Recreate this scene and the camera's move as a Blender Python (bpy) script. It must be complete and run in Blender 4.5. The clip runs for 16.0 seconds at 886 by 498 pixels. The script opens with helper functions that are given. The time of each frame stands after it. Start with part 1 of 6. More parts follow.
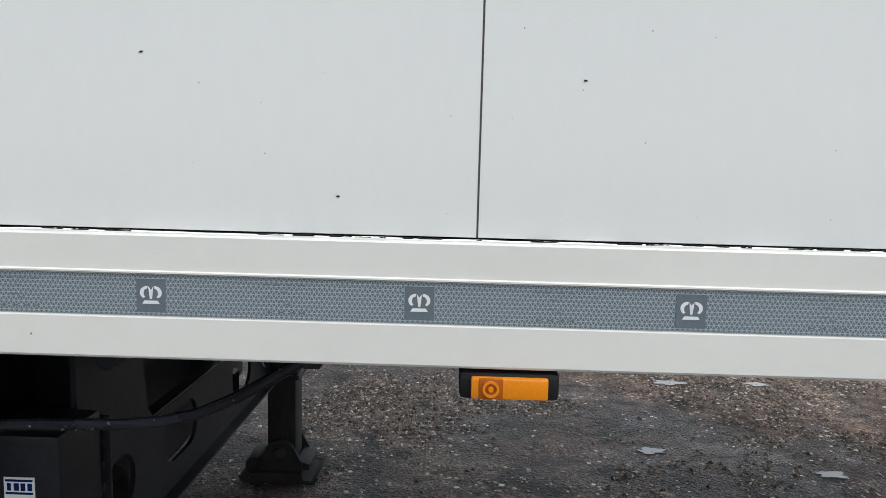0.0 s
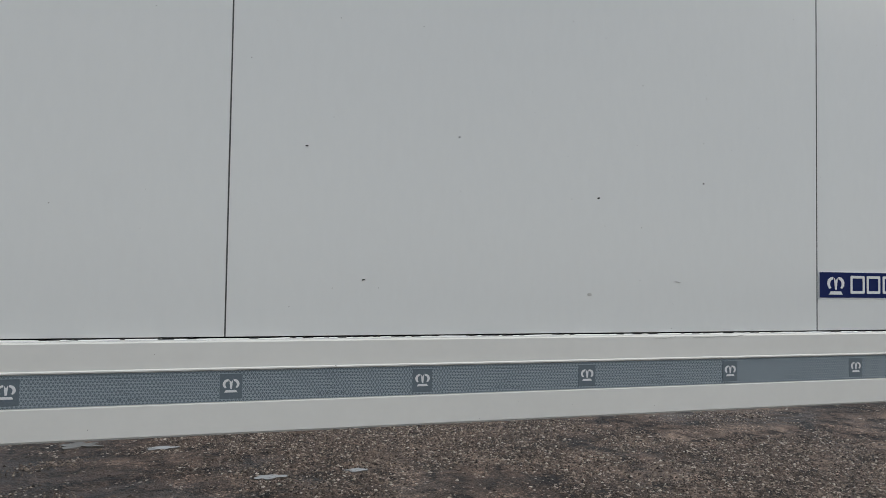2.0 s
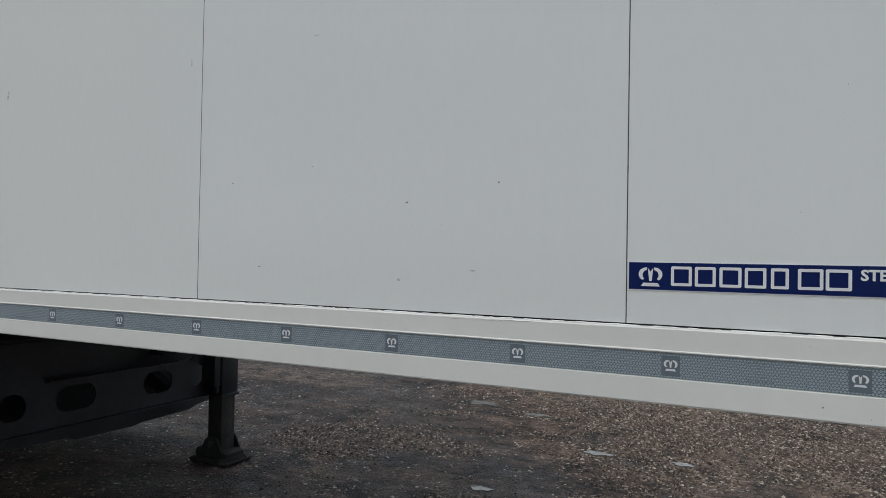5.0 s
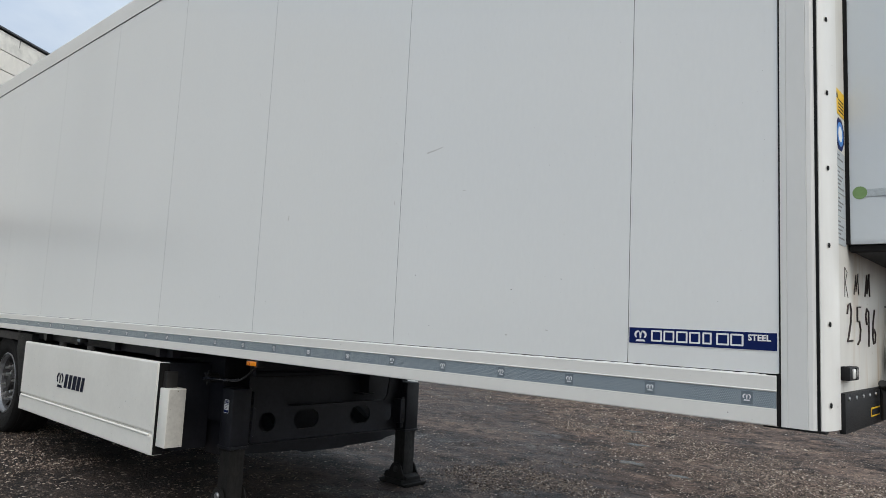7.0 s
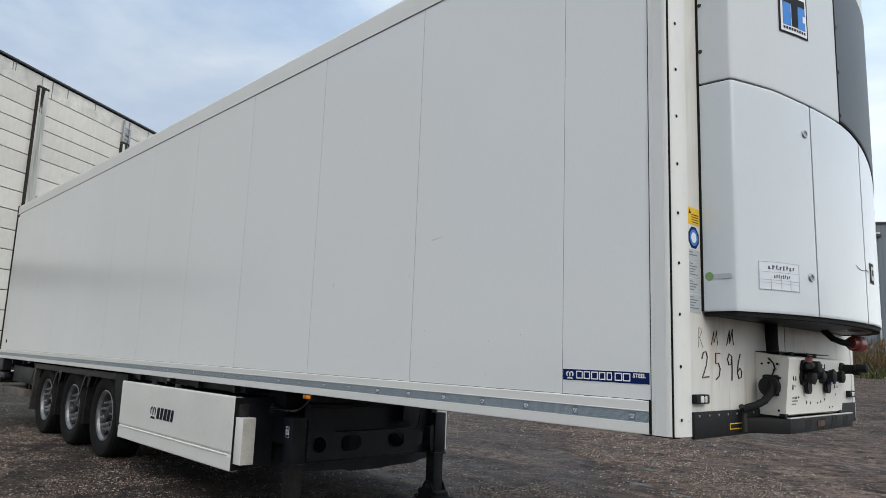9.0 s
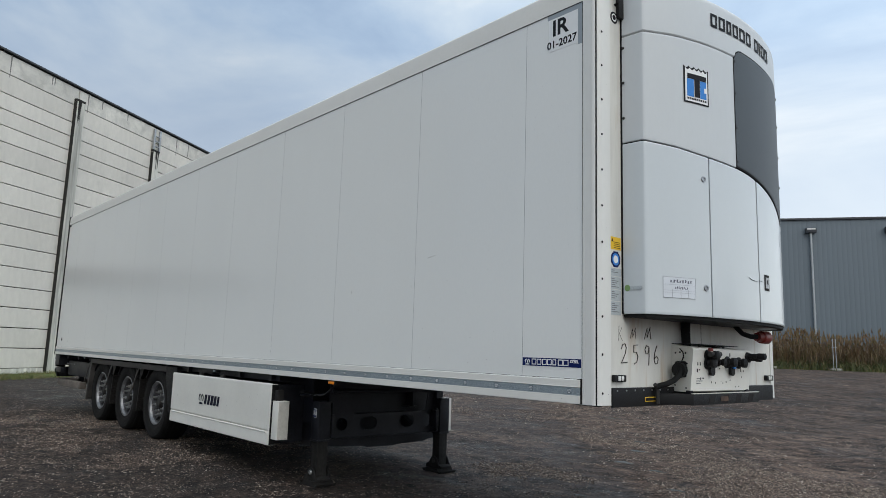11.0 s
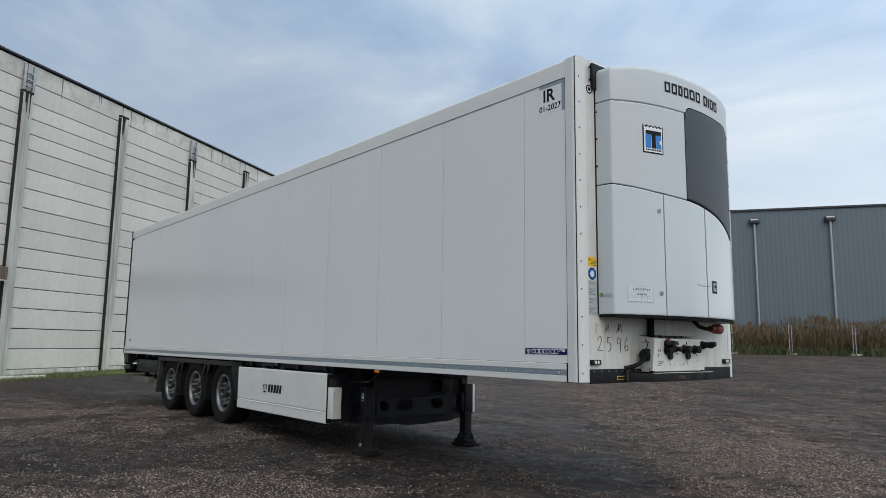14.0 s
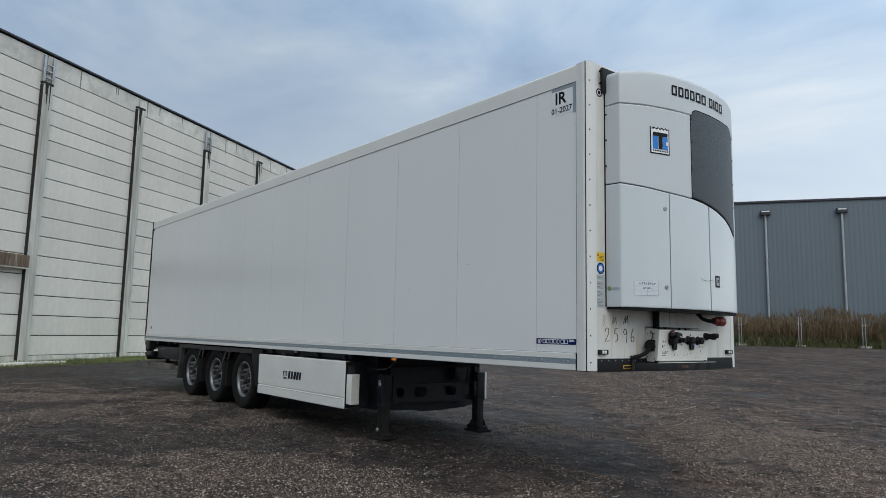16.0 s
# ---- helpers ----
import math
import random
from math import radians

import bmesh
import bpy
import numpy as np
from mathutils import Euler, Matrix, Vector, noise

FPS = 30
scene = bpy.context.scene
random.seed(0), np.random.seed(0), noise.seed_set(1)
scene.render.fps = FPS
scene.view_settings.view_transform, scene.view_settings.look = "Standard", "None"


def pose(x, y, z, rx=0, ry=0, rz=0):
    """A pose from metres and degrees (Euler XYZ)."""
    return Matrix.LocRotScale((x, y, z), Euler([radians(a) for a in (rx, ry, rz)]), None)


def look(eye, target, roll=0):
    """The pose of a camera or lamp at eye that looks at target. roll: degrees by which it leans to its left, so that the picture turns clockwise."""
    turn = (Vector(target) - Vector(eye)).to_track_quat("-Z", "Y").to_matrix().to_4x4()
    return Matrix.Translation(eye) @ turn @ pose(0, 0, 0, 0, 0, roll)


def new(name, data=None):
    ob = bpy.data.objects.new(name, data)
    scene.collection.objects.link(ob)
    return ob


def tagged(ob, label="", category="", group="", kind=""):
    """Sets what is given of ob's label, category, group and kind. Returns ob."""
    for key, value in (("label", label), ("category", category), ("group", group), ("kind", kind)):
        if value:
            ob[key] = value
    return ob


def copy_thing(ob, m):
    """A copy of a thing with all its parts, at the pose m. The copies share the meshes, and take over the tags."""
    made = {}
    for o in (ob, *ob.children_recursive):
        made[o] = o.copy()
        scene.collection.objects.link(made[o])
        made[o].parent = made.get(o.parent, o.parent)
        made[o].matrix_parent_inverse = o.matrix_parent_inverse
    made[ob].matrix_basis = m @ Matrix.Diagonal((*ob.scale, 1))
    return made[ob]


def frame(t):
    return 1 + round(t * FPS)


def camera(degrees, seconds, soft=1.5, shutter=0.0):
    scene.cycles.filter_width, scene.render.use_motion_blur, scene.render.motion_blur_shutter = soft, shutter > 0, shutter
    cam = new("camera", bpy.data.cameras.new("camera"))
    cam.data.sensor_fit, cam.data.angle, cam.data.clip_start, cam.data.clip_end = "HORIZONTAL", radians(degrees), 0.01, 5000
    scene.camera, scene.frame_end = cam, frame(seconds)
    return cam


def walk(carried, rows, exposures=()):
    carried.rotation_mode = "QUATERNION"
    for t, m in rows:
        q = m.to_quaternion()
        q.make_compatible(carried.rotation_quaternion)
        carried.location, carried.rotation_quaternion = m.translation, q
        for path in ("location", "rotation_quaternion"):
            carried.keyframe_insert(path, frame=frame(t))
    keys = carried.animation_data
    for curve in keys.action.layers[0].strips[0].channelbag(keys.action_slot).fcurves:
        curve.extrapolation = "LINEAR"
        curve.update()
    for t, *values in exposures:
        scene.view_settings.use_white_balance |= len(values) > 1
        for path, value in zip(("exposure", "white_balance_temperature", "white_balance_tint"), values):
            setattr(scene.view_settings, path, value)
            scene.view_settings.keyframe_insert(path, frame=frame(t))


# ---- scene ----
cam = camera(66.0, 16.0, 0.55)
PATH = [
    (0, (-3.036, -0.803, 1.291), (-3.070, 1.184, 1.061), 1.5),
    (0.5, (-2.695, -0.859, 1.290), (-2.454, 1.125, 1.228), 0.4),
    (1, (-2.371, -1.031, 1.350), (-1.905, 0.913, 1.277), -1.4),
    (1.5, (-2.131, -1.153, 1.386), (-1.527, 0.753, 1.333), -2.9),
    (2, (-1.786, -1.170, 1.322), (-1.225, 0.748, 1.392), 0.9),
    (2.5, (-1.540, -1.108, 1.344), (-0.954, 0.803, 1.384), 0.7),
    (3, (-1.226, -1.207, 1.338), (-0.812, 0.748, 1.418), 0.7),
    (3.5, (-0.981, -1.238, 1.346), (-0.762, 0.750, 1.387), -1.0),
    (4, (-0.741, -1.146, 1.299), (-0.842, 0.851, 1.350), 4.2),
    (4.5, (-0.531, -1.201, 1.304), (-1.027, 0.736, 1.338), 1.2),
    (5, (-0.320, -1.413, 1.335), (-1.223, 0.372, 1.366), 1.0),
    (7.5, (0.798, -2.416, 1.309), (-0.567, -0.976, 1.56), 2.8),
    (8, (1.09, -2.55, 1.352), (-0.316, -1.151, 1.608), 2.3),
    (8.5, (1.338, -2.681, 1.368), (-0.099, -1.313, 1.625), 2.1),
    (9, (1.542, -2.916, 1.378), (0.106, -1.559, 1.688), 2.1),
    (9.5, (1.751, -3.105, 1.388), (0.316, -1.744, 1.689), 2.6),
    (10, (2.036, -3.236, 1.364), (0.579, -1.9, 1.668), 2.3),
    (12.5, (3.126, -4.17, 1.354), (1.635, -2.868, 1.638), 1.3),
    (13, (3.314, -4.33, 1.361), (1.814, -3.037, 1.642), 0.6),
    (13.5, (3.586, -4.449, 1.35), (2.066, -3.179, 1.63), 0.8),
    (14, (3.735, -4.583, 1.358), (2.209, -3.32, 1.635), 0.8),
    (14.5, (3.862, -4.802, 1.363), (2.332, -3.541, 1.629), 1.7),
    (15, (3.94, -4.828, 1.356), (2.399, -3.58, 1.612), 1.3),
    (15.5, (3.966, -4.843, 1.358), (2.421, -3.598, 1.606), 0.9),
    (16, (3.968, -4.857, 1.361), (2.421, -3.613, 1.607), 1.2),
]
EXPOSURES = [(0, 0.95, 6760, 10), (0.5, 0.59, 6760, 10), (1, 0.34, 6760, 10), (1.5, 0.26, 6760, 10), (3.5, 0.24, 6700, 9), (5, 0.25, 6700, 9), (7.5, 0.58, 6700, 10), (8.5, 0.44, 6650, 10), (9, 0.42, 6630, 10), (9.5, 0.40, 6600, 10), (10, 0.26, 6560, 9), (12.5, 0.18, 6380, 8), (14, 0.09, 6350, 8), (16, 0.03, 6290, 7)]
walk(cam, [(t, look(eye, target, roll)) for t, eye, target, roll in PATH], EXPOSURES)

# ---- sky and light: a bright overcast day, the sun hidden behind cloud ----
SUN_AZ, SUN_EL = radians(114), radians(46)


def node(nt, kind, **sets):
    n = nt.nodes.new(kind)
    for key, value in sets.items():
        if key in n.inputs:
            n.inputs[key].default_value = value
        elif key == "data_type":
            n.data_type = value
        elif key == "blend_type":
            n.blend_type = value
        elif key == "operation":
            n.operation = value
        elif key == "voronoi_dimensions":
            n.voronoi_dimensions = value
        elif key == "interpolation_type":
            n.interpolation_type = value
        else:
            raise ValueError(key)
    return n


def ramp(nt, stops, source=None):
    r = nt.nodes.new("ShaderNodeValToRGB")
    while len(r.color_ramp.elements) < len(stops):
        r.color_ramp.elements.new(0.5)
    for e, (p, c) in zip(r.color_ramp.elements, stops):
        e.position = p
        e.color = (*c, 1) if len(c) == 3 else c
    if source is not None:
        nt.links.new(source, r.inputs[0])
    return r


world = bpy.data.worlds.new("overcast_sky")
scene.world = world
world.use_nodes = True
wt = world.node_tree
wt.nodes.clear()
w_out = wt.nodes.new("ShaderNodeOutputWorld")
w_bg = wt.nodes.new("ShaderNodeBackground")
w_sky = wt.nodes.new("ShaderNodeTexSky")
w_sky.sky_type, w_sky.sun_disc = "NISHITA", False
w_sky.sun_elevation, w_sky.sun_rotation = SUN_EL, SUN_AZ
w_tc = wt.nodes.new("ShaderNodeTexCoord")
w_map = node(wt, "ShaderNodeMapping")
w_map.inputs["Scale"].default_value = (1.0, 1.0, 2.6)
w_map.inputs["Location"].default_value = (0.35, 0.2, 0.1)
w_n1 = node(wt, "ShaderNodeTexNoise", Scale=1.9, Detail=7.0, Roughness=0.54, Distortion=0.4)
wt.links.new(w_tc.outputs["Generated"], w_map.inputs["Vector"])
wt.links.new(w_map.outputs[0], w_n1.inputs["Vector"])
w_cl = ramp(wt, [(0.36, (0.33, 0.45, 0.65)), (0.47, (0.45, 0.58, 0.77)), (0.57, (0.60, 0.71, 0.85)), (0.68, (0.88, 0.93, 0.98))], w_n1.outputs["Fac"])
w_sep = wt.nodes.new("ShaderNodeSeparateXYZ")
wt.links.new(w_tc.outputs["Generated"], w_sep.inputs[0])
w_hz = ramp(wt, [(0.0, (1, 1, 1)), (0.12, (0.75, 0.75, 0.75)), (0.42, (0.0, 0.0, 0.0))], w_sep.outputs["Z"])
w_mixh = node(wt, "ShaderNodeMix", data_type="RGBA")
w_mixh.inputs["B"].default_value = (0.86, 0.90, 0.93, 1)
wt.links.new(w_hz.outputs[0], w_mixh.inputs["Factor"])
wt.links.new(w_cl.outputs[0], w_mixh.inputs["A"])
w_sc = node(wt, "ShaderNodeVectorMath", operation="SCALE")
w_sc.inputs["Scale"].default_value = 0.10
wt.links.new(w_sky.outputs[0], w_sc.inputs[0])
# the cloud is thinner and brighter across the yard
w_dot = node(wt, "ShaderNodeVectorMath", operation="DOT_PRODUCT")
w_dot.inputs[1].default_value = (0.50, 0.80, 0.33)
wt.links.new(w_tc.outputs["Generated"], w_dot.inputs[0])
w_glow = ramp(wt, [(0.0, (0.68, 0.69, 0.71)), (0.40, (0.87, 0.87, 0.88)), (0.75, (1.12, 1.11, 1.10)), (1.0, (1.5, 1.48, 1.44))], w_dot.outputs["Value"])
# an overcast sky is brightest overhead
w_zen = ramp(wt, [(0.30, (1, 1, 1)), (0.55, (1.45, 1.40, 1.30)), (1.0, (1.9, 1.8, 1.62))], w_sep.outputs["Z"])
w_mulz = node(wt, "ShaderNodeMix", data_type="RGBA", blend_type="MULTIPLY")
w_mulz.inputs["Factor"].default_value = 1.0
wt.links.new(w_mixh.outputs["Result"], w_mulz.inputs["A"])
wt.links.new(w_zen.outputs[0], w_mulz.inputs["B"])
w_mix = node(wt, "ShaderNodeMix", data_type="RGBA")
w_mix.inputs["Factor"].default_value = 0.86
wt.links.new(w_sc.outputs[0], w_mix.inputs["A"])
w_mulg = node(wt, "ShaderNodeMix", data_type="RGBA", blend_type="MULTIPLY")
w_mulg.inputs["Factor"].default_value = 1.0
wt.links.new(w_mulz.outputs["Result"], w_mulg.inputs["A"])
wt.links.new(w_glow.outputs[0], w_mulg.inputs["B"])
wt.links.new(w_mulg.outputs["Result"], w_mix.inputs["B"])
wt.links.new(w_mix.outputs["Result"], w_bg.inputs["Color"])
w_bg.inputs["Strength"].default_value = 0.97
wt.links.new(w_bg.outputs[0], w_out.inputs[0])

sun = new("sun", bpy.data.lights.new("sun", "SUN"))
sun.data.energy, sun.data.angle, sun.data.color = 1.35, radians(60), (1.0, 0.93, 0.82)
sun.matrix_world = look((60 * math.sin(SUN_AZ), 60 * math.cos(SUN_AZ), 60 * math.tan(SUN_EL)), (0, 0, 0))


# ---- materials ----
def material(name, base, rough=0.5, metal=0.0, grain=0.06, grain_scale=35.0, blotch=0.08, blotch_scale=1.3, bump=0.0, bump_scale=120.0,
             coat=0.0, stretch=(1, 1, 1), rough_var=0.08, island=0.0, spec=0.5):
    """A painted or plain surface: base colour with fine grain, larger blotches, uneven gloss and a fine relief."""
    m = bpy.data.materials.new(name)
    m.use_nodes = True
    nt = m.node_tree
    b = nt.nodes["Principled BSDF"]
    b.inputs["Metallic"].default_value = metal
    b.inputs["Coat Weight"].default_value = coat
    b.inputs["Specular IOR Level"].default_value = spec
    b.inputs["Coat Roughness"].default_value = 0.08
    tc = nt.nodes.new("ShaderNodeTexCoord")
    mp = nt.nodes.new("ShaderNodeMapping")
    mp.inputs["Scale"].default_value = stretch
    nt.links.new(tc.outputs["Object"], mp.inputs[0])
    fine = node(nt, "ShaderNodeTexNoise", Scale=grain_scale, Detail=4.0, Roughness=0.6)
    wide = node(nt, "ShaderNodeTexNoise", Scale=blotch_scale, Detail=5.0, Roughness=0.6)
    for t in (fine, wide):
        nt.links.new(mp.outputs[0], t.inputs["Vector"])
    r1 = ramp(nt, [(0.3, (1 - grain,) * 3), (0.7, (1 + grain,) * 3)], fine.outputs["Fac"])
    r2 = ramp(nt, [(0.3, (1 - blotch,) * 3), (0.7, (1 + blotch * 0.6,) * 3)], wide.outputs["Fac"])
    mu = node(nt, "ShaderNodeMix", data_type="RGBA", blend_type="MULTIPLY")
    mu.inputs["Factor"].default_value = 1.0
    nt.links.new(r1.outputs[0], mu.inputs["A"])
    nt.links.new(r2.outputs[0], mu.inputs["B"])
    mc = node(nt, "ShaderNodeMix", data_type="RGBA", blend_type="MULTIPLY")
    mc.inputs["Factor"].default_value = 1.0
    mc.inputs["B"].default_value = (*base, 1)
    nt.links.new(mu.outputs["Result"], mc.inputs["A"])
    last = mc.outputs["Result"]
    if island:
        oi = nt.nodes.new("ShaderNodeObjectInfo")
        r3 = ramp(nt, [(0.0, (1 - island,) * 3), (1.0, (1 + island,) * 3)], oi.outputs["Random"])
        mi = node(nt, "ShaderNodeMix", data_type="RGBA", blend_type="MULTIPLY")
        mi.inputs["Factor"].default_value = 1.0
        nt.links.new(last, mi.inputs["A"])
        nt.links.new(r3.outputs[0], mi.inputs["B"])
        last = mi.outputs["Result"]
    nt.links.new(last, b.inputs["Base Color"])
    rr = ramp(nt, [(0.3, (max(rough - rough_var, 0.02),) * 3), (0.7, (min(rough + rough_var, 1),) * 3)], wide.outputs["Fac"])
    nt.links.new(rr.outputs[0], b.inputs["Roughness"])
    if bump:
        bn = node(nt, "ShaderNodeTexNoise", Scale=bump_scale, Detail=5.0, Roughness=0.6)
        nt.links.new(mp.outputs[0], bn.inputs["Vector"])
        bp = node(nt, "ShaderNodeBump", Strength=bump, Distance=0.01)
        nt.links.new(bn.outputs["Fac"], bp.inputs["Height"])
        nt.links.new(bp.outputs[0], b.inputs["Normal"])
    return m


def speckled(m, amount=0.5, scale=9.0, colour=(0.10, 0.08, 0.06)):
    """Adds small sparse dirt specks and faint run marks to a painted panel."""
    nt = m.node_tree
    b = nt.nodes["Principled BSDF"]
    src = b.inputs["Base Color"].links[0].from_socket
    tc = nt.nodes.new("ShaderNodeTexCoord")
    # laid out flat on upright walls: along the wall, and up it
    sx = nt.nodes.new("ShaderNodeSeparateXYZ")
    cx = nt.nodes.new("ShaderNodeCombineXYZ")
    al = node(nt, "ShaderNodeMath", operation="ADD")
    nt.links.new(tc.outputs["Object"], sx.inputs[0])
    nt.links.new(sx.outputs["X"], al.inputs[0])
    nt.links.new(sx.outputs["Y"], al.inputs[1])
    nt.links.new(al.outputs[0], cx.inputs["X"])
    nt.links.new(sx.outputs["Z"], cx.inputs["Y"])
    vo = node(nt, "ShaderNodeTexVoronoi", voronoi_dimensions="2D", Scale=scale)
    nt.links.new(cx.outputs[0], vo.inputs["Vector"])
    size = node(nt, "ShaderNodeMath", operation="MULTIPLY_ADD")
    sc = nt.nodes.new("ShaderNodeSeparateColor")
    nt.links.new(vo.outputs["Color"], sc.inputs[0])
    pw = node(nt, "ShaderNodeMath", operation="POWER")
    pw.inputs[1].default_value = 4.0
    nt.links.new(sc.outputs[0], pw.inputs[0])
    size.inputs[1].default_value, size.inputs[2].default_value = 0.028 * amount, 0.0
    nt.links.new(pw.outputs[0], size.inputs[0])
    lt = node(nt, "ShaderNodeMath", operation="LESS_THAN")
    nt.links.new(vo.outputs["Distance"], lt.inputs[0])
    nt.links.new(size.outputs[0], lt.inputs[1])
    mx = node(nt, "ShaderNodeMix", data_type="RGBA")
    mx.inputs["B"].default_value = (*colour, 1)
    mf = node(nt, "ShaderNodeMath", operation="MULTIPLY")
    mf.inputs[1].default_value = 0.88
    nt.links.new(lt.outputs[0], mf.inputs[0])
    nt.links.new(mf.outputs[0], mx.inputs["Factor"])
    nt.links.new(src, mx.inputs["A"])
    nt.links.new(mx.outputs["Result"], b.inputs["Base Color"])
    return m


def streaked(m, colour=(0.42, 0.27, 0.12), amount=0.55):
    """Adds narrow brown water runs down a wall."""
    nt = m.node_tree
    b = nt.nodes["Principled BSDF"]
    src = b.inputs["Base Color"].links[0].from_socket
    tc = nt.nodes.new("ShaderNodeTexCoord")
    mp = nt.nodes.new("ShaderNodeMapping")
    mp.inputs["Scale"].default_value = (9.0, 9.0, 0.9)
    nt.links.new(tc.outputs["Object"], mp.inputs[0])
    n1 = node(nt, "ShaderNodeTexNoise", Scale=1.0, Detail=5.0, Roughness=0.6)
    nt.links.new(mp.outputs[0], n1.inputs["Vector"])
    r = ramp(nt, [(0.56, (0, 0, 0)), (0.72, (amount,) * 3)], n1.outputs["Fac"])
    mx = node(nt, "ShaderNodeMix", data_type="RGBA")
    mx.inputs["B"].default_value = (*colour, 1)
    nt.links.new(r.outputs[0], mx.inputs["Factor"])
    nt.links.new(src, mx.inputs["A"])
    nt.links.new(mx.outputs["Result"], b.inputs["Base Color"])
    return m


PANEL = speckled(material("panel_white", (0.785, 0.790, 0.768), 0.17, grain=0.010, grain_scale=60, blotch=0.018, blotch_scale=0.8, stretch=(1, 1, 0.35), rough_var=0.02), 0.5, 13.5, (0.30, 0.28, 0.25))
RAIL = speckled(material("rail_white", (0.76, 0.745, 0.70), 0.45, grain=0.015, blotch=0.035, blotch_scale=2.0), 0.7, 11.0)
CORNER = speckled(material("corner_white", (0.715, 0.71, 0.68), 0.36, grain=0.015, blotch=0.05, blotch_scale=2.4, stretch=(1, 1, 0.4)), 0.7)
FRONT = streaked(speckled(material("front_wall_white", (0.68, 0.668, 0.622), 0.45, grain=0.03, blotch=0.14, blotch_scale=6.0, stretch=(1, 1, 0.18)), 0.8, 14.0, (0.25, 0.17, 0.09)))
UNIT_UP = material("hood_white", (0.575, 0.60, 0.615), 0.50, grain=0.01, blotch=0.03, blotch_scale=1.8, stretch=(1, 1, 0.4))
UNIT_LOW = material("door_gloss_white", (0.575, 0.612, 0.632), 0.26, grain=0.008, blotch=0.012, blotch_scale=1.2, coat=0.35, rough_var=0.02)
JOINTGREY = material("grey_joint_sealant", (0.06, 0.06, 0.058), 0.7)
SEAL = material("black_seal", (0.008, 0.008, 0.008), 0.75, grain=0.3, spec=0.2)
BLACK = material("black_chassis_paint", (0.0165, 0.0175, 0.0225), 0.45, grain=0.2, blotch=0.4, blotch_scale=3.0, bump=0.12, spec=0.28)
PLASTIC = material("black_plastic", (0.0085, 0.0085, 0.0095), 0.6, grain=0.15, blotch=0.3, bump=0.2, bump_scale=300, spec=0.3)
CRANK = speckled(material("worn_black_paint", (0.022, 0.024, 0.032), 0.25, grain=0.2, blotch=0.4, blotch_scale=5.0, spec=0.6), 5.0, 40.0, (0.35, 0.35, 0.35))
DUSTY = material("dusty_grey_steel", (0.024, 0.0225, 0.021), 0.75, grain=0.35, grain_scale=50, blotch=0.6, blotch_scale=7.0, stretch=(1, 1, 0.4), bump=0.2, spec=0.25)
DUST = material("dusty_black_plastic", (0.020, 0.0185, 0.0175), 0.8, grain=0.2, blotch=0.4, blotch_scale=4.0, bump=0.2, bump_scale=200, spec=0.25)
CHEEK = material("grey_guard_edge", (0.062, 0.058, 0.055), 0.6, grain=0.2, blotch=0.4, blotch_scale=4.0, spec=0.3)
TRIMGREY = material("ribbed_guard_plastic", (0.021, 0.019, 0.018), 0.7, grain=0.2, blotch=0.4, blotch_scale=4.0, spec=0.25)
RUBBER = material("tyre_rubber", (0.0105, 0.0100, 0.0098), 0.85, grain=0.2, blotch=0.45, blotch_scale=5.0, bump=0.3, bump_scale=160, spec=0.2)
STEEL = material("grey_steel", (0.42, 0.43, 0.44), 0.42, 0.85, grain=0.12, blotch=0.35, blotch_scale=6.0)
RIM = material("silver_rim_paint", (0.27, 0.275, 0.285), 0.40, 0.5, grain=0.1, blotch=0.4, blotch_scale=7.0)
BARREL = material("silver_barrel_paint", (0.115, 0.115, 0.12), 0.45, 0.3, grain=0.15, blotch=0.5, blotch_scale=8.0)
HUB = material("dark_hub_metal", (0.028, 0.027, 0.026), 0.65, 0.2, grain=0.2, blotch=0.5, blotch_scale=9.0)
CHROME = material("bright_metal", (0.7, 0.7, 0.7), 0.25, 1.0)
NAVY = material("navy_film", (0.003, 0.013, 0.090), 0.6, grain=0.03, blotch=0.05, spec=0.15)
WHITE = material("white_film", (0.80, 0.80, 0.80), 0.45, grain=0.01, blotch=0.02)
PRINT = material("grey_print", (0.20, 0.20, 0.21), 0.6, spec=0.2)
BEAD = material("white_sealant", (0.88, 0.88, 0.86), 0.28, grain=0.04, grain_scale=90, blotch=0.06, blotch_scale=7.0, bump=0.3, bump_scale=90)
BOXDIRTY = speckled(material("soiled_box_white", (0.58, 0.565, 0.52), 0.5, grain=0.06, grain_scale=60, blotch=0.16, blotch_scale=9.0), 4.0, 26.0, (0.11, 0.06, 0.03))
INK = material("black_print", (0.008, 0.008, 0.011), 0.6, spec=0.2)
BLUE = material("blue_print", (0.02, 0.20, 0.60), 0.45)
PALEBLUE = material("grey_blue_label", (0.44, 0.48, 0.50), 0.5, grain=0.12, grain_scale=180, blotch=0.1)
GREYTAPE = material("grey_tape", (0.30, 0.33, 0.35), 0.38, 0.2, grain=0.06, grain_scale=200)
YELLOW = material("yellow_label", (0.80, 0.50, 0.02), 0.5)
GREEN = material("green_print", (0.20, 0.33, 0.12), 0.5)
AMBER = material("amber_lens", (0.85, 0.26, 0.01), 0.18, coat=0.5, grain=0.06, grain_scale=300)
AMBERDK = material("amber_reflector", (0.42, 0.10, 0.008), 0.2, coat=0.5, grain=0.2, grain_scale=400)
RED = material("red_plastic", (0.19, 0.024, 0.018), 0.45, blotch=0.3, blotch_scale=9.0)
CLEAR = material("clear_lens", (0.72, 0.72, 0.70), 0.12, coat=0.6)
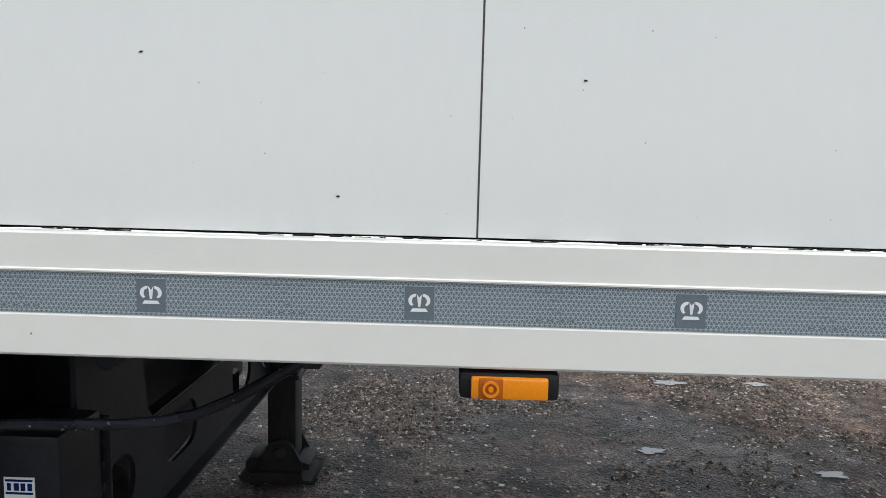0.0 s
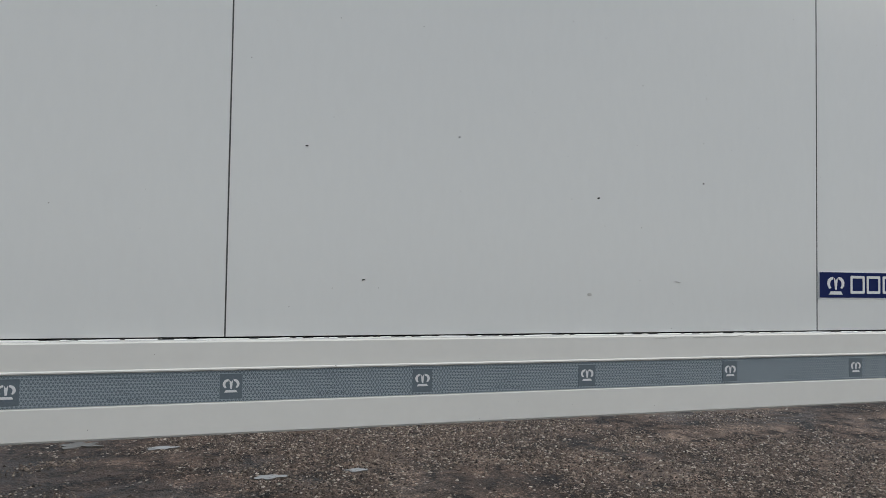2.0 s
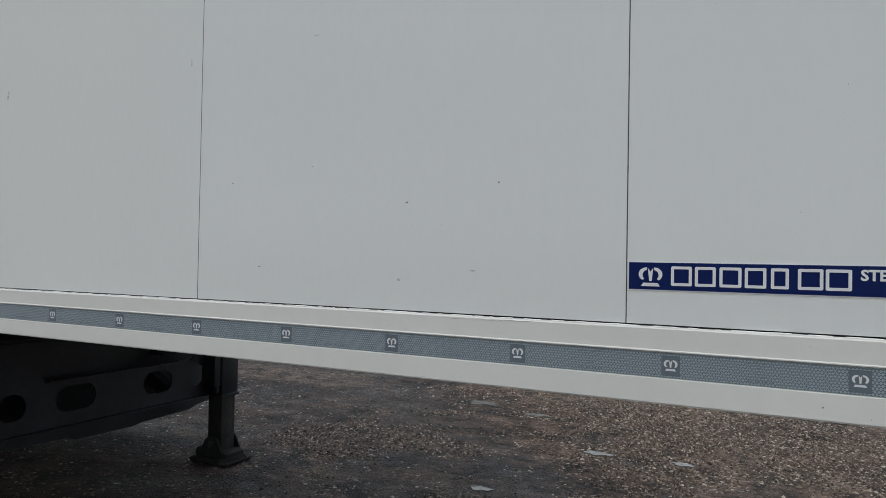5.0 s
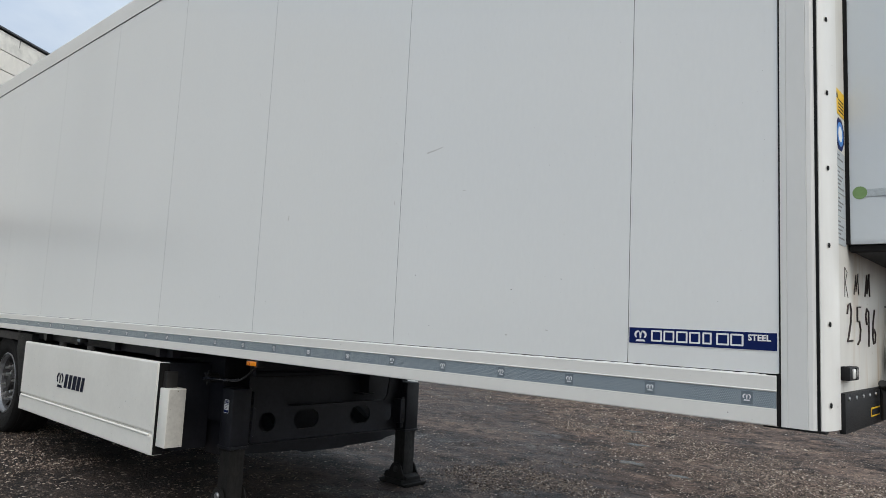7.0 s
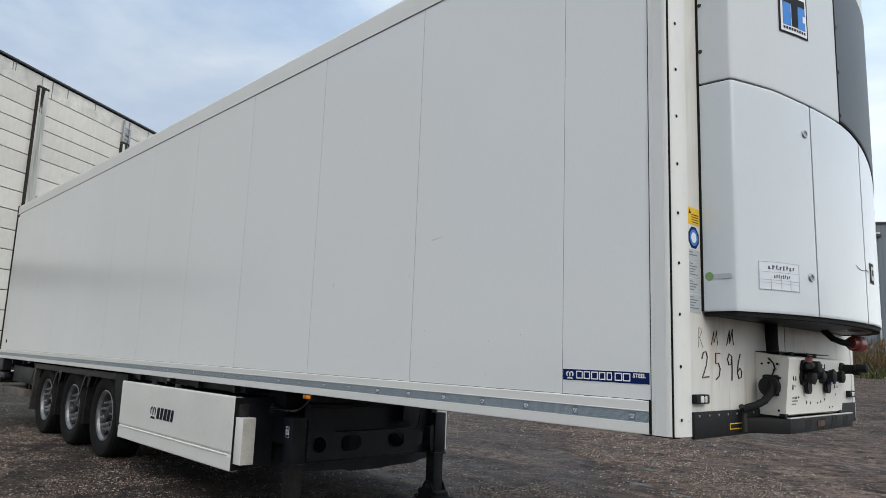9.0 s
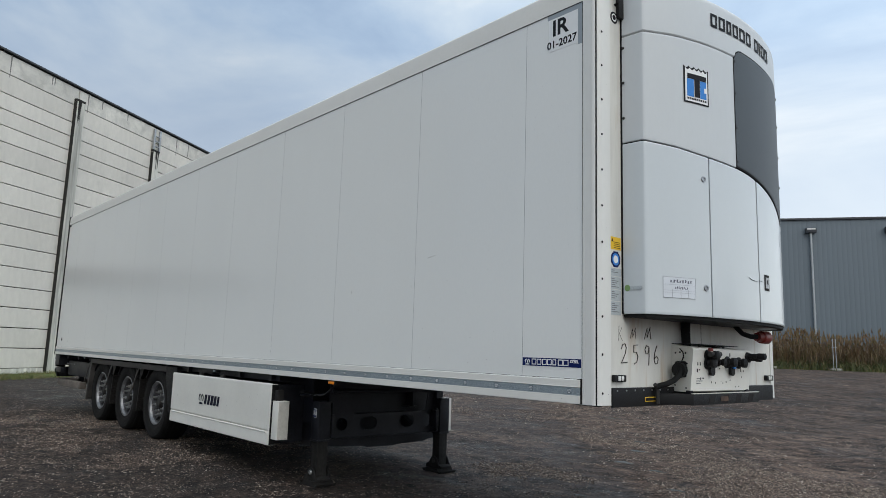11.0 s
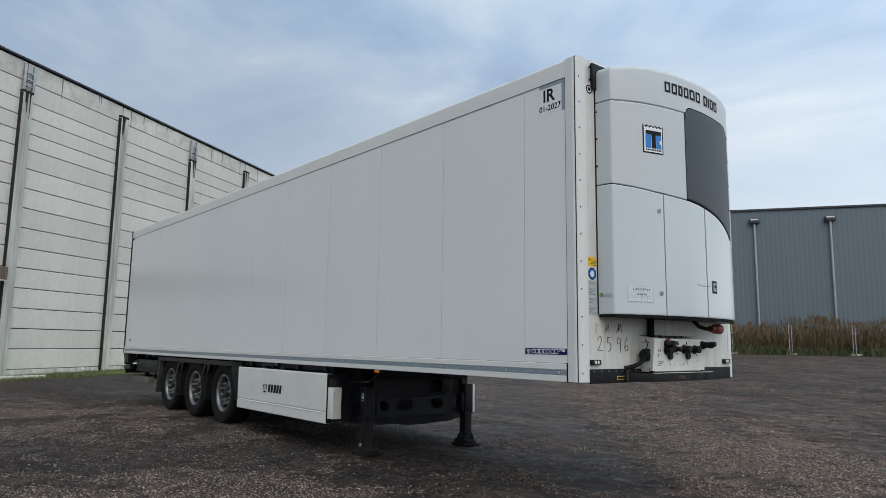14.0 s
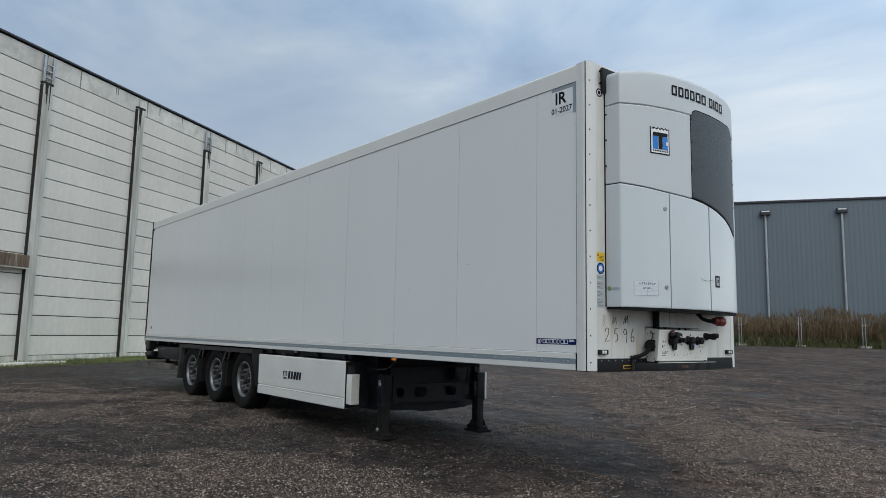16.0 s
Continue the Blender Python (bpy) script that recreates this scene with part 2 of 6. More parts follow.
BOXWHITE = speckled(material("box_white", (0.76, 0.745, 0.69), 0.55, grain=0.02, blotch=0.06, blotch_scale=2.0), 0.9, 12.0)
RUST = material("rusty_steel", (0.085, 0.052, 0.036), 0.85, grain=0.3, blotch=0.5, blotch_scale=3.5, bump=0.3)

# retroreflective tape: a lattice of small triangular cells with pale lines
TAPE = bpy.data.materials.new("reflective_tape")
TAPE.use_nodes = True
_nt = TAPE.node_tree
_b = _nt.nodes["Principled BSDF"]
_tc = _nt.nodes.new("ShaderNodeTexCoord")
_near = None
for _a in (0, 60, 120):
    _dt = node(_nt, "ShaderNodeVectorMath", operation="DOT_PRODUCT")
    _dt.inputs[1].default_value = (math.sin(radians(_a)), 0, math.cos(radians(_a)))
    _nt.links.new(_tc.outputs["Object"], _dt.inputs[0])
    _pp = node(_nt, "ShaderNodeMath", operation="PINGPONG")
    _pp.inputs[1].default_value = 0.0026
    _nt.links.new(_dt.outputs["Value"], _pp.inputs[0])
    if _near is not None:
        _mn = node(_nt, "ShaderNodeMath", operation="MINIMUM")
        _nt.links.new(_near, _mn.inputs[0])
        _nt.links.new(_pp.outputs[0], _mn.inputs[1])
        _near = _mn.outputs[0]
    else:
        _near = _pp.outputs[0]
_mr = node(_nt, "ShaderNodeMapRange")
_mr.inputs["From Min"].default_value, _mr.inputs["From Max"].default_value = 0.00025, 0.00075
_nt.links.new(_near, _mr.inputs["Value"])
_cr = ramp(_nt, [(0.0, (0.43, 0.49, 0.525)), (1.0, (0.125, 0.160, 0.188))], _mr.outputs[0])
_nt.links.new(_cr.outputs[0], _b.inputs["Base Color"])
_b.inputs["Roughness"].default_value, _b.inputs["Metallic"].default_value = 0.32, 0.25
TAPEDARK = material("tape_emblem_field", (0.150, 0.185, 0.21), 0.4, 0.2, grain=0.1, grain_scale=400)

# dark mesh of a grille
MESH = bpy.data.materials.new("grille_mesh")
MESH.use_nodes = True
_nt = MESH.node_tree
_b = _nt.nodes["Principled BSDF"]
_tc = _nt.nodes.new("ShaderNodeTexCoord")
_sx = _nt.nodes.new("ShaderNodeSeparateXYZ")
_cx = _nt.nodes.new("ShaderNodeCombineXYZ")
_nt.links.new(_tc.outputs["Object"], _sx.inputs[0])
_nt.links.new(_sx.outputs["Y"], _cx.inputs["X"])
_sl = node(_nt, "ShaderNodeMath", operation="MULTIPLY_ADD")
_sl.inputs[1].default_value = 0.45
_nt.links.new(_sx.outputs["Y"], _sl.inputs[0])
_nt.links.new(_sx.outputs["Z"], _sl.inputs[2])
_nt.links.new(_sl.outputs[0], _cx.inputs["Y"])
_br = node(_nt, "ShaderNodeTexBrick", Scale=1.0)
_br.inputs["Color1"].default_value = (0.028, 0.034, 0.040, 1)
_br.inputs["Color2"].default_value = (0.031, 0.038, 0.044, 1)
_br.inputs["Mortar"].default_value = (0.052, 0.063, 0.072, 1)
_br.inputs["Mortar Size"].default_value = 0.0022
_br.inputs["Brick Width"].default_value = 0.020
_br.inputs["Row Height"].default_value = 0.011
_nt.links.new(_cx.outputs[0], _br.inputs["Vector"])
_nt.links.new(_br.outputs["Color"], _b.inputs["Base Color"])
_bp = node(_nt, "ShaderNodeBump", Strength=0.35, Distance=0.004)
_nt.links.new(_br.outputs["Fac"], _bp.inputs["Height"])
_nt.links.new(_bp.outputs[0], _b.inputs["Normal"])
_b.inputs["Roughness"].default_value = 0.5


# ---- building helpers ----
def finish(bm, name, mat, sharp=34.0):
    bmesh.ops.recalc_face_normals(bm, faces=bm.faces)
    for f in bm.faces:
        f.smooth = True
    for e in bm.edges:
        e.smooth = len(e.link_faces) == 2 and e.calc_face_angle(0.0) < radians(sharp)
    me = bpy.data.meshes.new(name)
    bm.to_mesh(me)
    bm.free()
    me.materials.append(mat)
    return me


def part(name, bm, mat, parent=None, label="", sharp=34.0):
    """Links a bmesh as one mesh object under a thing or a part."""
    ob = new(name, finish(bm, name, mat, sharp) if isinstance(bm, bmesh.types.BMesh) else bm)
    if parent is not None:
        ob.parent = parent
    if label:
        ob["label"] = label
    return ob


def thing(name, label, category, group="", kind=""):
    return tagged(new(name), label, category, group, kind)


def box(lo, hi, bevel=0.0, seg=2, bm=None):
    bm = bm or bmesh.new()
    made = bmesh.ops.create_cube(bm, size=1.0)["verts"]
    for v in made:
        v.co = Vector([lo[i] + (v.co[i] + 0.5) * (hi[i] - lo[i]) for i in range(3)])
    if bevel:
        es = list({e for v in made for e in v.link_edges})
        bmesh.ops.bevel(bm, geom=es, offset=bevel, segments=seg, profile=0.6, affect="EDGES")
    return bm


def prism(pts, axis, a, b, bm=None, bevel=0.0):
    """A closed outline pushed along an axis. x: points are (y, z); y: (x, z); z: (x, y)."""
    bm = bm or bmesh.new()
    put = {"x": lambda p, t: (t, p[0], p[1]), "y": lambda p, t: (p[0], t, p[1]), "z": lambda p, t: (p[0], p[1], t)}[axis]
    va = [bm.verts.new(put(p, a)) for p in pts]
    vb = [bm.verts.new(put(p, b)) for p in pts]
    n = len(pts)
    faces = [bm.faces.new(va), bm.faces.new(list(reversed(vb)))]
    for i in range(n):
        faces.append(bm.faces.new((va[i], vb[i], vb[(i + 1) % n], va[(i + 1) % n])))
    if bevel:
        bmesh.ops.bevel(bm, geom=list({e for f in faces for e in f.edges}), offset=bevel, segments=2, profile=0.6, affect="EDGES")
    return bm


def tube(pts, r, n=10, bm=None, taper=None):
    """A round bar along points."""
    bm = bm or bmesh.new()
    pts = [Vector(p) for p in pts]
    rings = []
    for i, p in enumerate(pts):
        d = (pts[min(i + 1, len(pts) - 1)] - pts[max(i - 1, 0)]).normalized()
        u = d.orthogonal().normalized() if i == 0 else (u - d * u.dot(d)).normalized()
        w = d.cross(u)
        rr = r if taper is None else r + (taper - r) * i / (len(pts) - 1)
        rings.append([bm.verts.new(p + rr * (math.cos(6.28318 * k / n) * u + math.sin(6.28318 * k / n) * w)) for k in range(n)])
    for a, b in zip(rings, rings[1:]):
        for k in range(n):
            bm.faces.new((a[k], a[(k + 1) % n], b[(k + 1) % n], b[k]))
    bm.faces.new(list(reversed(rings[0])))
    bm.faces.new(rings[-1])
    return bm


def lathe(profile, centre, axis="y", n=40, bm=None, closed=True):
    """Turns (radius, along) points about an axis through centre."""
    bm = bm or bmesh.new()
    c = Vector(centre)
    rings = []
    for r, a in profile:
        ring = []
        for k in range(n):
            p, q = r * math.cos(2 * math.pi * k / n), r * math.sin(2 * math.pi * k / n)
            off = {"y": (p, a, q), "x": (a, p, q), "z": (p, q, a)}[axis]
            ring.append(bm.verts.new(c + Vector(off)))
        rings.append(ring)
    pairs = list(zip(rings, rings[1:])) + ([(rings[-1], rings[0])] if closed else [])
    for a, b in pairs:
        for k in range(n):
            bm.faces.new((a[k], a[(k + 1) % n], b[(k + 1) % n], b[k]))
    if not closed:
        bm.faces.new(list(reversed(rings[0])))
        bm.faces.new(rings[-1])
    return bm


def rounded(x0, y0, x1, y1, r, n=5):
    out = []
    for cx, cy, a0 in ((x1 - r, y1 - r, 0), (x0 + r, y1 - r, 90), (x0 + r, y0 + r, 180), (x1 - r, y0 + r, 270)):
        out += [(cx + r * math.cos(radians(a0 + 90 * k / n)), cy + r * math.sin(radians(a0 + 90 * k / n))) for k in range(n + 1)]
    return out


def lettering(text, size, depth=0.0006, bold=0.0):
    """A mesh of the built-in font, lying in its own x-y plane, centred."""
    cu = bpy.data.curves.new("lettering", "FONT")
    cu.body, cu.size, cu.extrude, cu.align_x, cu.align_y = text, size, depth, "CENTER", "CENTER"
    cu.resolution_u, cu.offset = 3, bold
    ob = bpy.data.objects.new("lettering", cu)
    scene.collection.objects.link(ob)
    me = bpy.data.meshes.new_from_object(ob.evaluated_get(bpy.context.evaluated_depsgraph_get()))
    bpy.data.objects.remove(ob)
    bpy.data.curves.remove(cu)
    bm = bmesh.new()
    bm.from_mesh(me)
    bpy.data.meshes.remove(me)
    return bm


def moved(bm, m):
    bmesh.ops.transform(bm, matrix=m, verts=bm.verts)
    return bm


ON_SIDE = Matrix(((1, 0, 0, 0), (0, 0, -1, 0), (0, 1, 0, 0), (0, 0, 0, 1)))  # flat drawing -> the side facing -y


def side_plate(x0, z0, x1, z1, y, thick=0.0012, r=0.0):
    pts = rounded(x0, z0, x1, z1, r, 3) if r else [(x0, z0), (x1, z0), (x1, z1), (x0, z1)]
    return prism(pts, "y", y, y + thick)


def front_plate(y0, z0, y1, z1, x, thick=0.0012, r=0.0):
    pts = rounded(y0, z0, y1, z1, r, 3) if r else [(y0, z0), (y1, z0), (y1, z1), (y0, z1)]
    return prism(pts, "x", x, x + thick)


def crown(size, depth=0.0012):
    """A plain crown-like emblem: two open arches and a notched stem over a bar, centred, size wide."""
    bm = bmesh.new()
    s = size
    prism([(-0.40 * s, -0.44 * s), (0.40 * s, -0.44 * s), (0.30 * s, -0.29 * s), (-0.30 * s, -0.29 * s)], "z", 0, depth, bm)
    for sx in (-1, 1):
        outer = [(sx * s * (0.18 + 0.32 * math.cos(radians(a))), s * (0.08 + 0.30 * math.sin(radians(a)))) for a in range(-56, 99, 14)]
        inner = [(sx * s * (0.15 + 0.19 * math.cos(radians(a))), s * (0.05 + 0.21 * math.sin(radians(a)))) for a in range(84, -57, -14)]
        pts = outer + inner
        prism(pts if sx > 0 else list(reversed(pts)), "z", 0, depth, bm)
        petal = [(0.0, -0.21), (0.050, -0.21), (0.085, 0.10), (0.110, 0.36), (0.0, 0.20)]
        petal = [(sx * s * a, s * b) for a, b in petal]
        prism(petal if sx > 0 else list(reversed(petal)), "z", 0, depth, bm)
    return bm


def ring_glyph(w, h, k, depth=0.001):
    """A plain hollow block that stands for a mark of a brand name."""
    bm = bmesh.new()
    out, inn = rounded(0, 0, w, h, min(w, h) * 0.07, 2), rounded(k, k, w - k, h - k, max(min(w, h) * 0.07 - k, 0.0004), 2)
    n = len(out)
    rings = [[bm.verts.new((x, y, z)) for x, y in lp] for lp, z in ((out, 0.0), (out, depth), (inn, depth), (inn, 0.0))]
    for a, b in zip(rings, rings[1:] + rings[:1]):
        for i in range(n):
            bm.faces.new((a[i], a[(i + 1) % n], b[(i + 1) % n], b[i]))
    return bm


# ---- ground: one sheet to the horizon ----
def smooth01(v):
    v = min(max(v, 0.0), 1.0)
    return v * v * (3 - 2 * v)


PUDDLES = ((-2.97, 4.78, 0.24, 0.14), (-2.37, 4.60, 0.16, 0.08), (-1.58, 3.68, 0.15, 0.08), (-1.01, 1.93, 0.13, 0.09), (-1.23, 2.31, 0.10, 0.06), (-3.49, 5.93, 0.20, 0.12), (-6.7, 9.92, 0.40, 0.22), (-2.02, 2.52, 0.11, 0.06),
           (-0.97, 3.71, 0.13, 0.06), (0.58, 5.16, 0.20, 0.10), (-4.05, 6.95, 0.22, 0.14))


def ground_z(x, y):
    """The yard falls a little towards the trailer's nose and rises gently towards the fence."""
    z = -0.012 * min(max(x + 8.5, 0.0), 8.5)
    z += 0.95 * smooth01((y * 0.92 - x * 0.39 - 9) / 32)
    near = max(0.0, 1 - (abs(x) + abs(y)) / 60)
    z += near * 0.016 * (noise.noise((x * 0.5, y * 0.5, 0.0)) + 0.5 * noise.noise((x * 1.7, y * 1.7, 3.0)))
    # trodden ruts and clods
    rough = max(0.0, 1 - math.hypot(x + 2, y - 2) / 22) * (0.45 + 0.55 * smooth01((y + 0.55 * x + 2.0) / 4.0))
    hollow = 0.0
    for px, py, rx, ry in PUDDLES:
        if abs(x - px) < 2.5 * rx and abs(y - py) < 2.5 * ry:
            hollow = max(hollow, smooth01((2.3 - math.hypot((x - px) / rx, (y - py) / ry)) / 1.1))
    rough *= 1 - hollow
    z -= 0.010 * hollow
    if rough > 0:
        u, v = 0.60 * (0.914 * x + 0.407 * y), 1.7 * (0.914 * y - 0.407 * x)
        z += rough * (0.022 * noise.noise((u, v, 8.0)) - 0.020 * abs(noise.noise((u * 2.6, v * 2.1, 5.0))) + 0.009 * noise.noise((x * 5.5, y * 5.5, 2.0)) + 0.006 * noise.noise((x * 12.0, y * 12.0, 6.0)))
    return z


def spread(lo, hi, step, far, grow=1.22):
    out, v, s = [lo + step * i for i in range(int((hi - lo) / step) + 1)], hi, step
    while v < far:
        s *= grow
        v += s
        out.append(v)
    v, s = lo, step
    while v > -far:
        s *= grow
        v -= s
        out.insert(0, v)
    return out


def make_ground():
    xs, ys = spread(-8.5, 4.0, 0.05, 900, 1.08), spread(-4.5, 9.0, 0.05, 900, 1.08)
    verts = [(x, y, ground_z(x, y)) for y in ys for x in xs]
    w = len(xs)
    faces = [(j * w + i, j * w + i + 1, (j + 1) * w + i + 1, (j + 1) * w + i) for j in range(len(ys) - 1) for i in range(w - 1)]
    me = bpy.data.meshes.new("ground")
    me.from_pydata(verts, [], faces)
    me.polygons.foreach_set("use_smooth", [True] * len(faces))
    m = bpy.data.materials.new("gravel_and_mud")
    m.use_nodes = True
    nt = m.node_tree
    b = nt.nodes["Principled BSDF"]
    tc = nt.nodes.new("ShaderNodeTexCoord")
    P = tc.outputs["Object"]

    def tex(kind, **k):
        n = node(nt, kind, **k)
        nt.links.new(P, n.inputs["Vector"])
        return n
    def maths(op, a, c, clamp=False):
        n = nt.nodes.new("ShaderNodeMath")
        n.operation, n.use_clamp = op, clamp
        for k, v in enumerate((a, c)):
            if isinstance(v, (int, float)):
                n.inputs[k].default_value = v
            else:
                nt.links.new(v, n.inputs[k])
        return n.outputs[0]

    def blend(fac, a, c, kind="MIX"):
        n = node(nt, "ShaderNodeMix", data_type="RGBA", blend_type=kind)
        for key, v in (("Factor", fac), ("A", a), ("B", c)):
            if isinstance(v, float):
                n.inputs[key].default_value = v
            else:
                nt.links.new(v, n.inputs[key])
        return n.outputs["Result"]

    mud = tex("ShaderNodeTexNoise", Scale=0.55, Detail=6.0, Roughness=0.62, Distortion=0.6)
    clump = tex("ShaderNodeTexNoise", Scale=3.2, Detail=4.0, Roughness=0.6)
    fine = tex("ShaderNodeTexNoise", Scale=19.0, Detail=9.0, Roughness=0.80)
    big = tex("ShaderNodeTexNoise", Scale=0.22, Detail=5.0, Roughness=0.6)
    # stretched tyre streaks
    mpp = node(nt, "ShaderNodeMapping")
    mpp.inputs["Rotation"].default_value = (0, 0, radians(24))
    mpp.inputs["Scale"].default_value = (0.45, 1.0, 1.0)
    nt.links.new(P, mpp.inputs[0])
    streak = node(nt, "ShaderNodeTexNoise", Scale=1.0, Detail=9.0, Roughness=0.70, Distortion=0.9)
    nt.links.new(mpp.outputs[0], streak.inputs["Vector"])
    dark = ramp(nt, [(0.38, (0.012, 0.0084, 0.0070)), (0.50, (0.037, 0.0262, 0.0215)), (0.62, (0.091, 0.066, 0.0545))], fine.outputs["Fac"])
    pale = ramp(nt, [(0.40, (0.060, 0.0405, 0.0320)), (0.50, (0.121, 0.083, 0.065)), (0.60, (0.178, 0.128, 0.101))], streak.outputs["Fac"])
    pale2 = blend(0.75, pale.outputs[0], ramp(nt, [(0.38, (0.40, 0.40, 0.40)), (0.62, (1.55, 1.55, 1.55))], fine.outputs["Fac"]).outputs[0], "MULTIPLY")
    # the trodden, paler part of the yard lies beyond and ahead of the trailer
    sp = nt.nodes.new("ShaderNodeSeparateXYZ")
    nt.links.new(P, sp.inputs[0])
    along = maths("ADD", maths("MULTIPLY", sp.outputs["X"], 0.55), sp.outputs["Y"])
    zone = node(nt, "ShaderNodeMapRange", interpolation_type="SMOOTHSTEP")
    zone.inputs["From Min"].default_value, zone.inputs["From Max"].default_value = 1.6, 6.4
    nt.links.new(maths("ADD", along, maths("MULTIPLY", big.outputs["Fac"], 9.0)), zone.inputs["Value"])
    col = blend(zone.outputs[0], dark.outputs[0], pale2)
    # damp dark patches and dry pale ones
    damp = tex("ShaderNodeTexNoise", Scale=0.75, Detail=7.0, Roughness=0.68, Distortion=0.8)
    col = blend(0.9, col, ramp(nt, [(0.34, (0.42, 0.42, 0.43)), (0.48, (0.92, 0.92, 0.92)), (0.66, (1.30, 1.29, 1.27))], damp.outputs["Fac"]).outputs[0], "MULTIPLY")
    # wetter and darker towards the fence
    farther = node(nt, "ShaderNodeMapRange", interpolation_type="SMOOTHSTEP")
    farther.inputs["From Min"].default_value, farther.inputs["From Max"].default_value = 7.0, 15.0
    nt.links.new(maths("ADD", along, maths("MULTIPLY", big.outputs["Fac"], 4.0)), farther.inputs["Value"])
    col = blend(farther.outputs[0], col, blend(1.0, col, ramp(nt, [(0.0, (0.74, 0.73, 0.73)), (1.0, (0.74, 0.73, 0.73))]).outputs[0], "MULTIPLY"))
    # strip under and beside the trailer: wet mud, with the trailer's shadow painted dark
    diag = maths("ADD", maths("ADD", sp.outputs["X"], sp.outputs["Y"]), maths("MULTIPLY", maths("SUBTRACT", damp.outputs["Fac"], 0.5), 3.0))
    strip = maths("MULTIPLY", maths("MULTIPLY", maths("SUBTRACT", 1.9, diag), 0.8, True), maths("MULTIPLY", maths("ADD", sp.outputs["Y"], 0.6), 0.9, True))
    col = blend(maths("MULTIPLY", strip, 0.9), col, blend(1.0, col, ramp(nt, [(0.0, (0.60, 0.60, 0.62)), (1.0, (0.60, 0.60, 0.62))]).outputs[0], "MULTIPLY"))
    # curved wheel ruts in the bare mud, broken up by the wet patches
    for cx, cy, radius in ((-9.9, 5.7, 9.91), (-11.6, 14.9, 8.64)):
        dx, dy = maths("SUBTRACT", sp.outputs["X"], cx), maths("SUBTRACT", sp.outputs["Y"], cy)
        away = maths("SQRT", maths("ADD", maths("MULTIPLY", dx, dx), maths("MULTIPLY", dy, dy)), 0.0)
        away = maths("ADD", away, maths("MULTIPLY", maths("SUBTRACT", mud.outputs["Fac"], 0.5), 1.2))
        for shift, wide, deep in ((0.0, 0.20, 0.62), (-0.55, 0.10, 0.45), (1.9, 0.18, 0.55), (2.5, 0.08, 0.40)):
            near_ = maths("SUBTRACT", 1.0, maths("DIVIDE", maths("ABSOLUTE", maths("SUBTRACT", away, radius + shift), 0.0), wide), True)
            near_ = maths("MULTIPLY", maths("MULTIPLY", near_, deep), ramp(nt, [(0.38, (0.15,) * 3), (0.52, (1.0,) * 3)], damp.outputs["Fac"]).outputs[0])
            col = blend(near_, col, blend(1.0, col, ramp(nt, [(0.0, (0.22, 0.21, 0.21)), (1.0, (0.22, 0.21, 0.21))]).outputs[0], "MULTIPLY"))
    # clods: hollows painted dark in place of relief shade, tops paler
    clod = tex("ShaderNodeTexNoise", Scale=4.6, Detail=7.0, Roughness=0.68, Distortion=0.3)
    col = blend(0.92, col, ramp(nt, [(0.40, (0.12, 0.12, 0.13)), (0.455, (0.70, 0.70, 0.71)), (0.53, (1.04, 1.04, 1.04)), (0.62, (1.50, 1.48, 1.45))], clod.outputs["Fac"]).outputs[0], "MULTIPLY")
    # stones of two sizes, thick in some patches and rare in others
    heap = ramp(nt, [(0.38, (0.18,) * 3), (0.48, (0.65,) * 3), (0.56, (1.0,) * 3)], mud.outputs["Fac"])
    bits = ramp(nt, [(0.40, (0.10,) * 3), (0.54, (1.0,) * 3)], clump.outputs["Fac"])
    spread_f = maths("MULTIPLY", heap.outputs[0], bits.outputs[0])
    spread_f = maths("MULTIPLY", spread_f, maths("SUBTRACT", 1.0, maths("MULTIPLY", zone.outputs[0], 0.55)))
    height = maths("ADD", fine.outputs["Fac"], maths("MULTIPLY", clod.outputs["Fac"], 3.0))
    # packed fine gravel: every grain its own tone, shade painted into the gaps
    for scale, fac in ((58.0, 0.75), (115.0, 0.60)):
        vo = tex("ShaderNodeTexVoronoi", Scale=scale, Randomness=1.0)
        sc = nt.nodes.new("ShaderNodeSeparateColor")
        nt.links.new(vo.outputs["Color"], sc.inputs[0])
        tone = ramp(nt, [(0.0, (0.50,) * 3), (0.40, (1.0,) * 3), (0.75, (1.55, 1.54, 1.52)), (1.0, (3.0, 2.95, 2.86))], sc.outputs[1])
        gap_ = ramp(nt, [(0.25, (1.12,) * 3), (0.62, (0.45,) * 3)], vo.outputs["Distance"])
        grain_ = blend(1.0, tone.outputs[0], gap_.outputs[0], "MULTIPLY")
        col = blend(maths("MULTIPLY", bits.outputs[0], fac), col, blend(1.0, col, grain_, "MULTIPLY"))
        height = maths("ADD", height, maths("MULTIPLY", maths("SUBTRACT", 1.0, vo.outputs["Distance"]), 0.7 * 58.0 / scale))
    for scale, share, reach, lift in ((30.0, 0.36, 0.34, 1.0), (48.0, 0.50, 0.40, 0.8)):
        vo = tex("ShaderNodeTexVoronoi", Scale=scale, Randomness=1.0)
        sc = nt.nodes.new("ShaderNodeSeparateColor")
        nt.links.new(vo.outputs["Color"], sc.inputs[0])
        there = maths("LESS_THAN", sc.outputs[0], maths("MULTIPLY", spread_f, share))
        inside = maths("LESS_THAN", vo.outputs["Distance"], maths("MULTIPLY", maths("ADD", 0.45, sc.outputs[2]), reach))
        on = maths("MULTIPLY", there, inside)
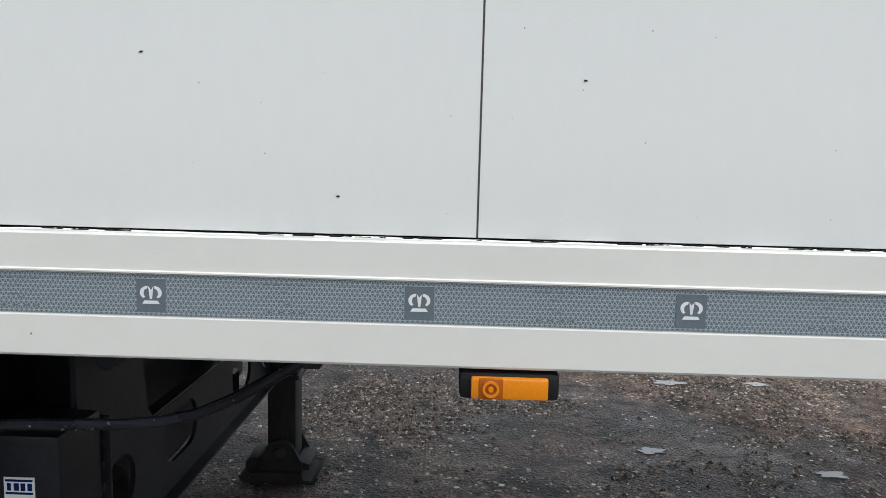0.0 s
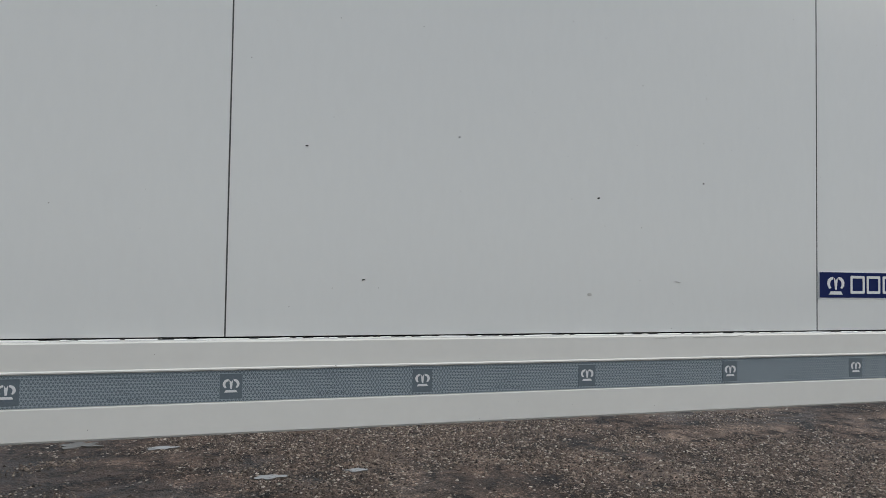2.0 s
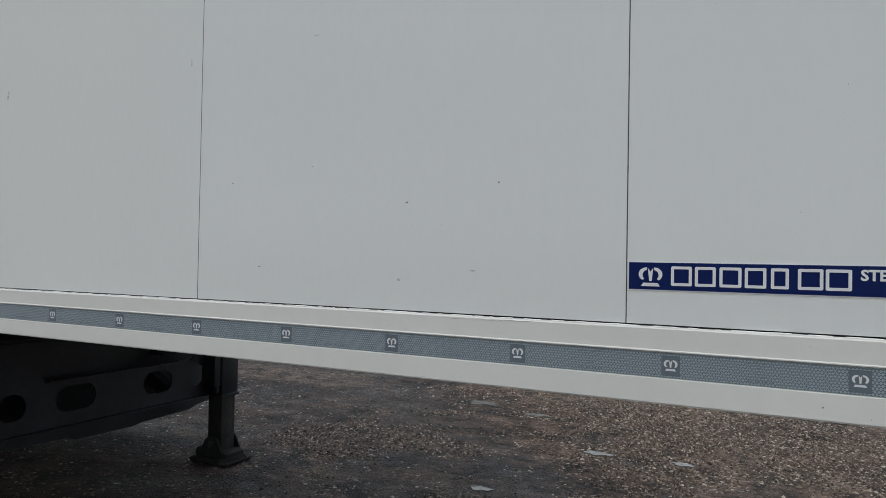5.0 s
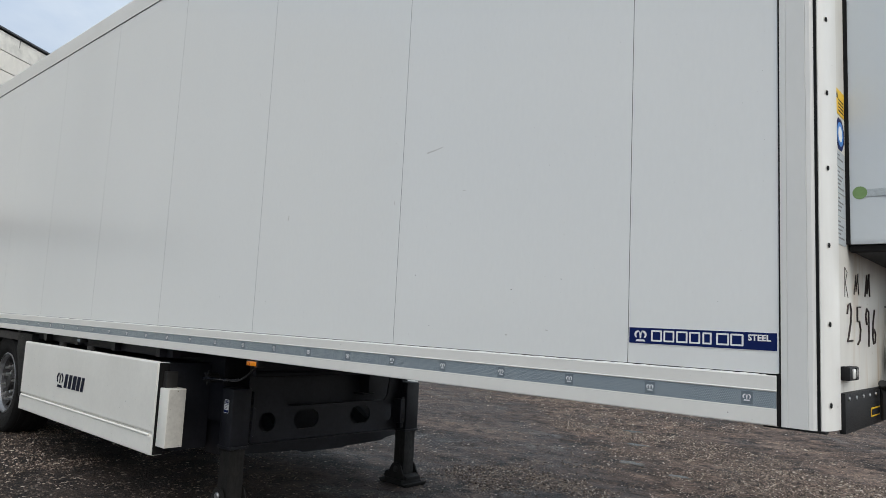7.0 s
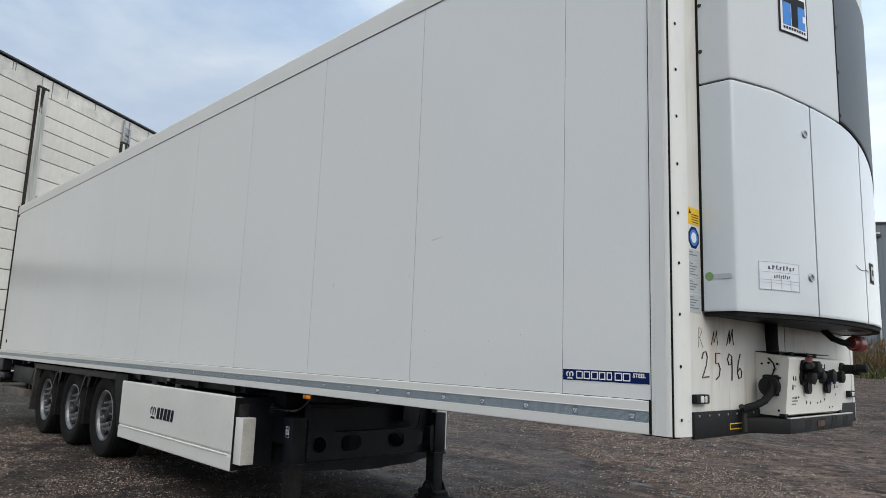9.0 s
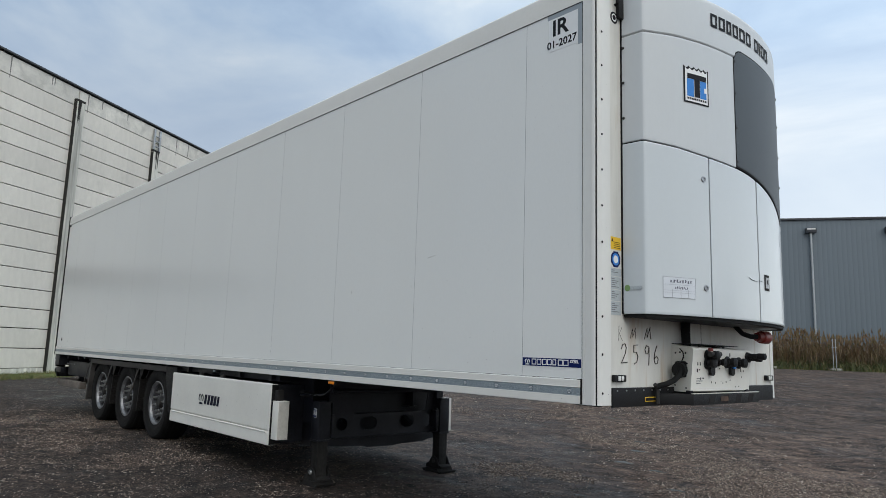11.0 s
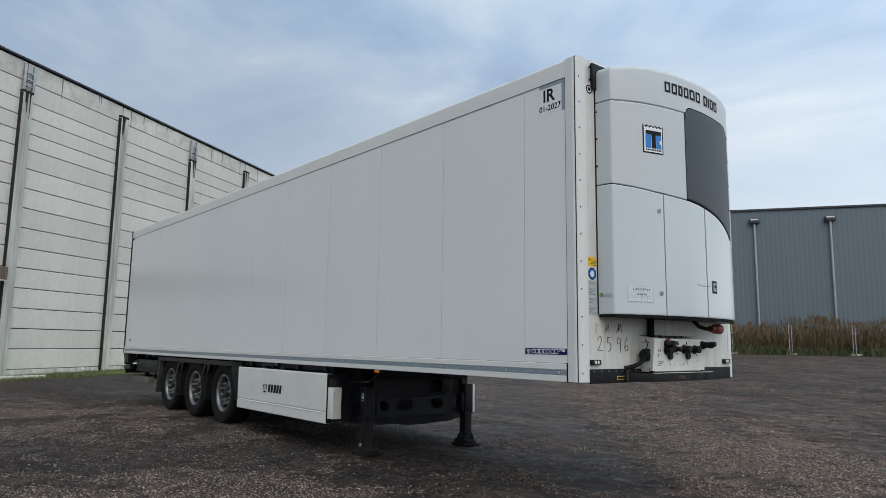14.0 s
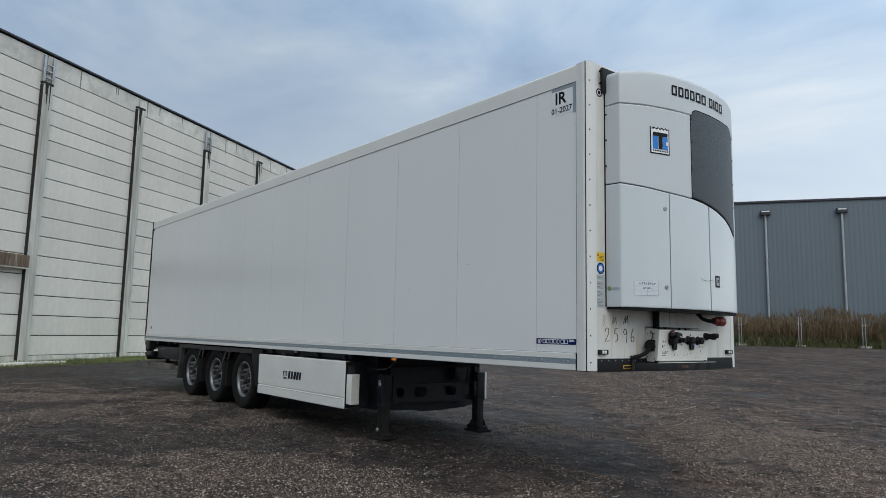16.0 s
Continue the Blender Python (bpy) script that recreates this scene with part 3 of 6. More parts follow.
        tint = ramp(nt, [(0.0, (0.022, 0.016, 0.012)), (0.30, (0.066, 0.049, 0.038)), (0.55, (0.18, 0.138, 0.108)), (0.80, (0.35, 0.280, 0.225)), (1.0, (0.58, 0.51, 0.43))], sc.outputs[1])
        col = blend(on, col, tint.outputs[0])
        height = maths("ADD", height, maths("MULTIPLY", on, lift))
    nt.links.new(col, b.inputs["Base Color"])
    rw = ramp(nt, [(0.30, (0.50, 0.50, 0.50)), (0.42, (0.80, 0.80, 0.80)), (0.55, (0.92, 0.92, 0.92))], damp.outputs["Fac"])
    nt.links.new(maths("SUBTRACT", rw.outputs[0], maths("MULTIPLY", strip, 0.22)), b.inputs["Roughness"])
    b.inputs["Specular IOR Level"].default_value = 0.32
    bp = node(nt, "ShaderNodeBump", Strength=1.0, Distance=0.018)
    nt.links.new(height, bp.inputs["Height"])
    nt.links.new(bp.outputs[0], b.inputs["Normal"])
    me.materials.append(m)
    return tagged(new("ground", me), "dark brown gravel and trodden mud of a yard", "ground", kind="structure")


make_ground()


def patchy(x, y, seed):
    """Smooth random values from 0 to 1 on a square lattice, for arrays."""
    table = np.random.default_rng(seed).random((64, 64))
    ix, iy = np.floor(x).astype(int), np.floor(y).astype(int)
    fx, fy = x - ix, y - iy
    fx, fy = fx * fx * (3 - 2 * fx), fy * fy * (3 - 2 * fy)
    a, b = table[ix % 64, iy % 64], table[(ix + 1) % 64, iy % 64]
    c, d = table[ix % 64, (iy + 1) % 64], table[(ix + 1) % 64, (iy + 1) % 64]
    return (a * (1 - fx) + b * fx) * (1 - fy) + (c * (1 - fx) + d * fx) * fy


STONE = bpy.data.materials.new("loose_stone")
STONE.use_nodes = True
_nt = STONE.node_tree
_b = _nt.nodes["Principled BSDF"]
_ge = _nt.nodes.new("ShaderNodeNewGeometry")
_r = ramp(_nt, [(0.0, (0.026, 0.018, 0.014)), (0.30, (0.075, 0.053, 0.041)), (0.60, (0.175, 0.129, 0.101)), (0.86, (0.34, 0.262, 0.208)), (1.0, (0.62, 0.54, 0.46))], _ge.outputs["Random Per Island"])
_n = node(_nt, "ShaderNodeTexNoise", Scale=160.0, Detail=3.0)
_m = node(_nt, "ShaderNodeMix", data_type="RGBA", blend_type="MULTIPLY")
_m.inputs["Factor"].default_value = 0.4
_nt.links.new(_r.outputs[0], _m.inputs["A"])
_nt.links.new(_n.outputs["Color"], _m.inputs["B"])
_nt.links.new(_m.outputs["Result"], _b.inputs["Base Color"])
_b.inputs["Roughness"].default_value = 0.7
_b.inputs["Specular IOR Level"].default_value = 0.35


def loose_stones(name, count, x0, x1, y0, y1, smin, smax, seed, label):
    """Small angular stones lying in loose drifts on the yard."""
    rng = np.random.default_rng(seed)
    octa = np.array([(1, 0, 0), (0, 1, 0), (-1, 0, 0), (0, -1, 0), (0, 0, 1), (0, 0, -0.6)], float)
    tri = np.array([(0, 1, 4), (1, 2, 4), (2, 3, 4), (3, 0, 4), (1, 0, 5), (2, 1, 5), (3, 2, 5), (0, 3, 5)])
    x, y = rng.uniform(x0, x1, count * 9), rng.uniform(y0, y1, count * 9)
    heap = 0.44 * patchy(x * 0.62 + 7, y * 0.62, 1) + 0.34 * patchy(x * 1.9, y * 1.9 + 5, 2) + 0.22 * patchy(x * 6.0, y * 6.0 + 5, 3)
    # a broad drift of gravel beyond the trailer, bare mud farther on
    across = x + y - 3.4
    far_side = np.clip((y - 0.8) / 1.2, 0, 1)
    heap += far_side * (0.15 * np.exp(-(across / 1.9) ** 2) - 0.10 * np.clip((across - 2.4) / 2.0, 0, 1) - 0.13 * np.clip((-across - 1.5) / 0.9, 0, 1))
    keep = np.clip((heap - 0.44) * 6.5, 0.035, 1.0) > rng.random(count * 9)
    x, y = x[keep][:count], y[keep][:count]
    n = len(x)
    size = smin * (smax / smin) ** (rng.random(n) ** 1.8)
    a = rng.uniform(0, 6.283, n)
    shape = octa[None] * rng.uniform(0.6, 1.2, (n, 6, 1)) * np.stack([size, size * rng.uniform(0.45, 0.95, n), size * rng.uniform(0.4, 0.75, n)], 1)[:, None]
    ground = np.array([ground_z(u, v) for u, v in zip(x.tolist(), y.tolist())])
    px = shape[:, :, 0] * np.cos(a)[:, None] - shape[:, :, 1] * np.sin(a)[:, None] + x[:, None]
    py = shape[:, :, 0] * np.sin(a)[:, None] + shape[:, :, 1] * np.cos(a)[:, None] + y[:, None]
    pz = shape[:, :, 2] + (ground + size * 0.12)[:, None]
    vs = np.stack([px, py, pz], 2).reshape(-1, 3)
    fs = (tri[None] + 6 * np.arange(n)[:, None, None]).reshape(-1, 3)
    me = bpy.data.meshes.new(name)
    me.from_pydata(vs.tolist(), [], fs.tolist())
    me.materials.append(STONE)
    return tagged(new(name, me), label, "gravel", kind="stuff")


loose_stones("gravel", 72000, -6.0, 3.5, -4.2, 1.0, 0.0050, 0.018, 11, "loose grey-brown gravel stones strewn over the yard")
loose_stones("gravel", 105000, -6.5, 3.5, 1.0, 7.0, 0.0050, 0.019, 14, "loose grey gravel stones under and behind the trailer")
loose_stones("gravel", 36000, -15.0, 9.0, 7.0, 18.0, 0.008, 0.026, 12, "loose pale gravel stones beyond the trailer")
loose_stones("gravel", 52000, -15.0, -6.0, -6.0, 2.5, 0.007, 0.018, 13, "loose gravel stones beside the trailer wheels")

# ---- precast concrete warehouse with pillars ----
CONCRETE = material("pale_concrete_panel", (0.68, 0.643, 0.578), 0.8, grain=0.05, grain_scale=6, blotch=0.07, blotch_scale=0.7, stretch=(1, 1, 0.5), island=0.06, bump=0.04, bump_scale=30)
PILLAR = material("weathered_concrete", (0.54, 0.525, 0.47), 0.85, grain=0.25, grain_scale=9, blotch=0.45, blotch_scale=2.2, stretch=(1, 1, 0.07), bump=0.1, bump_scale=30)
MOSS_AND_SHADE = material("blackened_concrete", (0.022, 0.021, 0.018), 0.9, grain=0.25, blotch=0.4, blotch_scale=1.4, stretch=(1, 1, 0.2))
ROOFEDGE = material("dark_roof_trim", (0.035, 0.038, 0.045), 0.5)
STAIN = material("dark_rain_stain", (0.24, 0.23, 0.21), 0.85, grain=0.2, blotch=0.4, blotch_scale=5)


def mildewed(m, colour, amount, scale, lo, hi):
    """Adds grey mildew in soft irregular patches."""
    nt = m.node_tree
    b = nt.nodes["Principled BSDF"]
    src = b.inputs["Base Color"].links[0].from_socket
    tc = nt.nodes.new("ShaderNodeTexCoord")
    oi = nt.nodes.new("ShaderNodeObjectInfo")
    sh = node(nt, "ShaderNodeVectorMath", operation="SCALE")
    sh.inputs["Scale"].default_value = 37.0
    cb = nt.nodes.new("ShaderNodeCombineXYZ")
    for k in "XYZ":
        nt.links.new(oi.outputs["Random"], cb.inputs[k])
    nt.links.new(cb.outputs[0], sh.inputs[0])
    ad = node(nt, "ShaderNodeVectorMath", operation="ADD")
    nt.links.new(tc.outputs["Object"], ad.inputs[0])
    nt.links.new(sh.outputs[0], ad.inputs[1])
    n1 = node(nt, "ShaderNodeTexNoise", Scale=scale, Detail=8.0, Roughness=0.66, Distortion=0.5)
    nt.links.new(ad.outputs[0], n1.inputs["Vector"])
    r = ramp(nt, [(lo, (0, 0, 0)), (hi, (amount,) * 3)], n1.outputs["Fac"])
    mx = node(nt, "ShaderNodeMix", data_type="RGBA")
    mx.inputs["B"].default_value = (*colour, 1)
    nt.links.new(r.outputs[0], mx.inputs["Factor"])
    nt.links.new(src, mx.inputs["A"])
    nt.links.new(mx.outputs["Result"], b.inputs["Base Color"])
    return m


mildewed(CONCRETE, (0.42, 0.40, 0.36), 0.22, 0.8, 0.54, 0.74)
PARAPET = mildewed(material("mildewed_concrete", (0.66, 0.63, 0.57), 0.85, grain=0.06, grain_scale=7, blotch=0.2, blotch_scale=0.9, island=0.08), (0.26, 0.25, 0.23), 0.55, 1.4, 0.50, 0.76)
LINTEL = streaked(material("stained_lintel", (0.16, 0.115, 0.075), 0.85, grain=0.3, blotch=0.5, blotch_scale=2.0, stretch=(1, 1, 0.2)), (0.38, 0.32, 0.25), 0.8)
JOINT = material("grey_joint", (0.030, 0.023, 0.018), 0.9)

WH = Matrix.Translation((-27.5, 2.94, 0)) @ Matrix.Rotation(math.atan2(0.824, -0.566), 4, "Z")
# its own axes: x along the wall towards the far end, y = -1 towards the yard is flipped below so that the yard lies at +y


def make_warehouse():
    wh = thing("warehouse", "long pale concrete panel warehouse with grey pillars and dark roof trim", "building")
    wh.matrix_world = WH
    bay, base = 4.9, 0.27
    heights = [0.7303] * 11 + [0.585] * 3 + [0.732, 0.725]
    s0, s1 = -4, 12
    yard = -1.0 if (WH.to_3x3() @ Vector((0, 1, 0))).dot(Vector((1, -0.3, 0))) < 0 else 1.0
    top = base + sum(heights)
    part("wall", box((s0 * bay, -yard * 0.30, -0.3), (s1 * bay, -yard * 0.12, top + 0.05)) if yard < 0 else box((s0 * bay, -0.30, -0.3), (s1 * bay, -0.12, top + 0.05)), JOINT, wh)
    part("plinth", box((s0 * bay, min(0, -yard * 0.13), -0.3), (s1 * bay, max(0, -yard * 0.13), base - 0.02), 0.01), PILLAR, wh)
    slabs_top = finish(box((0.02, min(0, -yard * 0.12), 0.0), (bay - 0.02, max(0, -yard * 0.12), 0.70), 0.010, 1), "panel", PARAPET)
    slabs = {h: finish(box((0.02, min(0, -yard * 0.12), 0.0), (bay - 0.02, max(0, -yard * 0.12), h - 0.032), 0.009, 1), "panel", CONCRETE) for h in set(heights)}
    for i in range(s0, s1):
        z = base
        for row_, h in enumerate(heights):
            p = part("panel", slabs_top if row_ == len(heights) - 1 else slabs[h], None, wh)
            p.location = (i * bay, 0, z)
            z += h
    def yb(a, b):
        return (min(yard * a, yard * b), max(yard * a, yard * b))
    for i in range(s0, s1 + 1):
        tall = 10.95 if i % 2 == 0 else 10.30
        lo, hi = yb(-0.02, 0.15)
        pl = part("pillar", box((i * bay - 0.22, lo, -0.3), (i * bay + 0.22, hi, tall), 0.02), PILLAR, wh)
        # mould on the cap; the cheek away from the sun painted black, shade and mould
        part("stain", box((i * bay - 0.232, lo, 0.1), (i * bay - 0.219, hi - 0.012, tall - 0.02), 0.004, 1), MOSS_AND_SHADE, pl, "pillar cheek blackened with mould and painted shade")
        part("cap", box((i * bay - 0.24, lo, tall), (i * bay + 0.24, hi + 0.02, tall + 0.10), 0.03), MOSS_AND_SHADE, pl, "mouldy pillar cap")
        rg = random.Random(40 + i)
        for k in range(4):
            u, w_, h_ = i * bay + rg.uniform(-0.17, 0.15), rg.uniform(0.02, 0.06), rg.uniform(0.25, 1.1)
            f0, f1 = yb(0.150, 0.154)
            part("run", prism([(u - w_, tall), (u + w_, tall), (u + w_ * 0.3, tall - h_), (u - w_ * 0.3, tall - h_ * 0.9)], "y", f0, f1), MOSS_AND_SHADE, pl, "black mould run")
        if i % 2:
            l2, h2 = yb(0.06, 0.14)
            for dx in (-0.2, 0.2):
                part("downpipe", box((i * bay + dx - 0.055, l2, tall + 0.09), (i * bay + dx + 0.055, h2, top - 0.12), 0.02), STEEL, pl, "pale metal overflow pipe")
            for k in range(3):
                part("bracket", box((i * bay - 0.2, l2, tall + 0.25 + 0.25 * k), (i * bay + 0.2, h2, tall + 0.29 + 0.25 * k)), STEEL, pl)
    l3, h3 = yb(-0.35, 0.09)
    part("roof_edge", box((s0 * bay, l3, top + 0.03), (s1 * bay, h3, top + 0.10), 0.015), ROOFEDGE, wh, "dark metal roof trim")
    l4, h4 = yb(-22.0, -0.30)
    part("roof", box((s0 * bay, l4, top - 0.1), (s1 * bay, h4, top + 0.05)), ROOFEDGE, wh)
    # rusty lintel over a bay beside the yard
    l5, h5 = yb(0.0, 0.30)
    part("lintel", box((-3 * bay + 1.0, l5, 3.36), (-bay - 0.24, h5, 3.84), 0.02), LINTEL, wh, "rust-streaked steel lintel")
    part("lintel_ledge", box((-3 * bay + 1.0, l5, 3.345), (-bay - 0.24, h5 + (0.03 if yard > 0 else 0.0), 3.405), 0.006), PILLAR, wh, "pale lower edge of the lintel")
    rng = random.Random(5)
    for i in range(s0, 8):
        for k in range(3):
            x = i * bay + rng.uniform(0.5, bay - 0.5)
            h = rng.uniform(0.25, 0.9)
            l6, h6 = yb(0.0, 0.006)
            part("rain_mark", prism([(x - 0.03, top), (x + 0.03, top), (x + 0.012, top - h), (x - 0.012, top - h)], "y", l6, h6), STAIN, wh)
    return wh, yard


WAREHOUSE, YARD = make_warehouse()

# ---- grey metal hall behind the fence ----
CLAD = material("grey_metal_cladding", (0.135, 0.165, 0.190), 0.5, 0.1, grain=0.03, blotch=0.06, blotch_scale=0.5, stretch=(1, 1, 0.1))
PIPE = material("zinc_downpipe", (0.42, 0.44, 0.45), 0.4, 0.6, grain=0.06, blotch=0.15)


def make_hall():
    hall = thing("metal_hall", "dark grey ribbed metal hall with zinc downpipes", "building")
    ang = math.atan2(0.54, 0.84)
    hall.matrix_world = Matrix.Translation((-18.7, 49.1, 0)) @ Matrix.Rotation(ang, 4, "Z")
    top, x0, x1 = 12.0, -45.0, 13.0
    # ribbed cladding in wide sheets
    for k in range(round((x1 - x0) / 7.9)):
        bm = bmesh.new()
        a = x0 + 7.9 * k
        n = 24
        pts = []
        for i in range(n):
            u = a + 7.9 * i / n
            pts += [(u, 0.0), (u + 7.9 / n - 0.04, 0.0), (u + 7.9 / n - 0.025, 0.004), (u + 7.9 / n - 0.015, 0.004)]
        pts += [(a + 7.9, 0.0), (a + 7.9, 0.15), (a, 0.15)]
        prism(pts, "z", -0.5, top, bm)
        part("cladding", bm, CLAD, hall)
    part("roof_edge", box((x0, -0.12, top), (x1 - 0.1, 0.2, top + 0.16), 0.02), ROOFEDGE, hall, "dark roof trim")
    part("gable", box((x1 - 0.5, 0.15, -0.5), (x1 - 0.15, 30, top)), CLAD, hall)
    part("roof", box((x0, 0.15, top - 0.3), (x1 - 0.2, 30, top)), ROOFEDGE, hall)
    for k in range(-6, 8):
        x = -2.95 + 5.25 * k
        if x < x0 + 1 or x > x1 - 1:
            continue
        dp = part("downpipe", tube([(x, -0.18, 0.2), (x, -0.18, 11.05)], 0.085, 12), PIPE, hall, "zinc downpipe")
        part("hopper", box((x - 0.36, -0.42, 10.98), (x + 0.36, -0.04, 11.36), 0.04), ROOFEDGE, dp, "dark rain hopper")
        part("lip", box((x - 0.28, -0.44, 11.22), (x + 0.28, -0.40, 11.31)), WHITE, dp)
        for z in (2.5, 5.0, 7.5):
            part("clamp", lathe([(0.105, -0.04), (0.125, -0.04), (0.125, 0.04), (0.105, 0.04)], (x, -0.18, z), "z", 12), STEEL, dp)
    return hall


make_hall()


# ---- the refrigerated semi-trailer: x = 0 at the front corner seam, the near side in the plane y = 0 ----
REAR, WIDE, ROOF, SILL, SIDE_B, SIDE_T = -13.47, 2.56, 3.938, 1.057, 1.2105, 3.762
FIRST_JOINT, PITCH = -0.614, 1.198
trailer = thing("semi_trailer", "white refrigerated semi-trailer parked on its landing legs", "trailer")

part("core", box((REAR + 0.03, 0.012, SILL + 0.02), (0.0, WIDE - 0.004, ROOF - 0.02)), SEAL, trailer, "dark seal behind the panel joints")
edges = [-0.1125] + [FIRST_JOINT - PITCH * k for k in range(11)] + [REAR + 0.05]
for a, b in zip(edges, edges[1:]):
    part("side_panel", box((b + 0.0009, 0.0, SIDE_B + 0.002), (a - 0.0009, 0.011, SIDE_T - 0.003), 0.0007, 1), PANEL, trailer)
for e_ in edges[1:-1]:
    part("panel_joint", box((e_ - 0.0009, 0.0002, SIDE_B + 0.002), (e_ + 0.0014, 0.004, SIDE_T - 0.003)), JOINTGREY, trailer)
part("top_joint", box((REAR + 0.05, -0.0046, SIDE_T - 0.005), (-0.112, 0.004, SIDE_T)), JOINTGREY, trailer)
part("far_side_panel", box((REAR + 0.03, WIDE - 0.003, SILL), (0.0, WIDE, ROOF - 0.03)), PANEL, trailer)
# top rail with a rounded shoulder, and the roof
pts = [(0.011, SIDE_T), (-0.004, SIDE_T), (-0.004, SIDE_T + 0.012), (-0.003, ROOF - 0.045)] + [(0.032 - 0.035 * math.cos(radians(a)), ROOF - 0.035 + 0.035 * math.sin(radians(a))) for a in range(15, 91, 15)] + [(0.20, ROOF), (0.20, ROOF - 0.02), (0.011, ROOF - 0.05)]
part("top_rail", prism(pts, "x", REAR + 0.02, -0.109), RAIL, trailer, "white aluminium roof rail", 6.0)
part("roof", box((REAR + 0.02, 0.19, ROOF - 0.022), (0.02, WIDE, ROOF + 0.002)), PANEL, trailer)
# bottom rail: chamfered lip, ridge and a recess for the tape
pts = [(0.010, SIDE_B - 0.0030), (-0.0105, SIDE_B - 0.0034), (-0.0125, SIDE_B - 0.0056), (-0.0125, 1.1645), (-0.0145, 1.1630), (-0.0145, 1.1610), (-0.0095, 1.1595),
       (-0.0095, 1.1085), (-0.0130, 1.1070), (-0.0130, SILL + 0.003), (-0.011, SILL), (0.030, SILL), (0.030, SILL + 0.01), (0.010, SILL + 0.012)]
part("bottom_rail", prism(pts, "x", REAR + 0.05, -0.118), RAIL, trailer, "cream-white bottom rail", 6.0)
# crumbled dark gap between the panels and the rail, and the white bead of sealant in front of it
rng = random.Random(3)
x = REAR + 0.1
while x < -0.13:
    near_ = x > -4.5
    ln = rng.uniform(0.006, 0.034) if near_ else rng.uniform(0.03, 0.12)
    if rng.random() < (0.62 if near_ else 0.4):
        bm = bmesh.new()
        n_ = 6 if near_ else 2
        up = [(x + ln * k / n_, SIDE_B + rng.uniform(-0.0002, 0.0016)) for k in range(n_ + 1)]
        prism([(x, SIDE_B - 0.0008), (min(x + ln, -0.13), SIDE_B - 0.0008)] + [(min(a, -0.13), b) for a, b in reversed(up)], "y", -0.0080, -0.0030, bm)
        part("sealant_gap", bm, SEAL, trailer)
    x += ln + rng.uniform(0.001, 0.020) * (1.0 if near_ else 5.0)
bead = []
rng = random.Random(8)
x = REAR + 0.06
while x < -0.13:
    bead.append((x, -0.0062 + rng.uniform(-0.0006, 0.0006), SIDE_B - 0.0020 + rng.uniform(-0.0006, 0.0006)))
    x += 0.03
part("sealant_bead", tube(bead, 0.0023, 6), BEAD, trailer, "glossy white sealant bead")

# reflective tape with emblems
tape = part("reflective_tape", box((REAR + 0.06, -0.0108, 1.1095), (-0.119, -0.0096, 1.1587)), TAPE, trailer, "blue-grey reflective tape with small cells")
field = finish(box((-0.0175, -0.0116, -0.0205), (0.0175, -0.0110, 0.0195), 0.0), "emblem_field", TAPEDARK)
crownm = finish(moved(crown(0.026, 0.0006), Matrix.Translation((0, -0.0118, 0.001)) @ ON_SIDE), "emblem", WHITE)
barm = finish(side_plate(-0.0034, -0.0008, 0.0034, 0.0008, -0.0114, 0.0004), "code_bar", TAPEDARK)
for k in range(41):
    x = -0.2048 - 0.3190 * k
    e = part("emblem_field", field, None, tape)
    e.location = (x, 0, 1.1345)
    e = part("emblem", crownm, None, tape, "pale crown emblem")
    e.location = (x, 0, 1.1345)
    if k < 14:
        for dx, dz in ((-0.020, 0.0165), (-0.008, 0.0165), (0.006, 0.0165), (0.019, 0.0165), (0.0, 0.008), (-0.004, -0.003), (0.005, -0.007), (-0.018, -0.0165), (-0.004, -0.0165), (0.010, -0.0165), (0.021, -0.0165)):
            e = part("code_bar", barm, None, tape)
            e.location = (x - 0.16 + dx, 0, 1.1345 + dz)

# front corner: black joint, grooved post, black seam, cap with screws
part("post_joint", box((-0.118, -0.011, SILL + 0.002), (-0.1095, 0.012, SIDE_B + 0.004)), SEAL, trailer, "black rubber joint")
part("post_joint", box((-0.1120, -0.0036, SIDE_B), (-0.1084, 0.012, SIDE_T)), SEAL, trailer)
pts = [(-0.1084, 0.03), (-0.1084, -0.002), (-0.1074, -0.004), (-0.0905, -0.004), (-0.0895, -0.0025), (-0.0880, -0.004), (-0.0345, -0.0045), (-0.0335, -0.003), (-0.0320, -0.0045), (-0.0200, -0.0020), (-0.0115, 0.0030), (-0.0105, 0.0045), (-0.0105, 0.03)]
part("corner_post", prism(pts, "z", SILL, ROOF - 0.008), CORNER, trailer, "grooved white corner post", 6.0)
part("post_foot", box((-0.16, -0.004, SILL - 0.006), (0.012, 0.03, SILL)), SEAL, trailer)
part("corner_seam", box((-0.0105, 0.0025, SILL), (-0.0025, 0.03, ROOF - 0.004)), SEAL, trailer, "black rubber seam")
cap_pts = [(-0.0025, 0.03), (-0.0025, 0.0060), (0.000, 0.0055), (0.004, 0.0085), (0.009, 0.0145), (0.014, 0.022), (0.019, 0.034), (0.028, 0.104), (0.028, 0.112), (0.018, 0.112)]
part("corner_cap", prism(cap_pts, "z", SILL + 0.001, ROOF), CORNER, trailer, "white corner cap with a row of screws")
far_pts = [(x, WIDE - y) for x, y in reversed(cap_pts)]
part("corner_cap", prism(far_pts, "z", SILL + 0.001, ROOF), CORNER, trailer)
screw = finish(lathe([(0.0, 0.0), (0.0085, 0.0), (0.007, 0.003), (0.0, 0.004)], (0, 0, 0), "x", 8, closed=False), "screw", SEAL)
for k in range(12):
    s = part("screw", screw, None, trailer)
    s.location = (0.0185, 0.033, SILL + 0.075 + 0.2375 * k)
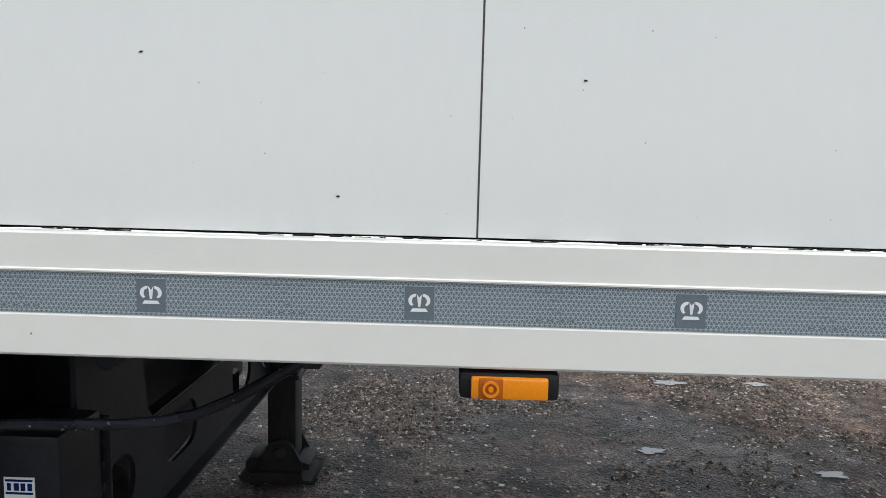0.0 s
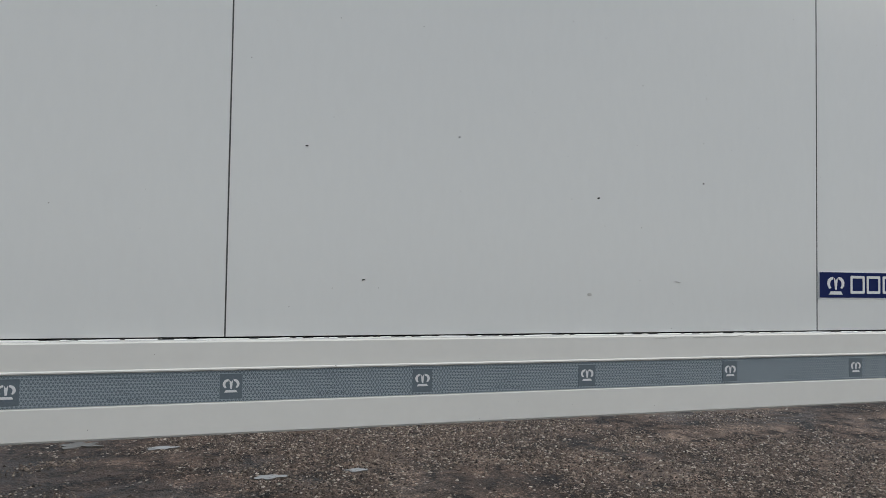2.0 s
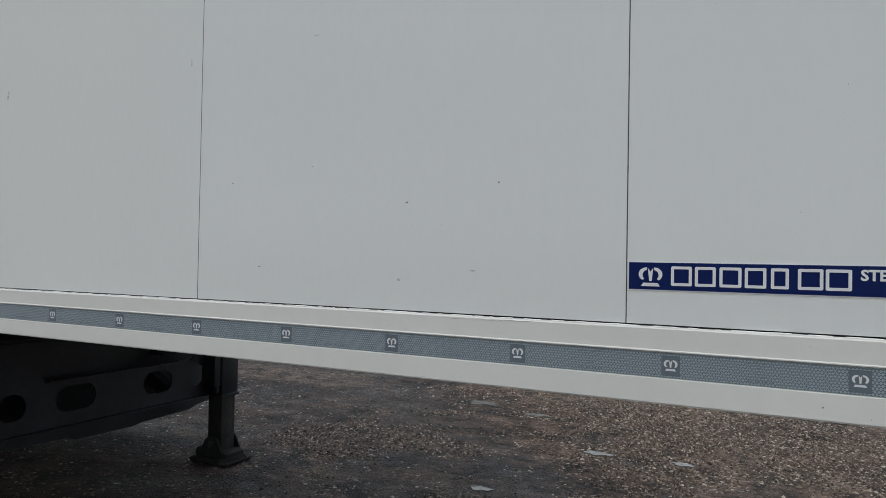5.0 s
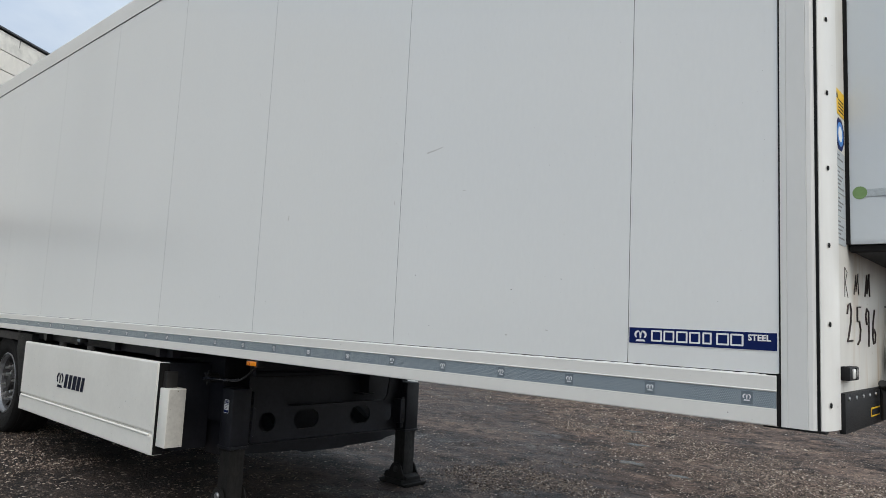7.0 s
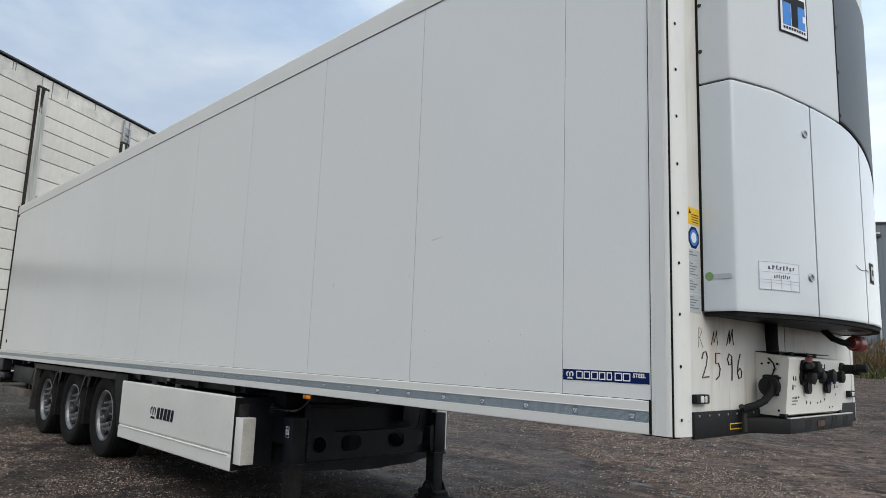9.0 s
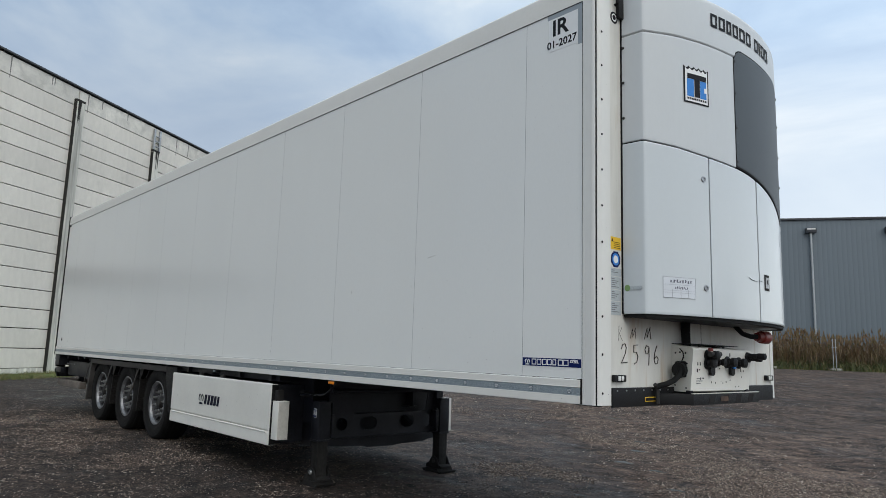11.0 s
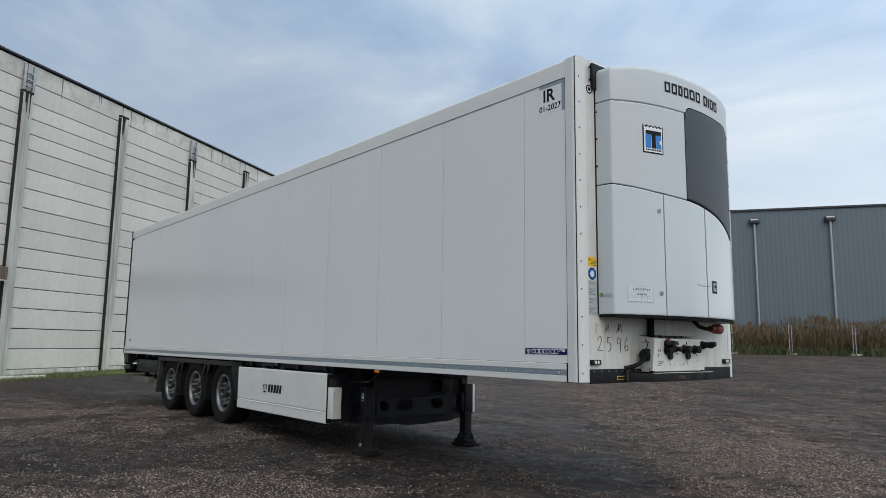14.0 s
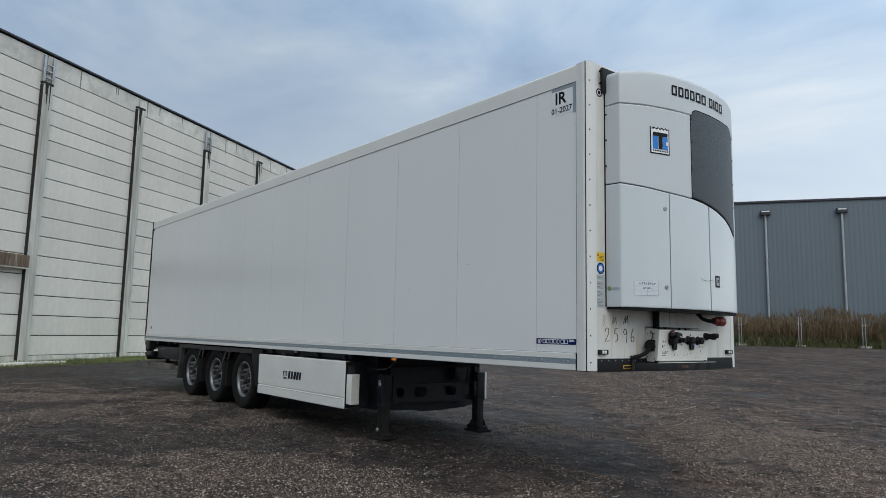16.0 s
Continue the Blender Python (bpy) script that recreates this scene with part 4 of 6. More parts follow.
part("front_wall", box((0.0, 0.10, SILL + 0.002), (0.022, WIDE - 0.10, ROOF - 0.01)), FRONT, trailer, "cream front wall with brown run marks")
part("wall_fold", box((0.022, 1.27, 1.45), (0.0235, 1.274, 1.66)), JOINT, trailer)
part("rear_frame", box((REAR - 0.02, -0.012, SILL - 0.01), (REAR + 0.03, WIDE + 0.01, ROOF), 0.006), DUST, trailer, "dark steel rear door frame")
part("rear_door", box((REAR - 0.05, 0.06, SILL + 0.08), (REAR - 0.02, WIDE - 0.06, ROOF - 0.08), 0.006), PANEL, trailer)
part("corner_bracket", box((REAR + 0.03, -0.006, SIDE_T - 0.05), (REAR + 0.16, 0.0, SIDE_T - 0.004), 0.002), DUST, trailer)
part("drain_plug", lathe([(0.0, -0.006), (0.03, -0.006), (0.034, 0.002), (0.0, 0.002)], (REAR + 0.42, 0, 1.36), "y", 14, closed=False), SEAL, trailer)

# scuffs and grime marks on the side panels
SCUFF = material("grey_scuff", (0.50, 0.49, 0.46), 0.6, grain=0.4, grain_scale=150)
for x, z, w, h, a in ((-1.621, 2.113, 0.060, 0.006, 8), (-1.57, 2.121, 0.030, 0.004, 14), (-2.726, 1.874, 0.008, 0.030, -12), (-1.854, 1.887, 0.003, 0.020, 4), (-1.412, 1.908, 0.016, 0.002, 3),
                      (-1.134, 1.470, 0.006, 0.003, 20), (-1.152, 1.285, 0.009, 0.006, 0), (-0.958, 1.311, 0.014, 0.002, -8), (-1.416, 1.568, 0.004, 0.002, 0), (-0.898, 1.510, 0.004, 0.003, 0),
                      (-1.586, 1.308, 0.006, 0.002, 12), (-1.687, 1.534, 0.005, 0.002, 0), (-3.175, 1.257, 0.004, 0.002, 0), (-3.405, 1.418, 0.005, 0.002, 10), (-2.891, 1.397, 0.004, 0.002, 0)):
    bm = prism(rounded(-w / 2, -h / 2, w / 2, h / 2, min(w, h) * 0.49, 3), "z", 0, 0.0006)
    part("scuff", moved(bm, Matrix.Translation((x, -0.0002, z)) @ ON_SIDE @ Matrix.Rotation(radians(a), 4, "Z")), SCUFF if w > 0.01 or h > 0.004 else DUST, trailer)
for x, z, ln in ((-0.93, 1.203, 0.07), (-1.02, 1.2025, 0.05), (-0.86, 1.2045, 0.05)):
    part("scratch", tube([(x, -0.0128, z), (x + ln * 0.5, -0.0128, z - 0.001), (x + ln, -0.0128, z + 0.002)], 0.0005, 4), SCUFF, trailer)

# inspection sticker, grey marking tape and navy name plate
part("marking_tape", side_plate(-0.417, 3.722, -0.112, 3.756, -0.0014), GREYTAPE, trailer, "grey corner marking tape")
part("marking_tape", side_plate(-0.150, 3.462, -0.112, 3.7215, -0.0014), GREYTAPE, trailer)
st = part("inspection_sticker", side_plate(-0.405, 3.478, -0.152, 3.720, -0.0016, r=0.006), WHITE, trailer, "white inspection sticker, IR 01-2027")
part("print", moved(lettering("IR", 0.165, bold=0.004), Matrix.Translation((-0.305, -0.0021, 3.640)) @ ON_SIDE), INK, st)
part("print", moved(lettering("01-2027", 0.078, bold=0.0015), Matrix.Translation((-0.290, -0.0021, 3.525)) @ ON_SIDE), INK, st)
np_ = part("name_plate", side_plate(-0.6105, 1.2802, -0.1165, 1.3385, -0.0012), WHITE, trailer, "navy name plate with white marks")
part("plate_field", side_plate(-0.6085, 1.2822, -0.1185, 1.3365, -0.0018, 0.0008), NAVY, np_)
part("emblem", moved(crown(0.046, 0.0005), Matrix.Translation((-0.566, -0.0019, 1.309)) @ ON_SIDE), WHITE, np_)
for k, w in enumerate((0.039, 0.038, 0.039, 0.037, 0.030, 0.041, 0.041)):
    part("mark", moved(ring_glyph(w, 0.0385, 0.0056, 0.0005), Matrix.Translation((-0.5265 + 0.0446 * k, -0.0019, 1.2910)) @ ON_SIDE), WHITE, np_)
part("mark", moved(lettering("STEEL", 0.0265, 0.0003, 0.0009), Matrix.Translation((-0.171, -0.0022, 1.3190)) @ ON_SIDE), WHITE, np_)

# front wall: labels, lamps, handwriting, bumper band
part("warning_label", front_plate(0.118, 2.048, 0.232, 2.130, 0.0226), YELLOW, trailer, "yellow warning label with small print")
for k in range(4):
    part("print_bar", front_plate(0.155, 2.058 + 0.012 * k, 0.222, 2.062 + 0.012 * k, 0.0240, 0.0005), INK, trailer)
part("print_bar", prism([(0.126, 2.098), (0.150, 2.098), (0.138, 2.122)], "x", 0.0240, 0.0246), INK, trailer)
o8 = [(0.174 + 0.056 * math.cos(radians(22.5 + 45 * k)), 1.984 + 0.056 * math.sin(radians(22.5 + 45 * k))) for k in range(8)]
tu = part("test_badge", prism(o8, "x", 0.0226, 0.0238), NAVY, trailer, "dark blue eight-sided test badge")
part("badge_ring", lathe([(0.026, 0.0), (0.040, 0.0), (0.040, 0.0006), (0.026, 0.0006)], (0.0239, 0.174, 1.984), "x", 20), BLUE, tu)
part("badge_field", lathe([(0.0, 0.0), (0.026, 0.0), (0.026, 0.0006), (0.0, 0.0006)], (0.0239, 0.174, 1.984), "x", 20, closed=False), WHITE, tu)
lz = 1.925
for h in (0.055, 0.085, 0.075, 0.090):
    lb = part("data_label", front_plate(0.118, lz - h + 0.004, 0.232, lz, 0.0226), PALEBLUE, trailer, "grey data label with small print")
    for k in range(int(h / 0.014) - 1):
        part("print_bar", front_plate(0.126, lz - 0.016 - 0.013 * k, 0.160 + 0.06 * ((k * 37 % 10) / 10), lz - 0.011 - 0.013 * k, 0.0239, 0.0004), PRINT, lb)
    lz -= h
def pos_lamp(y0, y1):
    pl = part("position_lamp", box((0.022, y0, 1.203), (0.052, y1, 1.246), 0.006), PLASTIC, trailer, "small black-framed position lamp")
    part("lens", box((0.040, y0 + 0.03, 1.209), (0.056, y1 - 0.03, 1.240), 0.005), CLEAR, pl)
    part("clip", box((0.040, (y0 + y1) / 2 - 0.003, 1.207), (0.0575, (y0 + y1) / 2 + 0.003, 1.243)), PLASTIC, pl)
pos_lamp(0.122, 0.245)
pos_lamp(2.318, 2.441)


MARKER = material("marker_ink", (0.050, 0.040, 0.038), 0.7, grain=0.5, grain_scale=60, spec=0.2)


def scrawl(name, strokes, r=0.0030):
    for pts in strokes:
        part(name, tube([(0.0245, y, z) for y, z in pts], r, 5), MARKER, trailer)


def stroke(y, z, h, pts):
    return [(y + a * h, z + b * h) for a, b in pts]


h = 0.115
two = [(0.0, 0.72), (0.12, 0.95), (0.34, 1.0), (0.45, 0.80), (0.36, 0.50), (0.15, 0.20), (0.0, 0.02), (0.25, 0.05), (0.55, 0.06)]
five = [(0.48, 1.0), (0.10, 0.98), (0.08, 0.60), (0.32, 0.62), (0.46, 0.40), (0.36, 0.12), (0.10, 0.0)]
nine = [(0.42, 0.92), (0.22, 1.0), (0.06, 0.80), (0.16, 0.58), (0.38, 0.62), (0.44, 0.92), (0.44, 0.45), (0.40, 0.0)]
six = [(0.34, 1.0), (0.12, 0.62), (0.04, 0.25), (0.16, 0.02), (0.38, 0.06), (0.44, 0.30), (0.28, 0.44), (0.08, 0.30)]
for k, g in enumerate((two, five, nine, six)):
    scrawl("handwriting", [stroke((0.229, 0.362, 0.497, 0.612)[k], 1.315 + (0.004, 0.0, -0.006, 0.002)[k], 0.126 if k != 2 else 0.132, g)], 0.0030)
em = [(0.0, 0.0), (0.42, 0.9), (0.40, 0.15), (0.86, 1.0), (0.80, 0.75), (0.92, 0.05)]
scrawl("handwriting", [stroke(0.200, 1.462, 0.095, [(0.0, 0.0), (0.05, 1.0), (0.38, 0.85), (0.10, 0.5), (0.45, 0.0)])], 0.0011)
scrawl("handwriting", [stroke(0.330, 1.478, 0.075, em)], 0.0016)
scrawl("handwriting", [stroke(0.500, 1.482, 0.085, em)], 0.0026)

band = part("bumper_band", box((0.022, 0.112, SILL - 0.012), (0.040, WIDE - 0.112, 1.166), 0.003), PLASTIC, trailer, "black lower front band")
part("tag_frame", front_plate(0.475, 1.074, 0.620, 1.104, 0.0403, 0.001), YELLOW, band)
part("tag_field", front_plate(0.481, 1.079, 0.614, 1.099, 0.0415, 0.001), INK, band)
for k in range(9):
    part("screw", lathe([(0.0, 0.0), (0.006, 0.0), (0.005, 0.003), (0.0, 0.004)], (0.040, 0.16 + 0.10 * k, 1.148), "x", 8, closed=False), STEEL, band)
stp = part("step", prism([(0.041, 0.635), (0.206, 0.800), (0.206, 1.790), (0.041, 1.835)], "z", 1.052, 1.126, bevel=0.004), PLASTIC, trailer, "black step under the coupling panel")
part("tray_edge", box((0.19, 0.80, 1.1265), (0.207, 1.80, 1.1325), 0.002), BOXDIRTY, stp, "pale front edge of the tray")
part("maker_plate", front_plate(1.18, 1.074, 1.29, 1.106, 0.2085, 0.001), RUST, stp)
for k in range(4):
    y = 1.00 + 0.20 * k
    part("hazard_bar", prism([(y, 1.060), (y + 0.08, 1.060), (y + 0.11, 1.118), (y + 0.03, 1.118)], "x", 0.2062, 0.2072), DUST, stp)

# coupling panel with hoses and sockets
def panel_solid():
    """A shallow sheet-steel box, its front leaning out a little and its near side flared."""
    side = [(0.022, 1.138, 0.0), (0.172, 1.138, 1.0), (0.184, 1.146, 1.0), (0.212, 1.425, 1.0), (0.202, 1.438, 1.0), (0.022, 1.462, 0.0)]
    bm = bmesh.new()
    a = [bm.verts.new((x, 0.850 - 0.050 * q, z)) for x, z, q in side]
    c = [bm.verts.new((x, 1.600 + 0.075 * q, z)) for x, z, q in side]
    bm.faces.new(a)
    bm.faces.new(list(reversed(c)))
    for k in range(6):
        n = (k + 1) % 6
        bm.faces.new((a[k], c[k], c[n], a[n]))
    return bm


cp = part("coupling_panel", panel_solid(), BOXWHITE, trailer, "white steel coupling panel with sockets")


def at_panel(z):
    return 0.187 + (z - 1.172) * 0.100


def coupling(y, z, mat, r=0.030, ln=0.075, drop=True):
    x = at_panel(z)
    c = part("coupling", lathe([(0.0, -0.01), (r * 1.25, -0.01), (r * 1.25, 0.012), (r * 0.85, 0.016), (r * 0.80, ln * 0.6), (r, ln * 0.62), (r, ln), (r * 0.55, ln + 0.006), (0.0, ln + 0.006)], (x, y, z), "x", 18, closed=False), mat, cp)
    part("lever", box((x + ln * 0.45, y - r * 1.5, z - 0.01), (x + ln * 0.62, y + r * 1.5, z + 0.012), 0.004), PLASTIC, c)
    if drop:
        part("cap", box((x + 0.004, y - r * 0.75, z - r * 3.2), (x + 0.03, y + r * 0.75, z - r * 0.9), 0.012), PLASTIC, c)
    return c


def hanging_plate(y, mat):
    bm = prism(rounded(y - 0.030, 1.250, y + 0.030, 1.372, 0.029, 5), "x", at_panel(1.31) + 0.002, at_panel(1.31) + 0.022)
    return part("hanging_cap", bm, mat, cp)


coupling(0.99, 1.392, PLASTIC, 0.030, 0.085, False)
part("rail_bar", tube([(0.265, 0.925, 1.398), (0.265, 1.070, 1.400)], 0.017, 10), HUB, cp)
part("red_cap", lathe([(0.0, 0.0), (0.018, 0.0), (0.018, 0.02), (0.0, 0.024)], (0.25, 0.965, 1.418), "z", 14, closed=False), RED, cp)
coupling(1.00, 1.340, PLASTIC, 0.036, 0.06, False)
hanging_plate(1.050, PLASTIC)
coupling(1.150, 1.345, PLASTIC, 0.024, 0.06, False)
coupling(1.285, 1.346, PLASTIC, 0.034, 0.07, False)
hanging_plate(1.350, PLASTIC)
part("blue_cap", prism(rounded(1.331, 1.300, 1.369, 1.372, 0.018, 4), "x", at_panel(1.34) + 0.022, at_panel(1.34) + 0.034), BLUE, cp, "blue plastic cap")
coupling(1.465, 1.343, PLASTIC, 0.034, 0.06, False)
coupling(1.600, 1.395, PLASTIC, 0.024, 0.14, False)
coupling(1.625, 1.385, PLASTIC, 0.030, 0.10, False)
part("socket", box((0.07, 0.800, 1.235), (0.155, 0.850, 1.345), 0.014), PLASTIC, cp, "black round-cornered socket")
part("socket_lid", lathe([(0.0, -0.03), (0.05, -0.03), (0.054, 0.0), (0.0, 0.0)], (0.112, 0.805, 1.285), "y", 18, closed=False), PLASTIC, cp)
for yy, zz, w_, h_ in ((0.872, 1.330, 0.010, 0.022), (0.905, 1.330, 0.010, 0.022), (0.872, 1.285, 0.012, 0.026), (0.90, 1.290, 0.007, 0.010), (1.185, 1.392, 0.016, 0.030), (1.330, 1.398, 0.012, 0.026), (1.190, 1.300, 0.008, 0.010),
                       (1.52, 1.340, 0.010, 0.018), (1.55, 1.340, 0.010, 0.018), (1.52, 1.290, 0.010, 0.026), (1.56, 1.285, 0.008, 0.014), (1.54, 1.240, 0.007, 0.010), (1.08, 1.205, 0.007, 0.016), (1.14, 1.200, 0.007, 0.012), (1.30, 1.205, 0.007, 0.014), (1.36, 1.215, 0.007, 0.012), (1.25, 1.198, 0.006, 0.008),
                       (0.925, 1.230, 0.014, 0.014), (0.960, 1.232, 0.016, 0.010), (1.45, 1.170, 0.006, 0.008), (1.50, 1.172, 0.006, 0.008)):
    part("rivet", box((at_panel(zz) - 0.001, yy - w_ / 2, zz - h_ / 2), (at_panel(zz) + 0.002, yy + w_ / 2, zz + h_ / 2), 0.001, 1), INK, cp)
for u, zz in ((0.06, 1.40), (0.10, 1.405), (0.15, 1.40), (0.16, 1.33), (0.05, 1.18), (0.15, 1.165), (0.13, 1.37)):
    part("rivet", lathe([(0.0, -0.003), (0.006, -0.003), (0.006, 0.002), (0.0, 0.002)], (u, 0.850 - 0.333 * (u - 0.022), zz), "y", 8, closed=False), INK, cp)
for k in range(3):
    part("print_bar", front_plate(0.870, 1.195 + 0.016 * k, 0.930 + 0.02 * (k % 2), 1.201 + 0.016 * k, at_panel(1.195 + 0.016 * k) + 0.001, 0.001), PRINT, cp)
for yy in (0.812, 1.640):
    part("panel_foot", box((0.155, yy - 0.020, 1.130), (0.186, yy + 0.020, 1.150), 0.004), INK, cp)
part("top_lip", box((0.023, 0.85, 1.4625), (0.150, 1.60, 1.4665), 0.001), INK, cp)
for yy in (0.98, 1.22, 1.33):
    part("top_bolt", lathe([(0.0, 0.0), (0.010, 0.0), (0.010, 0.022), (0.0, 0.022)], (0.16, yy, 1.445), "z", 8, closed=False), HUB, cp)
part("lead", tube([(0.10, 0.822, 1.43), (0.13, 0.808, 1.405), (0.14, 0.800, 1.375), (0.125, 0.802, 1.345)], 0.004, 6), SEAL, cp)
part("cable", tube([(0.115, 0.800, 1.335), (0.125, 0.785, 1.285), (0.125, 0.755, 1.245), (0.12, 0.700, 1.213), (0.10, 0.640, 1.190), (0.07, 0.590, 1.175), (0.06, 0.578, 1.165)], 0.019, 10), SEAL, trailer, "thick black cable")
part("cable_end", tube([(0.06, 0.565, 1.185), (0.062, 0.590, 1.165), (0.062, 0.592, 1.060)], 0.014, 10), HUB, trailer, "cable end clipped to the band")
part("conduit", tube([(0.06, 0.985, 1.64), (0.062, 0.975, 1.55), (0.07, 0.965, 1.45)], 0.032, 12), SEAL, trailer, "black ribbed conduit")
part("power_plug", lathe([(0.0, -0.09), (0.032, -0.09), (0.036, -0.03), (0.047, -0.02), (0.050, 0.075), (0.044, 0.085), (0.0, 0.08)], (0.23, 1.83, 1.545), "y", 18, closed=False), RED, trailer, "weathered red power plug")
part("plug_arm", tube([(0.12, 1.62, 1.62), (0.17, 1.63, 1.565), (0.21, 1.68, 1.545), (0.23, 1.76, 1.545)], 0.019, 10), SEAL, trailer)

# ---- underside ----
part("floor", box((REAR + 0.05, 0.03, SILL + 0.004), (0.0, WIDE - 0.03, SILL + 0.03)), BLACK, trailer)
for y in (0.70, 1.70):
    web = part("frame_rail", box((REAR + 0.3, y + 0.055, 0.70), (-3.9, y + 0.075, 1.05)), BLACK, trailer, "black steel chassis rail")
    part("flange", box((REAR + 0.3, y, 1.038), (-3.9, y + 0.13, 1.053), 0.003), BLACK, web)
    part("flange", box((REAR + 0.3, y, 0.684), (-3.9, y + 0.13, 0.700), 0.003), BLACK, web)
    part("neck", box((-3.9, y + 0.02, 0.985), (-3.35, y + 0.11, 1.05), 0.004), BLACK, web)
for k in range(12):
    x = -4.3 - 0.76 * k
    part("cross_member", box((x, 0.05, 0.985), (x + 0.06, WIDE - 0.05, 1.055)), BLACK, trailer)
part("kingpin_plate", box((-2.1, 0.55, 1.035), (-0.35, 2.0, 1.053), 0.004), BLACK, trailer)
part("side_rail", box((-7.0, 0.10, 0.985), (-4.15, 0.16, 1.05), 0.004), BLACK, trailer)
part("skirt_board", box((-7.0, 0.40, 0.55), (-3.95, 0.43, 1.05)), BLACK, trailer, "black board behind the side box")
part("tank", lathe([(0.0, -0.55), (0.14, -0.55), (0.19, -0.50), (0.20, -0.45), (0.20, 0.45), (0.19, 0.50), (0.14, 0.55), (0.0, 0.55)], (-6.0, 1.25, 0.78), "y", 22, closed=False), BLACK, trailer)

# landing legs with the plate between them
def landing_leg(lx, y, side):
    zb = ground_z(lx, y)
    leg = part("landing_leg", box((lx - 0.074, y - 0.075, 0.385), (lx + 0.074, y + 0.075, 0.80), 0.014), BLACK, trailer, "black square landing leg on a rocking foot")
    part("inner_tube", box((lx - 0.062, y - 0.062, zb + 0.06), (lx + 0.062, y + 0.062, 0.40), 0.010), DUSTY, leg, "dusty grey inner tube")
    part("collar", box((lx - 0.079, y - 0.080, 0.385), (lx + 0.079, y + 0.080, 0.405), 0.004), BLACK, leg)
    # rocking foot: a dished sole, a ledge and two rounded cheeks on a pivot bolt
    sole = [(-0.150, 0.0), (0.150, 0.0), (0.172, 0.030), (0.166, 0.036), (0.140, 0.016), (0.105, 0.020), (0.098, 0.052), (-0.098, 0.052), (-0.105, 0.020), (-0.140, 0.016), (-0.166, 0.036), (-0.172, 0.030)]
    foot = part("foot", prism([(lx + a, zb - 0.004 + b) for a, b in sole], "y", y - 0.118, y + 0.118, bevel=0.003), DUST, leg, "dusty black steel rocking foot")
    part("ledge", prism([(lx + 0.070, zb + 0.048), (lx + 0.125, zb + 0.048), (lx + 0.128, zb + 0.074), (lx + 0.070, zb + 0.092)], "y", y - 0.082, y + 0.082, bevel=0.004), DUST, foot)
    cheek = [(-0.098, 0.045), (0.098, 0.045), (0.090, 0.090)] + [(0.058 * math.cos(radians(a)) * 1.15, 0.125 + 0.058 * math.sin(radians(a))) for a in range(10, 171, 20)] + [(-0.090, 0.090)]
    for s_ in (-1, 1):
        y0 = y + s_ * 0.084
        ck = part("cheek", prism([(lx + a, zb + b) for a, b in cheek], "y", y0 - 0.007, y0 + 0.007, bevel=0.002), DUSTY if side > 0 else DUST, foot)
        part("pivot_bolt", lathe([(0.0, -0.014), (0.020, -0.014), (0.026, -0.006), (0.026, 0.012), (0.0, 0.012)], (lx, y0 + s_ * 0.006, zb + 0.128), "y", 12, closed=False), STEEL if side > 0 else HUB, ck, "round pivot bolt")
    part("roller", lathe([(0.0, -0.075), (0.036, -0.075), (0.040, -0.065), (0.040, 0.065), (0.036, 0.075), (0.0, 0.075)], (lx - 0.118, y, zb + 0.060), "y", 16, closed=False), DUST, foot)
    part("mount", box((lx - 0.06, y + side * 0.10 - 0.03, 0.46), (lx + 0.06, y + side * 0.10 + 0.03, 0.66), 0.010), BLACK, leg)
    part("bolt_strip", box((lx + 0.045, y + side * 0.095 - 0.02, 0.42), (lx + 0.055, y + side * 0.095 + 0.012, 0.68), 0.002), BLACK, leg)
    for k in range(5):
        part("bolt", lathe([(0.0, 0.0), (0.011, 0.0), (0.010, 0.008), (0.0, 0.008)], (lx + 0.055, y + side * 0.095 - 0.004, 0.44 + 0.05 * k), "x", 8, closed=False), HUB, leg)
    return leg


near_leg = landing_leg(-3.808, 0.43, 1)
landing_leg(-3.762, 2.085, -1)
lab = part("maker_label", side_plate(-3.836, 0.630, -3.780, 0.722, 0.3535, 0.001), WHITE, near_leg, "small white and blue label")
part("print_bar", side_plate(-3.833, 0.634, -3.783, 0.652, 0.3525, 0.0008), NAVY, lab)
part("print_bar", side_plate(-3.833, 0.690, -3.783, 0.694, 0.3525, 0.0008), NAVY, lab)
part("print_bar", side_plate(-3.833, 0.714, -3.783, 0.718, 0.3525, 0.0008), NAVY, lab)
for k, w in enumerate((0.007, 0.009, 0.008, 0.008)):
    part("print_bar", side_plate(-3.830 + 0.0125 * k, 0.697, -3.830 + 0.0125 * k + w, 0.711, 0.3525, 0.0008), NAVY, lab)
for k in range(3):
    part("print_bar", side_plate(-3.829, 0.658 + 0.010 * k, -3.800 + 0.004 * k, 0.662 + 0.010 * k, 0.3525, 0.0008), PRINT, lab)
rod = [(-3.96, 0.30, 0.862), (-3.95, 0.24, 0.862), (-3.90, 0.225, 0.866), (-3.70, 0.225, 0.874), (-3.56, 0.225, 0.879), (-3.49, 0.225, 0.886), (-3.43, 0.225, 0.901), (-3.37, 0.225, 0.929), (-3.31, 0.225, 0.964), (-3.24, 0.225, 1.008)]
crank = part("crank", tube(rod, 0.0095, 10), CRANK, trailer, "black folded crank rod with worn paint")
part("crank_hub", lathe([(0.0, -0.03), (0.026, -0.03), (0.034, 0.0), (0.030, 0.06), (0.0, 0.06)], (-3.96, 0.30, 0.862), "y", 12, closed=False), HUB, crank)
